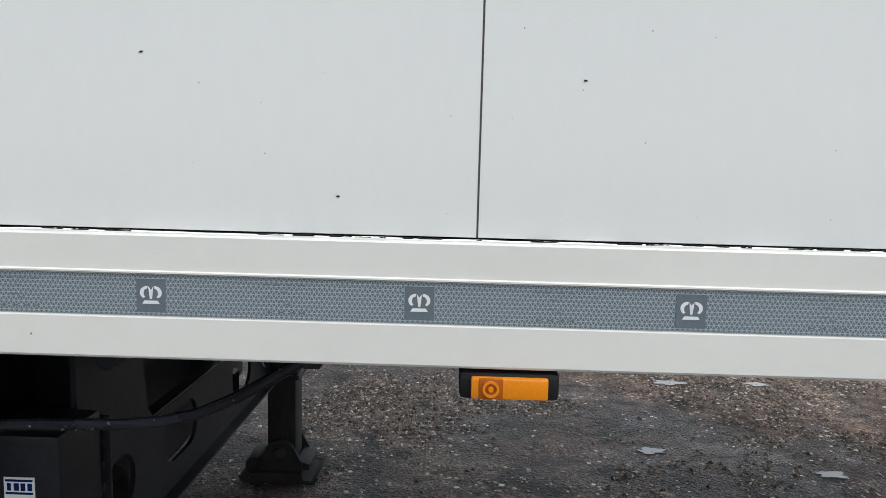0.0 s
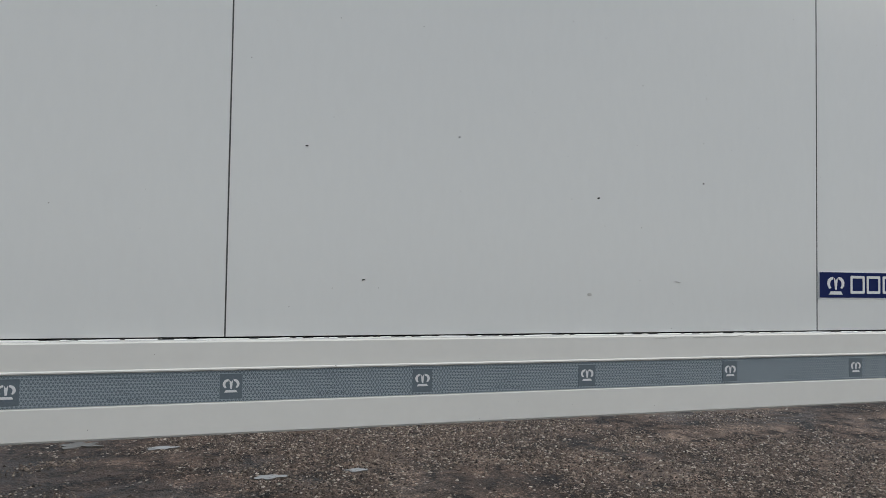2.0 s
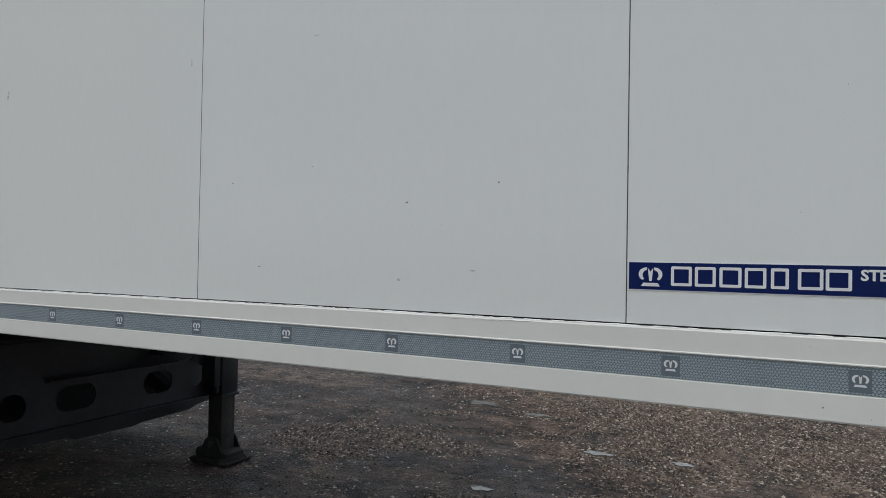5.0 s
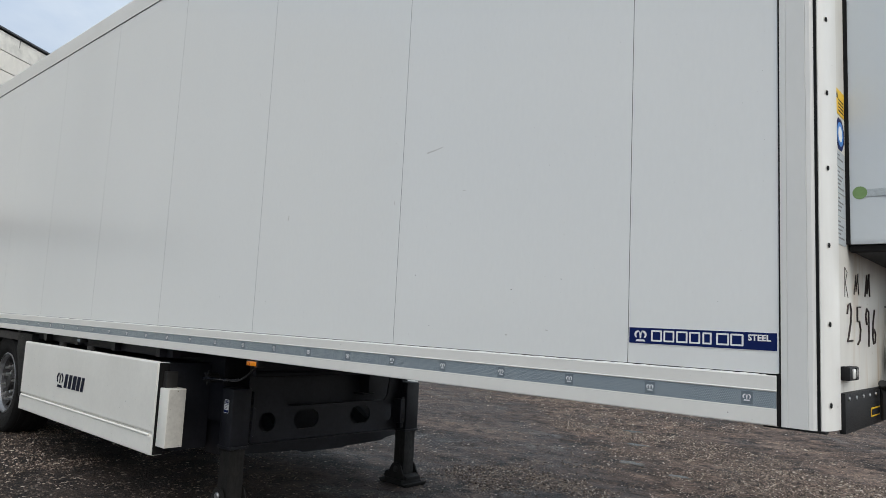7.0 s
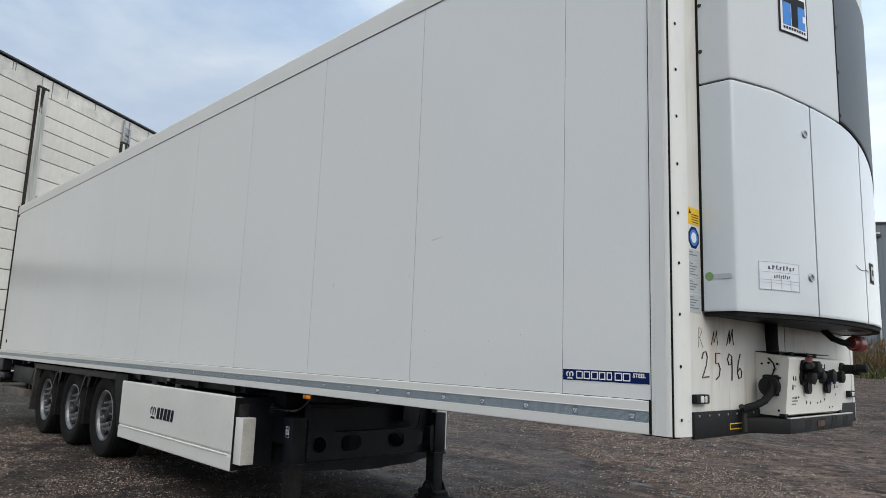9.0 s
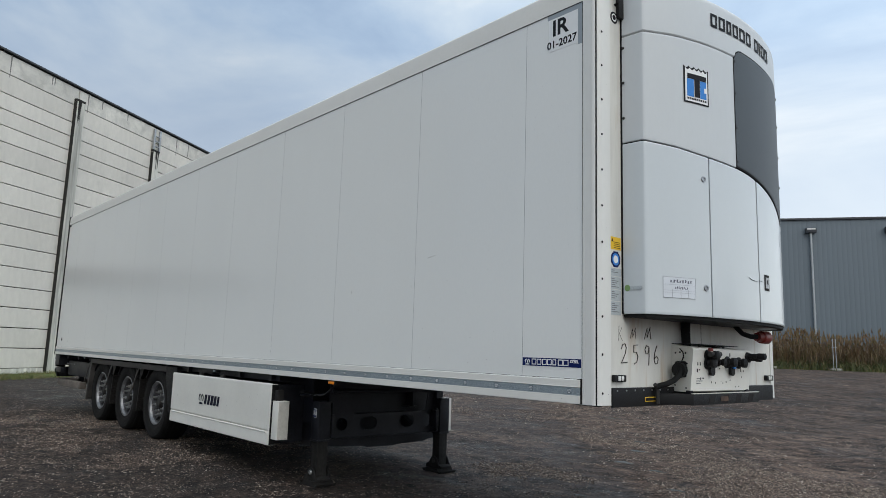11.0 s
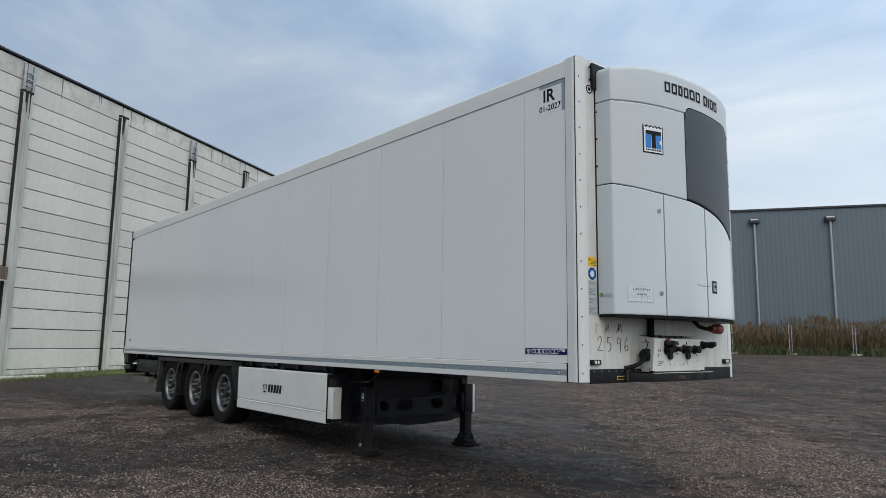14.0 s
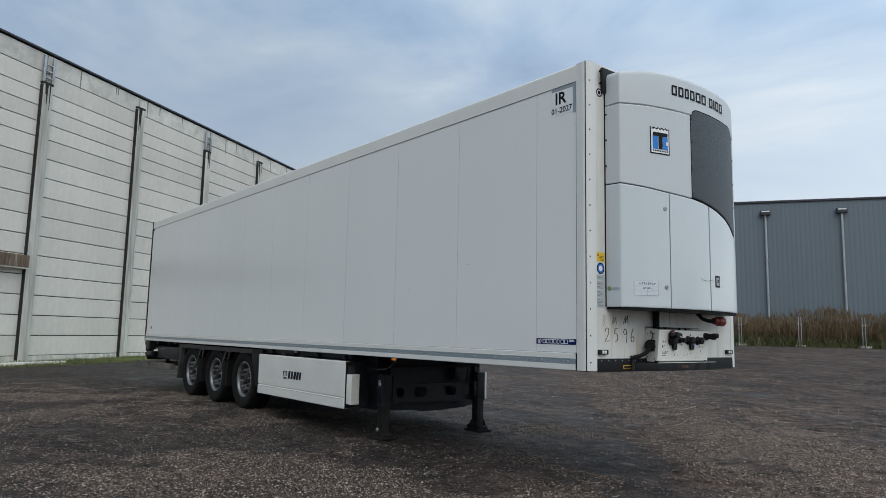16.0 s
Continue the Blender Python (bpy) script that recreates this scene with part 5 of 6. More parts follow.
for k in range(3):
    a = radians(25 + 60 * k)
    part("spoke", tube([(-3.96 - 0.05 * math.cos(a), 0.28, 0.862 - 0.05 * math.sin(a)), (-3.96 + 0.05 * math.cos(a), 0.28, 0.862 + 0.05 * math.sin(a))], 0.007, 6), HUB, crank)
part("crank_clip", box((-3.262, 0.200, 0.985), (-3.235, 0.250, 1.052), 0.003), HUB, crank)

# transverse plate, U-shaped, with four holes
def holed_plate(x0, x1):
    out = [(0.515, 1.03), (0.515, 0.42), (0.56, 0.40), (2.00, 0.40), (2.045, 0.42), (2.045, 1.03), (1.93, 1.03), (1.87, 0.68), (1.83, 0.645), (0.86, 0.645), (0.83, 0.68), (0.765, 1.03)]
    loops = [out] + [rounded(y0, 0.478, y1, 0.616, 0.0640, 5) for y0, y1 in ((0.612, 0.755), (0.915, 1.150), (1.470, 1.685), (1.825, 1.955))]
    bm = bmesh.new()
    edges_ = []
    for lp in loops:
        vs = [bm.verts.new((x0, y, z)) for y, z in lp]
        edges_ += [bm.edges.new((vs[i], vs[(i + 1) % len(vs)])) for i in range(len(vs))]
    bmesh.ops.triangle_fill(bm, use_beauty=True, use_dissolve=False, edges=edges_)
    ext = bmesh.ops.extrude_face_region(bm, geom=list(bm.faces))
    for v in ext["geom"]:
        if isinstance(v, bmesh.types.BMVert):
            v.co.x = x1
    return part("brace_plate", bm, BLACK, trailer, "black steel brace plate with oval holes")


plate = holed_plate(-3.802, -3.790)
part("lip", box((-3.83, 0.86, 0.640), (-3.79, 1.83, 0.652), 0.003), BLACK, plate)
part("fold", box((-3.80, 0.515, 0.42), (-3.725, 0.523, 0.78), 0.003), BLACK, plate)
part("fold", box((-3.80, 2.000, 0.42), (-3.745, 2.008, 1.03), 0.003), BLACK, plate)
part("fold", box((-3.80, 0.56, 0.398), (-3.755, 2.00, 0.406), 0.003), BLACK, plate)
for k in range(7):
    part("bolt", lathe([(0.0, -0.006), (0.011, -0.006), (0.011, 0.0), (0.0, 0.0)], (-3.745, 0.515, 0.45 + 0.045 * k), "y", 8, closed=False), HUB, plate)
board = [(0.45, 1.04), (0.45, 0.30), (0.85, 0.275), (1.15, 0.265), (1.20, 0.245), (1.60, 0.240), (1.66, 0.252), (2.05, 0.262), (2.12, 0.285), (2.34, 0.31), (2.36, 1.04)]
part("rear_board", prism(board, "x", -4.62, -4.03), BLACK, trailer, "black equipment carrier")
part("air_tank", lathe([(0.0, -0.62), (0.11, -0.62), (0.16, -0.56), (0.17, -0.50), (0.17, 0.50), (0.16, 0.56), (0.11, 0.62), (0.0, 0.62)], (-4.2, 1.28, 0.53), "y", 22, closed=False), BLACK, trailer, "black compressed-air tank")
part("shaft", tube([(-3.72, 0.5, 0.90), (-3.72, 2.05, 0.90)], 0.022, 10), BLACK, trailer)
part("valve_box", box((-4.35, 0.95, 0.62), (-4.05, 1.55, 0.95), 0.02), BLACK, trailer)
part("diagonal_brace", prism([(-3.86, 0.40), (-4.9, 0.93), (-4.8, 0.97), (-3.86, 0.50)], "y", 0.80, 0.86), BLACK, trailer)
part("diagonal_brace", prism([(-3.86, 0.40), (-4.9, 0.93), (-4.8, 0.97), (-3.86, 0.50)], "y", 1.70, 1.76), BLACK, trailer)

# amber side markers
def marker(x, big=1.0, grey=False):
    z1 = SILL - 0.004
    mk = part("side_marker", box((x - 0.060 * big, -0.012, z1 - 0.034), (x + 0.060 * big, 0.045, z1), 0.007), PLASTIC, trailer, "amber side marker lamp in black housing")
    if grey:
        part("lens", box((x - 0.028, -0.019, z1 - 0.029), (x + 0.028, 0.0, z1 - 0.007), 0.003), TAPEDARK, mk, "dull clear lens")
        return
    part("lens", box((x - 0.046, -0.0185, z1 - 0.031), (x + 0.046, 0.0, z1 - 0.005), 0.003), AMBER, mk)
    part("reflector", box((x - 0.037, -0.0195, z1 - 0.0305), (x - 0.008, -0.010, z1 - 0.0055), 0.001), AMBERDK, mk)
    part("bulb_ring", lathe([(0.007, 0.0), (0.010, 0.0), (0.010, -0.003), (0.007, -0.003)], (x - 0.0225, -0.0190, z1 - 0.018), "y", 16), AMBER, mk)
    part("bulb", lathe([(0.0, 0.0), (0.004, 0.0), (0.003, -0.004), (0.0, -0.004)], (x - 0.0225, -0.0190, z1 - 0.018), "y", 10, closed=False), AMBER, mk)


marker(-2.966)
for x in (-5.57, -11.22):
    marker(x, 0.7, True)

# side box with hinged lid
MARKBLACK = material("blue_black_print", (0.004, 0.007, 0.022), 0.55, spec=0.2)
bx = part("side_box", box((-6.85, 0.006, 0.345), (-4.125, 0.40, 0.950), 0.006), BLACK, trailer, "white side box with a folding lid")
part("lid", prism([(0.004, 0.485), (-0.012, 0.487), (-0.014, 0.495), (-0.016, 0.950), (-0.010, 0.962), (0.004, 0.964)], "x", -6.86, -4.115), BOXWHITE, bx, "", 6.0)
part("lower_flap", prism([(0.004, 0.330), (-0.014, 0.332), (-0.017, 0.340), (-0.017, 0.450), (-0.011, 0.466), (0.004, 0.470)], "x", -6.86, -4.115), BOXWHITE, bx, "", 6.0)
part("groove", box((-6.855, -0.006, 0.468), (-4.12, 0.004, 0.487)), BOXDIRTY, bx)
part("roll", tube([(-6.83, -0.0145, 0.463), (-4.16, -0.0145, 0.463)], 0.009, 10), BOXWHITE, bx, "rolled bead above the flap")
part("end_face", box((-4.1145, -0.012, 0.334), (-4.085, 0.055, 0.960), 0.004), BOXWHITE, bx)
part("end_seam", box((-4.0885, -0.0145, 0.338), (-4.0835, 0.057, 0.956)), SEAL, bx)
for k in range(2):
    part("hinge", box((-6.05 + 0.62 * k, 0.004, 0.955), (-5.97 + 0.62 * k, 0.04, 1.000), 0.004), HUB, bx)
part("emblem", moved(crown(0.150, 0.001), Matrix.Translation((-5.88, -0.0172, 0.685)) @ ON_SIDE), MARKBLACK, bx)
for k, w in enumerate((0.078, 0.078, 0.086, 0.080, 0.068)):
    y0 = -5.785 + 0.090 * k
    part("mark", moved(prism([(0.0, 0.0), (w - 0.012, 0.0), (w + 0.010, 0.115), (0.022, 0.115)], "z", 0, 0.001), Matrix.Translation((y0, -0.0172, 0.627)) @ ON_SIDE), MARKBLACK, bx)
part("end_cap", box((-4.075, -0.002, 0.40), (-3.955, 0.125, 0.79), 0.002), BOXWHITE, trailer, "small white guard box")
part("end_plate", box((-3.9548, 0.004, 0.406), (-3.9520, 0.119, 0.784)), BOXDIRTY, trailer, "dirty white plate with rust specks")
part("end_bracket", box((-4.10, 0.02, 0.78), (-4.04, 0.10, 0.90), 0.004), HUB, trailer)

# wheels
TYRE_P = [(0.290, -0.150), (0.312, -0.166), (0.335, -0.172), (0.340, -0.176), (0.375, -0.187), (0.42, -0.191), (0.450, -0.190), (0.454, -0.194), (0.470, -0.192), (0.474, -0.186), (0.490, -0.178), (0.503, -0.160), (0.508, -0.12), (0.509, 0.0), (0.508, 0.12), (0.500, 0.164), (0.475, 0.184), (0.42, 0.190), (0.335, 0.170), (0.290, 0.150)]
tyre_m = lathe(TYRE_P, (0, 0, 0), "y", 56)
for y in (-0.105, -0.035, 0.035, 0.105):
    lathe([(0.506, y + 0.024), (0.515, y + 0.022), (0.515, y - 0.022), (0.506, y - 0.024)], (0, 0, 0), "y", 56, bm=tyre_m)
tyre_m = finish(tyre_m, "tyre", RUBBER)
rim_m = finish(lathe([(0.300, -0.172), (0.310, -0.168), (0.306, -0.160), (0.290, -0.156), (0.283, -0.140), (0.278, -0.128), (0.284, -0.126), (0.302, -0.150)], (0, 0, 0), "y", 48), "rim", RIM)
barrel_m = finish(lathe([(0.278, -0.128), (0.268, -0.06), (0.262, 0.02), (0.270, 0.05), (0.29, 0.10), (0.300, 0.150), (0.300, -0.148), (0.284, -0.126)], (0, 0, 0), "y", 48), "rim_barrel", BARREL)
hub_m = finish(lathe([(0.0, -0.146), (0.052, -0.148), (0.064, -0.140), (0.068, -0.112), (0.092, -0.106), (0.100, -0.080), (0.130, -0.070), (0.13, 0.03), (0.0, 0.03)], (0, 0, 0), "y", 28, closed=False), "hub", HUB)
nut_m = finish(lathe([(0.0, -0.158), (0.012, -0.158), (0.014, -0.128), (0.019, -0.126), (0.021, -0.092), (0.028, -0.090), (0.028, -0.062), (0.0, -0.062)], (0, 0, 0), "y", 10, closed=False), "wheel_nut", CHROME)
disc_m = finish(lathe([(0.268, 0.000), (0.258, -0.014), (0.240, -0.040), (0.216, -0.060), (0.195, -0.068), (0.13, -0.068), (0.13, -0.05), (0.20, -0.05), (0.25, 0.02)], (0, 0, 0), "y", 40), "disc", HUB)
web_m = finish(prism([(0.205, -0.080), (0.225, -0.096), (0.268, -0.112), (0.276, -0.095), (0.268, 0.005), (0.222, -0.045)], "z", -0.027, 0.027, bevel=0.004), "rim_web", HUB)


def wheel(x, y, flip=False):
    w = new("wheel")
    w.parent = trailer
    w.location = (x, y, ground_z(x, y) + 0.503)
    if flip:
        w.rotation_euler = (0, 0, math.pi)
    part("tyre", tyre_m, None, w, "worn black tyre")
    part("rim", rim_m, None, w, "silver steel rim")
    part("rim_barrel", barrel_m, None, w)
    part("hub", hub_m, None, w)
    part("disc", disc_m, None, w)
    if not flip:
        for k in range(10):
            a = 2 * math.pi * (k + 0.3) / 10
            n_ = part("wheel_nut", nut_m, None, w)
            n_.location = (0.168 * math.cos(a), 0, 0.168 * math.sin(a))
            s_ = part("rim_web", web_m, None, w)
            s_.rotation_euler = (0, a, 0)
    return w


AXLES = (-7.69, -9.02, -10.36)
for x in AXLES:
    wheel(x, 0.255)
    wheel(x, WIDE - 0.255, True)
    ax = part("axle", tube([(x, 0.2, 0.512), (x, WIDE - 0.2, 0.512)], 0.065, 14), BLACK, trailer)
    part("air_spring", lathe([(0.0, 0.0), (0.12, 0.0), (0.15, 0.05), (0.13, 0.11), (0.15, 0.17), (0.12, 0.24), (0.0, 0.24)], (x - 0.28, 0.72, 0.58), "z", 16, closed=False), RUBBER, ax)

# mudguards: ribbed arcs between the wheels and a dark trim along the top
def mudguard(x):
    r0, r1 = 0.575, 0.592
    arc = [(x + r1 * math.cos(radians(a)), 0.49 + r1 * math.sin(radians(a))) for a in range(34, 147, 7)]
    arc2 = [(x + r0 * math.cos(radians(a)), 0.49 + r0 * math.sin(radians(a))) for a in range(146, 33, -7)]
    arc = [(u, min(v, 0.985)) for u, v in arc]
    arc2 = [(u, min(v, 0.975)) for u, v in arc2]
    return part("mudguard", prism(arc + arc2, "y", 0.075, 0.47), PLASTIC, trailer, "black plastic mudguard")


def spray_flap(x, lean=0.0):
    """A ribbed spray flap hanging between two wheels, under two thin curved cheeks."""
    pts = []
    n = 17
    for k in range(n):
        z = 0.80 - 0.0285 * k
        xx = x - lean * (0.80 - z)
        pts += [(xx + 0.016, z), (xx + 0.016, z - 0.013), (xx, z - 0.017), (xx, z - 0.0283)]
    z1 = 0.80 - 0.0285 * n
    back = [(x - lean * (0.80 - z1) - 0.014, z1), (x - 0.014, 0.80)]
    fl = part("spray_flap", prism(pts + back, "y", 0.072, 0.47), TRIMGREY, trailer, "ribbed black spray flap")
    edge_ = [(x - 0.005 - 0.27 * q, 0.968 - 0.17 * q - 0.19 * q * q) for q in (0, 0.2, 0.4, 0.6, 0.8, 1.0)]
    inner_ = [(x - 0.060 - 0.235 * q, 0.968 - 0.12 * q - 0.235 * q * q) for q in (1.0, 0.8, 0.6, 0.4, 0.2, 0)]
    part("cheek", prism(edge_ + inner_, "y", 0.056, 0.068), CHEEK, fl, "thin grey guard edge")
    part("cheek_web", prism([(x - 0.01, 0.965), (x + 0.14, 0.965), (x + 0.03, 0.80), (x - 0.03, 0.80)], "y", 0.070, 0.076), PLASTIC, fl)
    return fl


for x in AXLES:
    mudguard(x)
for x in ((AXLES[0] + AXLES[1]) / 2, (AXLES[1] + AXLES[2]) / 2):
    spray_flap(x - 0.06, 0.12)
part("guard_trim", box((-11.00, 0.035, 0.952), (-7.27, 0.075, 1.030), 0.008), CHEEK, trailer, "grey-black mudguard trim")
part("guard_front", prism([(-7.29, 1.03), (-6.885, 1.03), (-6.885, 0.40), (-7.10, 0.42), (-7.19, 0.70), (-7.29, 0.86)], "y", 0.040, 0.40, bevel=0.008), PLASTIC, trailer, "black plastic guard in front of the wheels")
for s_ in (0, 1):
    part("trim_screw", lathe([(0.0, -0.006), (0.016, -0.006), (0.016, 0.0), (0.0, 0.0)], (-8.36 - 1.33 * s_, 0.052, 0.955), "y", 10, closed=False), STEEL, trailer)
part("guard_rear", prism([(-10.985, 1.03), (-10.90, 1.03), (-11.02, 0.52), (-11.08, 0.30), (-11.13, 0.30), (-11.08, 0.60)], "y", 0.04, 0.50, bevel=0.004), CHEEK, trailer, "grey rear guard edge")
spray_flap(-11.05, 0.08)

# rear underrun bar, lamps and frames
UNDER = material("weathered_bar_paint", (0.17, 0.145, 0.125), 0.8, grain=0.2, blotch=0.4, blotch_scale=4.0)
part("underrun_bar", box((-13.42, 0.10, 0.44), (-13.30, WIDE - 0.10, 0.56), 0.01), UNDER, trailer, "brown underrun bar")
part("underrun_side", box((-13.35, 0.10, 0.44), (-11.80, 0.22, 0.56), 0.010), UNDER, trailer, "brownish side bar of the underrun guard")
for y in (0.45, 2.05):
    part("bar_bracket", box((-13.30, y, 0.45), (-13.20, y + 0.08, 1.05), 0.006), BLACK, trailer)
part("rear_beam", box((REAR, 0.02, 0.84), (REAR + 0.30, WIDE - 0.02, 1.05), 0.008), BLACK, trailer)
for z0, z1, out in ((0.935, 1.045, 0.17), (0.80, 0.885, 0.10)):
    part("buffer", box((REAR - out, 0.05, z0), (REAR + 0.02, 0.22, z1), 0.014), SEAL, trailer, "black rubber buffer")
part("lamp_bracket", prism([(REAR - 0.16, 0.735), (REAR - 0.14, 0.76), (REAR + 0.08, 0.66), (REAR + 0.06, 0.60)], "y", 0.06, 0.10), SEAL, trailer)
part("tail_lamp_board", box((REAR - 0.015, 0.10, 0.60), (REAR + 0.06, 0.60, 0.80), 0.01), BLACK, trailer)
part("spare_rack", box((-12.9, 0.14, 0.66), (-11.3, 0.60, 0.94), 0.02), BLACK, trailer)
for k in range(6):
    part("stud", lathe([(0.0, -0.008), (0.012, -0.008), (0.012, 0.0), (0.0, 0.0)], (-13.0 + 0.11 * k, 0.14, 0.88), "y", 8, closed=False), STEEL, trailer)
part("bolster", box((-13.40, 0.03, 0.70), (-13.0, 0.12, 0.80), 0.008), BLACK, trailer)
part("far_guard", box((-6.8, WIDE - 0.10, 0.36), (-4.23, WIDE - 0.04, 0.95), 0.006), BOXWHITE, trailer)
part("end_cap", box((-4.21, WIDE - 0.127, 0.355), (-4.09, WIDE, 0.765), 0.002), BOXWHITE, trailer)

# ---- refrigeration unit on the front wall ----
unit = thing("refrigeration_unit", "white refrigeration unit mounted on the trailer's front wall", "cooling unit")
CY = 1.28
HALF = [(0.030, 0.245), (0.100, 0.250), (0.172, 0.2565), (0.190, 0.265), (0.206, 0.290), (0.258, 0.385), (0.300, 0.470), (0.332, 0.560), (0.362, 0.660), (0.386, 0.760), (0.408, 0.880), (0.424, 1.000), (0.436, 1.140), (0.440, 1.28)]
PLAN = HALF + [(x, 2 * CY - y) for x, y in reversed(HALF[:-1])]


def plan_between(a, b, step=0.03):
    """Points of the unit's outline between two places counted in outline points."""
    n = max(int((b - a) / 0.25), 1)
    out = []
    for i in range(n + 1):
        u = a + (b - a) * i / n
        k = min(int(u), len(PLAN) - 2)
        f = u - k
        p0, p1, p2, p3 = (PLAN[min(max(k + d, 0), len(PLAN) - 1)] for d in (-1, 0, 1, 2))
        out.append(tuple(0.5 * (2 * p1[c] + (p2[c] - p0[c]) * f + (2 * p0[c] - 5 * p1[c] + 4 * p2[c] - p3[c]) * f * f + (3 * p1[c] - p0[c] - 3 * p2[c] + p3[c]) * f ** 3) for c in (0, 1)))
    return out


def index_at(y):
    k = max(i for i, p in enumerate(PLAN[:-1]) if p[1] <= y)
    return k + (y - PLAN[k][1]) / (PLAN[k + 1][1] - PLAN[k][1])


def shrink(p, d):
    """Moves an outline point inwards."""
    x, y = p
    i = index_at(min(max(y, 0.246), 2 * CY - 0.246))
    k = min(int(i), len(PLAN) - 2)
    t = Vector((PLAN[k + 1][0] - PLAN[k][0], PLAN[k + 1][1] - PLAN[k][1])).normalized()
    return (x - d * abs(t.y), y + d * t.x)


def shell(a, b, low, high, out=0.0, thick=0.022, rows=None):
    """A curved panel of the unit's front between outline indices; low and high give its edges by y."""
    pl = plan_between(a, b)
    rows = rows or [0.0, 0.008, 0.016, 0.5, 0.984, 0.992, 1.0]
    inset = {0.0: 0.002, 1.0: 0.002}
    bm = bmesh.new()
    grid = []
    for (x, y) in pl:
        col = []
        for r in rows:
            q = shrink((x, y), inset.get(r, 0.0) - out)
            col.append(bm.verts.new((q[0], q[1], low(y) + (high(y) - low(y)) * r)))
        q = shrink((x, y), thick)
        col.append(bm.verts.new((q[0], q[1], high(y))))
        col.append(bm.verts.new((q[0], q[1], low(y))))
        grid.append(col)
    n = len(grid[0])
    for c0, c1 in zip(grid, grid[1:]):
        for k in range(n):
            bm.faces.new((c0[k], c1[k], c1[(k + 1) % n], c0[(k + 1) % n]))
    bm.faces.new(grid[0])
    bm.faces.new(list(reversed(grid[-1])))
    return bm


# the seam falls from the near corner and ever more steeply towards the far one
SEAM_Y = (0.245, 0.45, 0.66, 0.87, 1.07, 1.22, 1.37, 1.50, 1.62, 1.72, 1.80, 1.87, 1.93, 2.02, 2.12, 2.32)
SEAM_Z = (2.776, 2.753, 2.728, 2.713, 2.702, 2.685, 2.660, 2.634, 2.604, 2.573, 2.541, 2.508, 2.476, 2.43, 2.385, 2.33)


def seam_low(y):
    return float(np.interp(y, SEAM_Y, SEAM_Z))


def flat(z):
    return lambda y: z


LOWZ, SEAM2, TOPZ = 1.635, 3.534, 3.858
L = len(PLAN) - 1
# dark body behind the covers
core = bmesh.new()
cpl = [shrink(p, 0.016) for p in plan_between(0, L)]
prism(cpl, "z", LOWZ + 0.03, TOPZ - 0.09, core)
part("body", core, SEAL, unit, "black body seen in the gaps")
iv1, iv2 = index_at(0.745), index_at(1.335)
g = 0.06
low = flat(LOWZ)
d1 = part("door", shell(0.02, iv1 - 0.055, low, lambda y: seam_low(y) - 0.006), UNIT_LOW, unit, "glossy white lower door")
part("door", shell(iv1 + 0.055, iv2 - 0.05, low, lambda y: seam_low(y) - 0.006), UNIT_LOW, unit, "glossy white lower door with a scratch")
part("door", shell(iv2 + 0.085, L - 0.02, low, lambda y: seam_low(y) - 0.006), UNIT_LOW, unit, "glossy white lower door with latch")
ig1, ig2 = index_at(1.055), index_at(2.02)
hoodm = lambda y: seam_low(y) + 0.005
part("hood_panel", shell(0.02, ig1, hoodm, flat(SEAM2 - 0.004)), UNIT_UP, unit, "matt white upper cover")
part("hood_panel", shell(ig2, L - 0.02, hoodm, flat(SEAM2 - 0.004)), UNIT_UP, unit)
# top hood, rolled over at the top
pl = plan_between(0, L)
bm = bmesh.new()
rings = []
prof = [(0.006, SEAM2 + 0.004), (0.0, SEAM2 + 0.012), (0.0, TOPZ - 0.060)] + [(0.060 * (1 - math.cos(radians(a))), TOPZ - 0.060 + 0.060 * math.sin(radians(a))) for a in (15, 30, 45, 60, 75, 90)]
for d, z in prof:
    rings.append([bm.verts.new((max(shrink(p, d)[0], 0.030), shrink(p, d)[1] if d < 0.02 else (p[1] + (CY - p[1]) / max(abs(CY - p[1]), 0.25) * d * min(1.0, abs(CY - p[1]) / 0.25) * 0.9), z + (0.050 * smooth01((p[0] - 0.12) / 0.28) if z > SEAM2 + 0.05 else 0.0))) for p in pl])
for a, b in zip(rings, rings[1:]):
    for k in range(len(pl) - 1):
        bm.faces.new((a[k], a[k + 1], b[k + 1], b[k]))
for ring in (rings[0], rings[-1]):
    bm.faces.new(ring)
bm.faces.new([r[0] for r in rings] )
bm.faces.new([r[-1] for r in rings])
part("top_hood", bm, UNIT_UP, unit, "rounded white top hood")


def grille_top(y):
    """The grille's top edge, its corners rounded."""
    e = min(max(min(y - 1.058, 2.018 - y), 0.0), 0.11)
    return SEAM2 + 0.060 - 0.105 * (1 - math.sqrt(max(0.0, 1 - (1 - e / 0.11) ** 2)))


part("grille_frame", shell(ig1 + 0.02, ig2 - 0.02, lambda y: seam_low(y) + 0.004, lambda y: grille_top(y) + 0.012, 0.002, 0.03), SEAL, unit, "black rim round the grille")


gr = part("grille", shell(ig1 + 0.05, ig2 - 0.05, lambda y: seam_low(y) + 0.016, grille_top, 0.004, 0.02), MESH, unit, "dark grey mesh grille")
for zz in (2.75, 3.0, 3.26, 3.50):
    for ii in (ig1 + 0.12, ig2 - 0.12):
        p = plan_between(ii, ii + 0.01)[0]
        part("screw", lathe([(0.0, 0.0), (0.012, 0.0), (0.010, 0.003), (0.0, 0.004)], (p[0] + 0.004, p[1], zz), "x", 10, closed=False), HUB, gr)
part("base_edge", shell(0.0, L, flat(LOWZ - 0.022), flat(LOWZ - 0.004), -0.010, 0.05), SEAL, unit, "black lower edge")
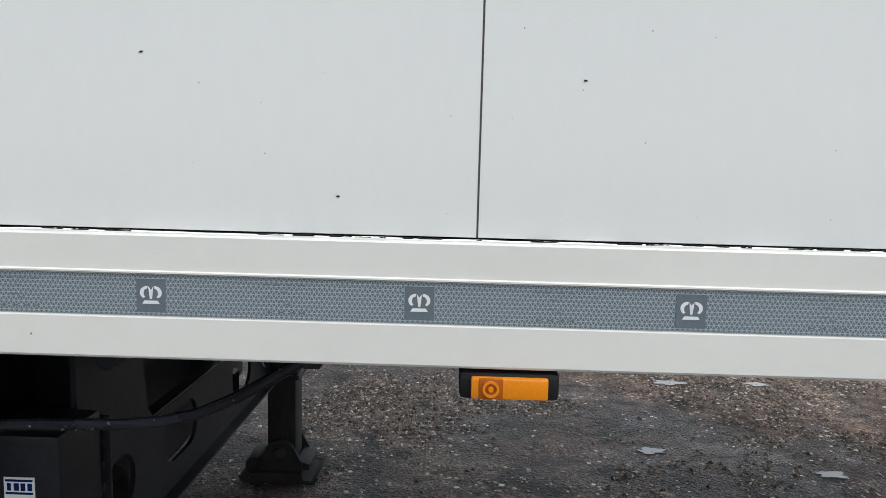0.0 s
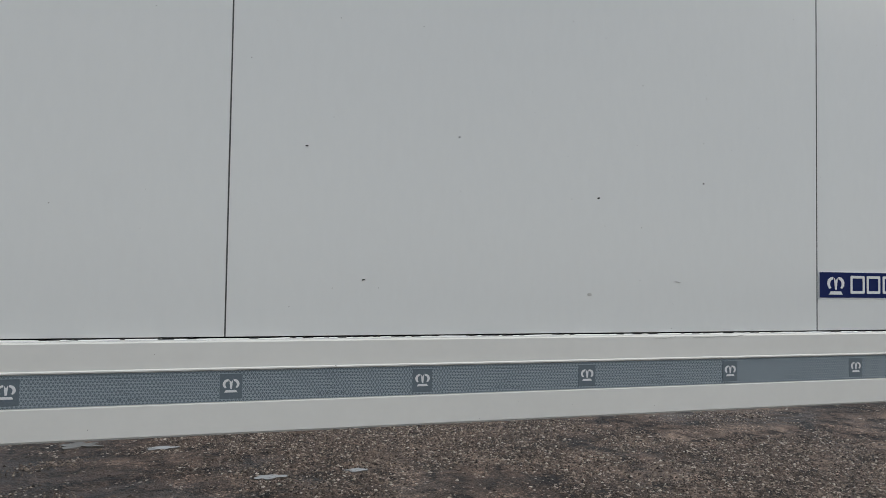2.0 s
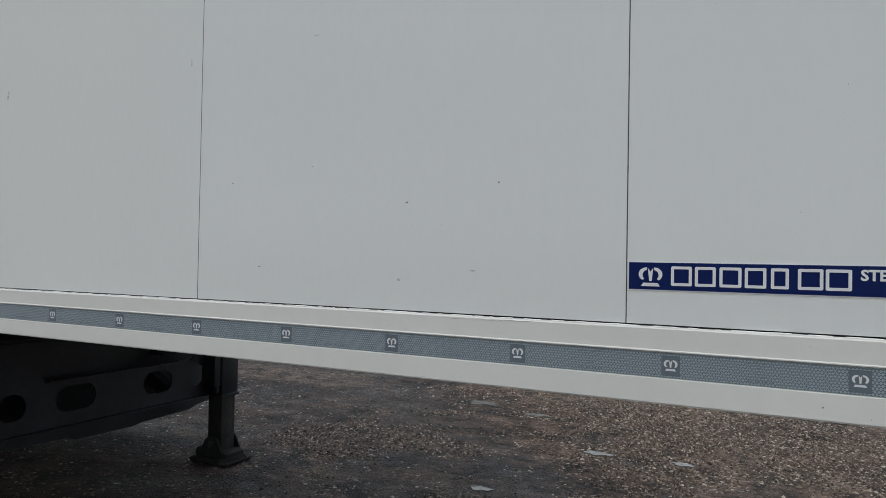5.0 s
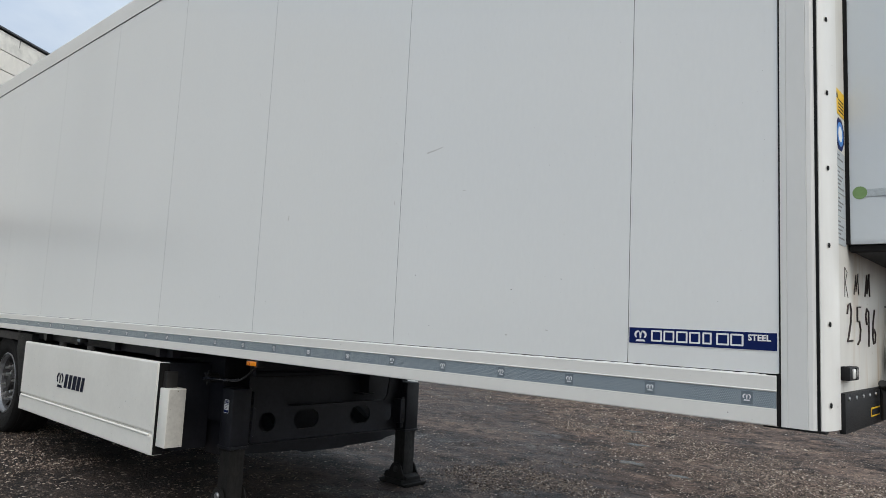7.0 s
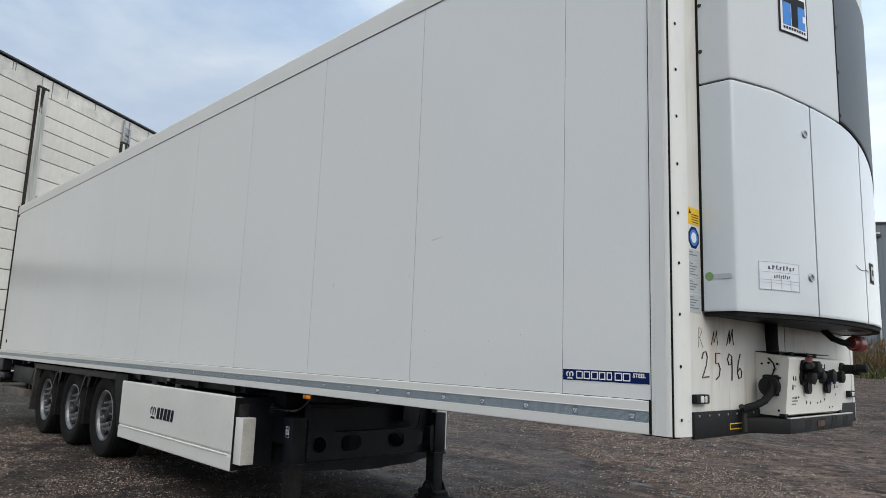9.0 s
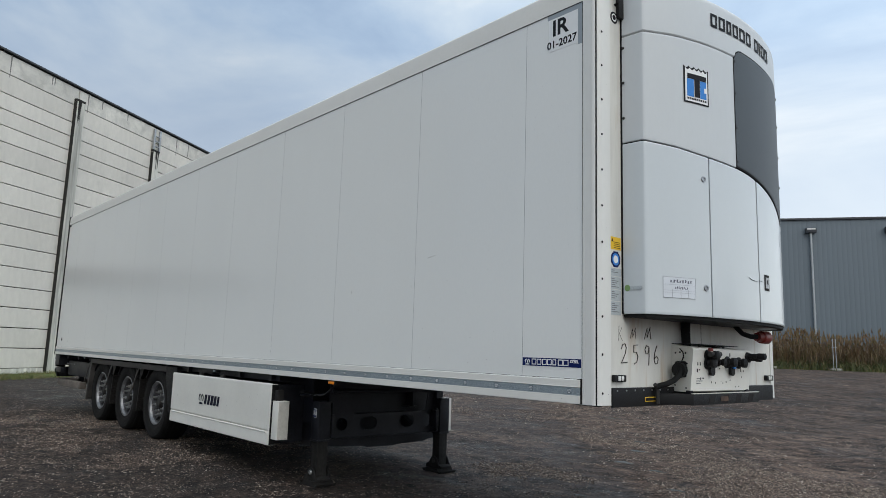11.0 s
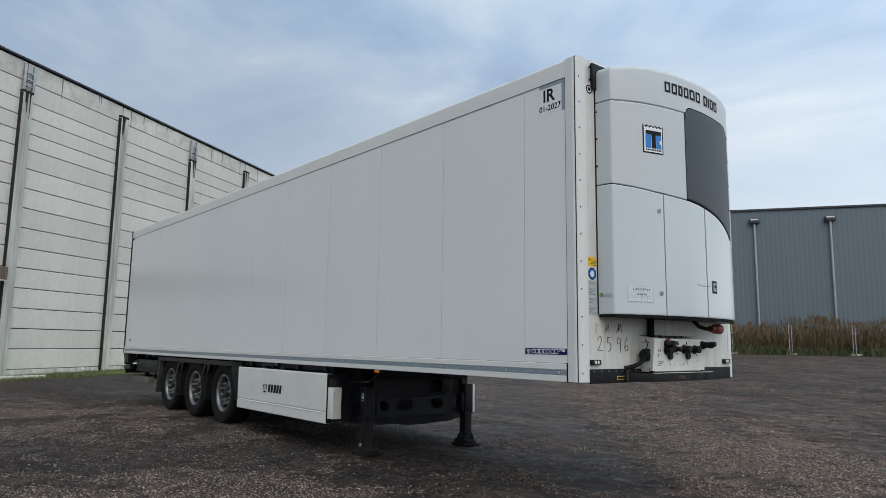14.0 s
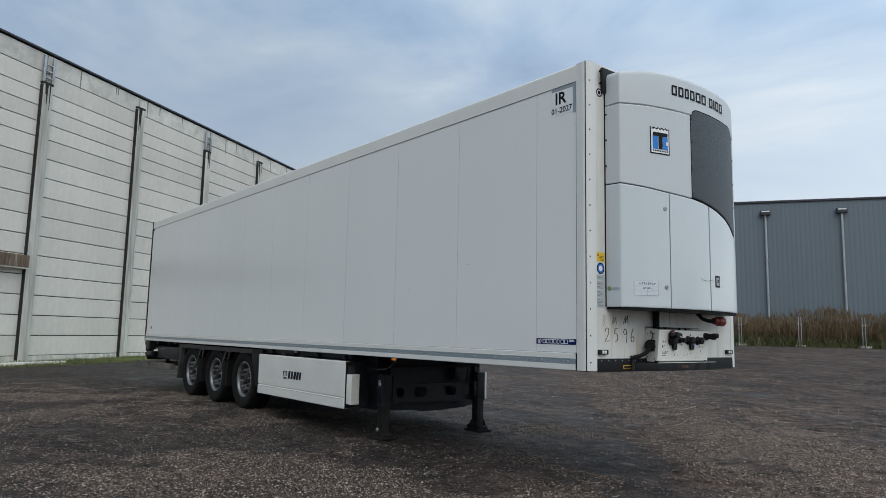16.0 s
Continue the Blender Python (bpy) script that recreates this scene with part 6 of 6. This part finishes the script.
part("base_plate", prism([shrink(p, 0.03) for p in plan_between(0, L)], "z", LOWZ - 0.018, LOWZ + 0.01), BLACK, unit)
part("side_seal", box((0.022, 0.241, LOWZ), (0.034, 0.252, TOPZ - 0.06)), SEAL, unit, "black seal against the wall")
for zz in (2.95, 3.20, 3.45):
    part("hinge_screw", lathe([(0.0, 0.0), (0.010, 0.0), (0.008, -0.006), (0.0, -0.007)], (0.045, 0.243, zz), "y", 10, closed=False), HUB, unit)
# a black plate gives the hollow above the unit its darkness
part("top_tray", box((0.022, 0.192, 3.66), (0.050, 2.37, 3.905), 0.006), PLASTIC, unit, "black plate in place of the dark hollow above the unit")
part("roof_handle", tube([(0.034, 0.165, 3.86), (0.055, 0.165, 3.855), (0.055, 0.165, 3.745), (0.034, 0.165, 3.74)], 0.011, 8), SEAL, unit, "black grab handle")
part("round_badge", lathe([(0.0, 0.0), (0.042, 0.0), (0.042, 0.0015), (0.0, 0.0015)], (0.0226, 0.170, 3.655), "x", 24, closed=False), INK, unit, "round dark blue badge")
part("round_badge", lathe([(0.020, 0.0), (0.028, 0.0), (0.028, 0.0008), (0.020, 0.0008)], (0.0243, 0.170, 3.655), "x", 24), WHITE, unit)


def on_unit(bm_flat, y, z, lift=0.004):
    """Lays a flat drawing (x across, y up) on the unit's curved front."""
    for v in bm_flat.verts:
        yy = y + v.co.x
        p = plan_between(index_at(yy), index_at(yy) + 0.001)[0]
        v.co = Vector((p[0] + lift + v.co.z, yy, z + v.co.y))
    return bm_flat


def sheet(w, h, n=8, depth=0.001):
    bm = bmesh.new()
    for k in range(n):
        box((-w / 2 + w * k / n, -h / 2, 0), (-w / 2 + w * (k + 1) / n, h / 2, depth), bm=bm)
    bmesh.ops.remove_doubles(bm, verts=bm.verts, dist=1e-5)
    return bm


def scalloped(w, h, n=5, dip=0.014):
    """A plate outline with a wavy top edge, as upright strips that can follow a curve."""
    bm = bmesh.new()
    m = n * 6
    for k in range(m):
        x0, x1 = -w / 2 + w * k / m, -w / 2 + w * (k + 1) / m
        t0, t1 = (h / 2 - dip * abs(math.sin(math.pi * n * q / m)) for q in (k, k + 1))
        prism([(x0, -h / 2), (x1, -h / 2), (x1, t1), (x0, t0)], "z", 0, 0.001, bm)
    bmesh.ops.remove_doubles(bm, verts=bm.verts, dist=1e-5)
    return bm


lg = part("logo", on_unit(scalloped(0.222, 0.262), 0.645, 3.210, 0.003), INK, unit, "black, white and blue logo plate with a wavy top")
part("logo_field", on_unit(scalloped(0.198, 0.238), 0.645, 3.208, 0.0045), WHITE, lg)
for sy in (-1, 1):
    part("logo_mark", on_unit(moved(sheet(0.058, 0.125, 3), Matrix.Identity(4)), 0.645 + sy * 0.057, 3.186, 0.006), BLUE, lg)
    part("logo_mark", on_unit(sheet(0.020, 0.034, 2), 0.645 + sy * (0.038 if sy < 0 else 0.076), 3.186, 0.0068), WHITE if sy > 0 else BLUE, lg)
part("logo_mark", on_unit(sheet(0.168, 0.036), 0.645, 3.268, 0.0075), INK, lg)
part("logo_mark", on_unit(sheet(0.046, 0.150), 0.645, 3.200, 0.0075), INK, lg)
for k in range(9):
    part("logo_mark", on_unit(sheet(0.013, 0.014, 1), 0.645 + (k - 4) * 0.0195, 3.109, 0.006), INK, lg)
# brand name across the hood: plain blocks, one for each letter
yy = 0.800
for k, w in enumerate((0.070, 0.072, 0.060, 0.070, 0.082, 0.076, 0.0, 0.070, 0.026, 0.072, 0.074)):
    if w:
        bmf = ring_glyph(w, 0.100, min(0.019, w / 2.2), 0.001) if w > 0.03 else box((0, 0, 0), (w, 0.100, 0.001))
        part("name_block", on_unit(bmf, yy, 3.688, 0.003), INK, unit)
    yy += w + 0.020 if w else 0.050
PAPER = material("paper_label", (0.66, 0.69, 0.73), 0.4, grain=0.01)
PENCIL = material("pen_strokes", (0.10, 0.10, 0.14), 0.7)
FAINT = material("faint_rule", (0.42, 0.43, 0.48), 0.7)
pp = part("paper_label", on_unit(sheet(0.235, 0.135), 0.480, 1.812, 0.002), PAPER, unit, "white paper label with written lines")
for w, dz, hh in ((0.165, 0.038, 0.020), (0.10, -0.004, 0.017)):
    for k in range(8):
        part("writing_bar", on_unit(moved(sheet(w / 22, hh * (0.75 + 0.05 * (k * 5 % 7)), 1), Matrix.Rotation(-0.12, 4, "Z")), 0.485 + (k - 3.5) * w / 8, 1.812 + dz + 0.002 * (k % 3), 0.0035), PENCIL, pp)
        part("writing_bar", on_unit(sheet(w / 14, 0.0032, 1), 0.485 + (k - 3.5) * w / 8 + w / 40, 1.812 + dz + hh * (0.3 if k % 2 else -0.25), 0.0035), PENCIL, pp)
for dz in (0.066, 0.018, -0.02, -0.034, -0.066):
    part("rule", on_unit(sheet(0.232, 0.0014), 0.480, 1.812 + dz, 0.0034), FAINT, pp)
for dy in (-0.116, -0.058, 0.0, 0.058, 0.116):
    part("rule", on_unit(sheet(0.0016, 0.055 if abs(dy) < 0.1 else 0.133, 1), 0.480 + dy, 1.772 if abs(dy) < 0.1 else 1.812, 0.0034), FAINT, pp)
for zz in (1.825, 2.560):
    part("lock", on_unit(lathe([(0.0, 0.0), (0.021, 0.0), (0.019, 0.006), (0.012, 0.006), (0.011, 0.001), (0.0, 0.001)], (0, 0, 0), "z", 18, closed=False), 0.688, zz, 0.002), STEEL, unit, "round metal door lock")
part("green_badge", moved(prism(rounded(-0.055, -0.012, 0.055, 0.012, 0.008, 3), "z", 0, 0.001), Matrix.Translation((0.115, 0.2485, 1.80)) @ ON_SIDE), PALEBLUE, unit)
part("green_badge", moved(lathe([(0.0, 0.0), (0.021, 0.0), (0.021, 0.0012), (0.0, 0.0012)], (0, 0, 0), "z", 18, closed=False), Matrix.Translation((0.062, 0.2470, 1.802)) @ ON_SIDE), GREEN, unit, "round green badge")
lt_ = part("latch", on_unit(sheet(0.095, 0.115, 3), 1.475, 1.925, 0.002), DUST, unit, "square grey latch")
part("latch_pad", on_unit(sheet(0.062, 0.078, 2), 1.475, 1.925, 0.004), STEEL, lt_)
part("latch_slot", on_unit(sheet(0.022, 0.030, 1), 1.480, 1.930, 0.006), INK, lt_)
part("scratch", on_unit(moved(tube([(-0.17, 0.012, 0), (-0.13, 0.0, 0), (-0.07, -0.006, 0), (0.0, 0.004, 0), (0.05, 0.0, 0)], 0.0016, 5), Matrix.Identity(4)), 1.34, 1.925, 0.0025), INK, unit)


# ---- shallow puddles on the yard ----
WATER = bpy.data.materials.new("puddle_water")
WATER.use_nodes = True
_nt = WATER.node_tree
_b = _nt.nodes["Principled BSDF"]
_b.inputs["Base Color"].default_value = (0.15, 0.14, 0.129, 1)
_b.inputs["Roughness"].default_value = 0.08
_b.inputs["IOR"].default_value = 1.33
_n = node(_nt, "ShaderNodeTexNoise", Scale=9.0, Detail=3.0)
_bp = node(_nt, "ShaderNodeBump", Strength=0.05, Distance=0.01)
_nt.links.new(_n.outputs["Fac"], _bp.inputs["Height"])
_nt.links.new(_bp.outputs[0], _b.inputs["Normal"])


def puddle(x, y, rx, ry, seed):
    bm = bmesh.new()
    n = 64
    ring = []
    for k in range(n):
        a = 2 * math.pi * k / n
        c, d = math.cos(a), math.sin(a)
        r = 0.60 + 0.48 * noise.noise((c * 1.3 + seed * 5.1, d * 1.3, seed)) + 0.20 * noise.noise((c * 3 + seed, d * 3, 2.0)) + 0.07 * noise.noise((c * 11 + seed, d * 11, 5.0))
        ring.append((x + rx * r * c, y + ry * r * d))
    z = max(ground_z(x + u * rx, y + v * ry) for u, v in ((0, 0), (0.7, 0), (-0.7, 0), (0, 0.7), (0, -0.7))) + 0.006
    prism(ring, "z", z - 0.012, z, bm)
    ob = new("puddle", finish(bm, "puddle", WATER))
    return tagged(ob, "shallow puddle of milky rainwater on the muddy yard", "puddle", "puddles on the yard")


for k, (x, y, rx, ry) in enumerate(PUDDLES):
    puddle(x, y, rx, ry, k + 1)


# ---- plants ----
def plant_material(name, stops, rough=0.75):
    m = bpy.data.materials.new(name)
    m.use_nodes = True
    nt = m.node_tree
    b = nt.nodes["Principled BSDF"]
    ge = nt.nodes.new("ShaderNodeNewGeometry")
    r = ramp(nt, stops, ge.outputs["Random Per Island"])
    n1 = node(nt, "ShaderNodeTexNoise", Scale=3.0, Detail=3.0)
    r2 = ramp(nt, [(0.3, (0.7, 0.7, 0.7)), (0.7, (1.2, 1.2, 1.2))], n1.outputs["Fac"])
    mm = node(nt, "ShaderNodeMix", data_type="RGBA", blend_type="MULTIPLY")
    mm.inputs["Factor"].default_value = 1.0
    nt.links.new(r.outputs[0], mm.inputs["A"])
    nt.links.new(r2.outputs[0], mm.inputs["B"])
    nt.links.new(mm.outputs["Result"], b.inputs["Base Color"])
    b.inputs["Roughness"].default_value = rough
    return m


REED = plant_material("dry_reed", [(0.0, (0.13, 0.078, 0.042)), (0.35, (0.27, 0.165, 0.088)), (0.6, (0.19, 0.14, 0.055)), (0.8, (0.36, 0.24, 0.135)), (1.0, (0.12, 0.125, 0.04))])
GRASS = plant_material("rough_grass", [(0.0, (0.040, 0.058, 0.016)), (0.45, (0.080, 0.105, 0.026)), (0.75, (0.15, 0.145, 0.045)), (1.0, (0.22, 0.165, 0.085))])
FDIR, FORG = Vector((0.905, 0.425, 0)), Vector((-16.9, 43.0, 0))
FBACK = Vector((-0.425, 0.905, 0))


def blade(vs, fs, base, lean, h, w, turn, bend=0.35):
    """A bent blade of three segments."""
    u = Vector((math.cos(turn), math.sin(turn), 0))
    k = len(vs)
    for t, ww in ((0.0, 1.0), (0.45, 0.8), (0.8, 0.45)):
        c = Vector(base) + Vector((lean[0] * t * t * h * bend, lean[1] * t * t * h * bend, h * t))
        vs += [tuple(c - u * w * ww), tuple(c + u * w * ww)]
    c = Vector(base) + Vector((lean[0] * h * bend, lean[1] * h * bend, h * (1 - 0.15 * bend)))
    vs.append(tuple(c))
    fs += [(k, k + 1, k + 3, k + 2), (k + 2, k + 3, k + 5, k + 4), (k + 4, k + 5, k + 6)]


def stuff_mesh(name, vs, fs, mat, label, category):
    me = bpy.data.meshes.new(name)
    me.from_pydata(vs, [], fs)
    me.materials.append(mat)
    return tagged(new(name, me), label, category, kind="stuff")


def make_reeds():
    rng = random.Random(21)
    vs, fs = [], []
    for _ in range(6200):
        s, d = rng.uniform(-26, 30), 0.7 + 3.8 * rng.random() ** 1.3
        p = FORG + FDIR * s + FBACK * d
        h = rng.uniform(1.7, 2.85) * (0.85 + 0.3 * noise.noise((s * 0.25, d * 0.4, 4.0)))
        z = ground_z(p.x, p.y) - 0.05
        la = (rng.uniform(-0.5, 0.5), rng.uniform(-0.5, 0.5))
        blade(vs, fs, (p.x, p.y, z), la, h, 0.012, rng.uniform(0, 3.14), 0.25)
        for _k in range(3):
            a = rng.uniform(0, 6.28)
            blade(vs, fs, (p.x, p.y, z + h * rng.uniform(0.2, 0.6)), (math.cos(a), math.sin(a)), rng.uniform(0.5, 0.9), 0.022, a + 1.57, 0.8)
        # feathery head
        top = Vector((p.x + la[0] * h * 0.25, p.y + la[1] * h * 0.25, z + h * 0.95))
        for q in (0, 1.57):
            k = len(vs)
            u = Vector((math.cos(q), math.sin(q), 0)) * 0.045
            vs += [tuple(top - Vector((0, 0, 0.10))), tuple(top + u), tuple(top + Vector((la[0] * 0.1, la[1] * 0.1, 0.28))), tuple(top - u)]
            fs.append((k, k + 1, k + 2, k + 3))
    stuff_mesh("reed_bed", vs, fs, REED, "tall dry brown reeds behind the wire fence", "reeds")


def make_grass(name, label, count, place, hmin, hmax, seed):
    rng = random.Random(seed)
    vs, fs = [], []
    for _ in range(count):
        x, y, sc = place(rng)
        a = rng.uniform(0, 6.28)
        blade(vs, fs, (x, y, ground_z(x, y) - 0.02), (math.cos(a), math.sin(a)), rng.uniform(hmin, hmax) * sc, 0.016 * (hmax / 0.4) ** 0.5, rng.uniform(0, 3.14), 0.7)
    stuff_mesh(name, vs, fs, GRASS, label, "grass")


def by_fence(rng):
    s, d = rng.uniform(-26, 30), rng.uniform(-0.35, 2.6)
    p = FORG + FDIR * s + FBACK * d
    return p.x, p.y, 0.7 + 0.5 * noise.noise((s * 0.5, d, 1.0)) + 0.2 * (d > 0.4)


def by_warehouse(rng):
    s, d = rng.uniform(-16, 34), 0.35 + 2.1 * rng.random() ** 1.3
    p = WH @ Vector((s, YARD * d, 0))
    return p.x, p.y, 0.8 + 0.6 * noise.noise((s * 0.4, d, 7.0))


make_reeds()
make_grass("grass", "rough green grass along the wire fence", 15000, by_fence, 0.3, 1.15, 31)
make_grass("grass", "short mossy grass along the warehouse wall", 22000, by_warehouse, 0.06, 0.20, 32)

TURF = material("mossy_turf", (0.12, 0.155, 0.035), 0.95, grain=0.3, grain_scale=20, blotch=0.45, blotch_scale=1.5, bump=0.5, bump_scale=40)


def strip(name, mat, label, to_world, s0, s1, d0, d1, step, lift, ragged):
    vs, fs = [], []
    n = int((s1 - s0) / step)
    for i in range(n + 1):
        s = s0 + (s1 - s0) * i / n
        for k, d in enumerate((d0, (d0 + d1) / 2, d1 + ragged * noise.noise((s * 0.8, 0.0, 9.0)))):
            p = to_world(s, d)
            vs.append((p.x, p.y, ground_z(p.x, p.y) + (lift if k < 2 else -0.01)))
    for i in range(n):
        for k in range(2):
            a = i * 3 + k
            fs.append((a, a + 1, a + 4, a + 3))
    me = bpy.data.meshes.new(name)
    me.from_pydata(vs, [], fs)
    me.materials.append(mat)
    return tagged(new(name, me), label, "verge", kind="structure")


strip("verge", TURF, "mossy green verge along the warehouse wall", lambda s, d: WH @ Vector((s, YARD * d, 0)), -18, 40, 0.0, 2.2, 0.4, 0.03, 0.5)
strip("verge", TURF, "grassy bank under the wire fence", lambda s, d: FORG + FDIR * s - FBACK * d, -28, 32, -4.5, 0.35, 0.4, 0.05, 0.35)

# pale kerb at a warehouse gate
kerb = bmesh.new()
box((-3 * 4.9, min(YARD * 1.25, YARD * 1.5), -0.06), (-4.9 + 0.6, max(YARD * 1.25, YARD * 1.5), 0.11), 0.015, bm=kerb)
ob = new("kerb", finish(kerb, "kerb", CONCRETE))
ob.matrix_world = WH
tagged(ob, "pale concrete kerb in front of a warehouse gate", "kerb", kind="structure")


# ---- mobile wire fence ----
GALV = material("galvanised_tube", (0.42, 0.44, 0.45), 0.5, 0.4, grain=0.08, blotch=0.2)


WIRE = material("dull_wire", (0.16, 0.16, 0.15), 0.7, 0.3, grain=0.1)


def fence_panel():
    f = thing("fence_panel", "galvanised mobile wire fence panel on a concrete foot", "fence", "wire fence panels")
    w, h = 3.62, 2.0
    for x in (0.04, w - 0.04):
        p = part("post", tube([(x, 0, 0.02), (x, 0, h)], 0.024, 8), GALV, f)
        part("clamp", box((x - 0.07, -0.04, h * 0.72), (x + 0.07, 0.04, h * 0.72 + 0.05), 0.006), STEEL, p)
    for z in (0.12, h - 0.03):
        part("rail", tube([(0.04, 0, z), (w - 0.04, 0, z)], 0.007, 6), WIRE, f)
    bm = bmesh.new()
    for k in range(1, 30):
        x = 0.04 + (w - 0.08) * k / 30
        box((x - 0.001, -0.001, 0.12), (x + 0.001, 0.001, h - 0.03), bm=bm)
    for k in range(1, 8):
        z = 0.12 + (h - 0.15) * k / 8
        box((0.04, -0.003, z - 0.001), (w - 0.04, -0.0011, z + 0.001), bm=bm)
    part("wire_mesh", bm, WIRE, f)
    part("foot", box((-0.34, -0.11, 0.0), (0.34, 0.11, 0.13), 0.02), PILLAR, f, "grey concrete foot")
    return f


proto = fence_panel()
FANG = math.atan2(FDIR.y, FDIR.x)
for k in range(-6, 7):
    p = FORG + FDIR * (3.70 * k + 0.0)
    m = Matrix.Translation((p.x, p.y, ground_z(p.x, p.y) + 0.02)) @ Matrix.Rotation(FANG + 0.01 * math.sin(k * 1.7), 4, "Z") @ Matrix.Rotation(0.012 * math.sin(k * 2.3), 4, "X")
    if k == -6:
        proto.matrix_world = m
    else:
        copy_thing(proto, m)

# ---- parked trucks across the yard ----
ORANGE = material("orange_paint", (0.62, 0.085, 0.012), 0.3, coat=0.3)
TRUCKWHITE = material("truck_white", (0.74, 0.74, 0.73), 0.28, coat=0.4)
GLASS = material("dark_cab_glass", (0.010, 0.012, 0.014), 0.06, grain=0.02, coat=0.6)


def truck():
    t = thing("truck", "white and orange truck with a barred grille", "truck", "parked trucks")
    prof = [(0.0, 0.45), (0.0, 1.55), (0.05, 2.0), (0.32, 2.85), (0.42, 3.02), (2.1, 3.02), (2.1, 0.55), (0.3, 0.45)]
    cab = part("cab", prism([(d, z) for d, z in prof], "x", 0.0, 2.5, bevel=0.03), TRUCKWHITE, t)
    part("windscreen", prism([(0.035, 2.05), (0.300, 2.80), (0.33, 2.79), (0.065, 2.04)], "x", 0.14, 2.36), GLASS, cab)
    part("visor", prism([(0.10, 2.88), (-0.10, 2.80), (-0.10, 2.85), (0.16, 2.98)], "x", 0.10, 2.40), GLASS, cab, "dark sun visor")
    part("roof_deflector", prism([(0.45, 3.0), (0.75, 3.55), (1.25, 4.20), (1.9, 4.28), (2.0, 3.0)], "x", 0.12, 2.38, bevel=0.04), TRUCKWHITE, t)
    gb = part("grille", box((0.30, -0.012, 0.74), (2.20, 0.02, 1.72)), INK, cab)
    for k in range(7):
        part("slat", box((0.10, -0.05, 0.80 + 0.135 * k), (2.40, -0.012, 0.870 + 0.135 * k), 0.012), TRUCKWHITE if k else ORANGE, gb)
    for k in range(6):
        part("name_block", box((0.88 + 0.125 * k, -0.02, 1.80), (0.97 + 0.125 * k, -0.002, 1.89)), INK, cab)
    bp_ = part("bumper", box((-0.02, -0.14, 0.32), (2.52, 0.10, 0.74), 0.05), ORANGE, t)
    for x in (0.12, 1.98):
        part("headlight", box((x, -0.165, 0.50), (x + 0.40, -0.12, 0.72), 0.02), CLEAR, bp_)
    for x in (-0.28, 2.54):
        part("mirror", box((x, 0.0, 1.95), (x + 0.24, 0.14, 2.65), 0.04), PLASTIC, cab)
    for x in (0.0, 2.2):
        part("tyre", lathe([(0.28, 0.0), (0.45, 0.0), (0.5, 0.04), (0.5, 0.26), (0.45, 0.30), (0.28, 0.30)], (x, 1.15, 0.5), "x", 30), RUBBER, t)
    part("chassis", box((0.7, 1.6, 0.6), (1.8, 7.0, 0.95), 0.02), BLACK, t)
    part("cargo_box", box((0.0, 2.4, 1.1), (2.5, 10.5, 3.9), 0.03), TRUCKWHITE, t)
    for y in (5.0, 6.3):
        for x in (0.05, 1.85):
            part("tyre", lathe([(0.28, 0.0), (0.45, 0.0), (0.5, 0.04), (0.5, 0.56), (0.45, 0.60), (0.28, 0.60)], (x, y, 0.5), "x", 30), RUBBER, t)
    return t


tr = truck()
TANG = math.atan2(-0.645, 0.764)
for k in range(2):
    x, y = 9.95 + 0.764 * 3.35 * k, 13.35 - 0.645 * 3.35 * k
    m = Matrix.Translation((x, y, ground_z(x, y) - 0.30)) @ Matrix.Rotation(TANG, 4, "Z")
    if k == 0:
        tr.matrix_world = m
    else:
        copy_thing(tr, m)
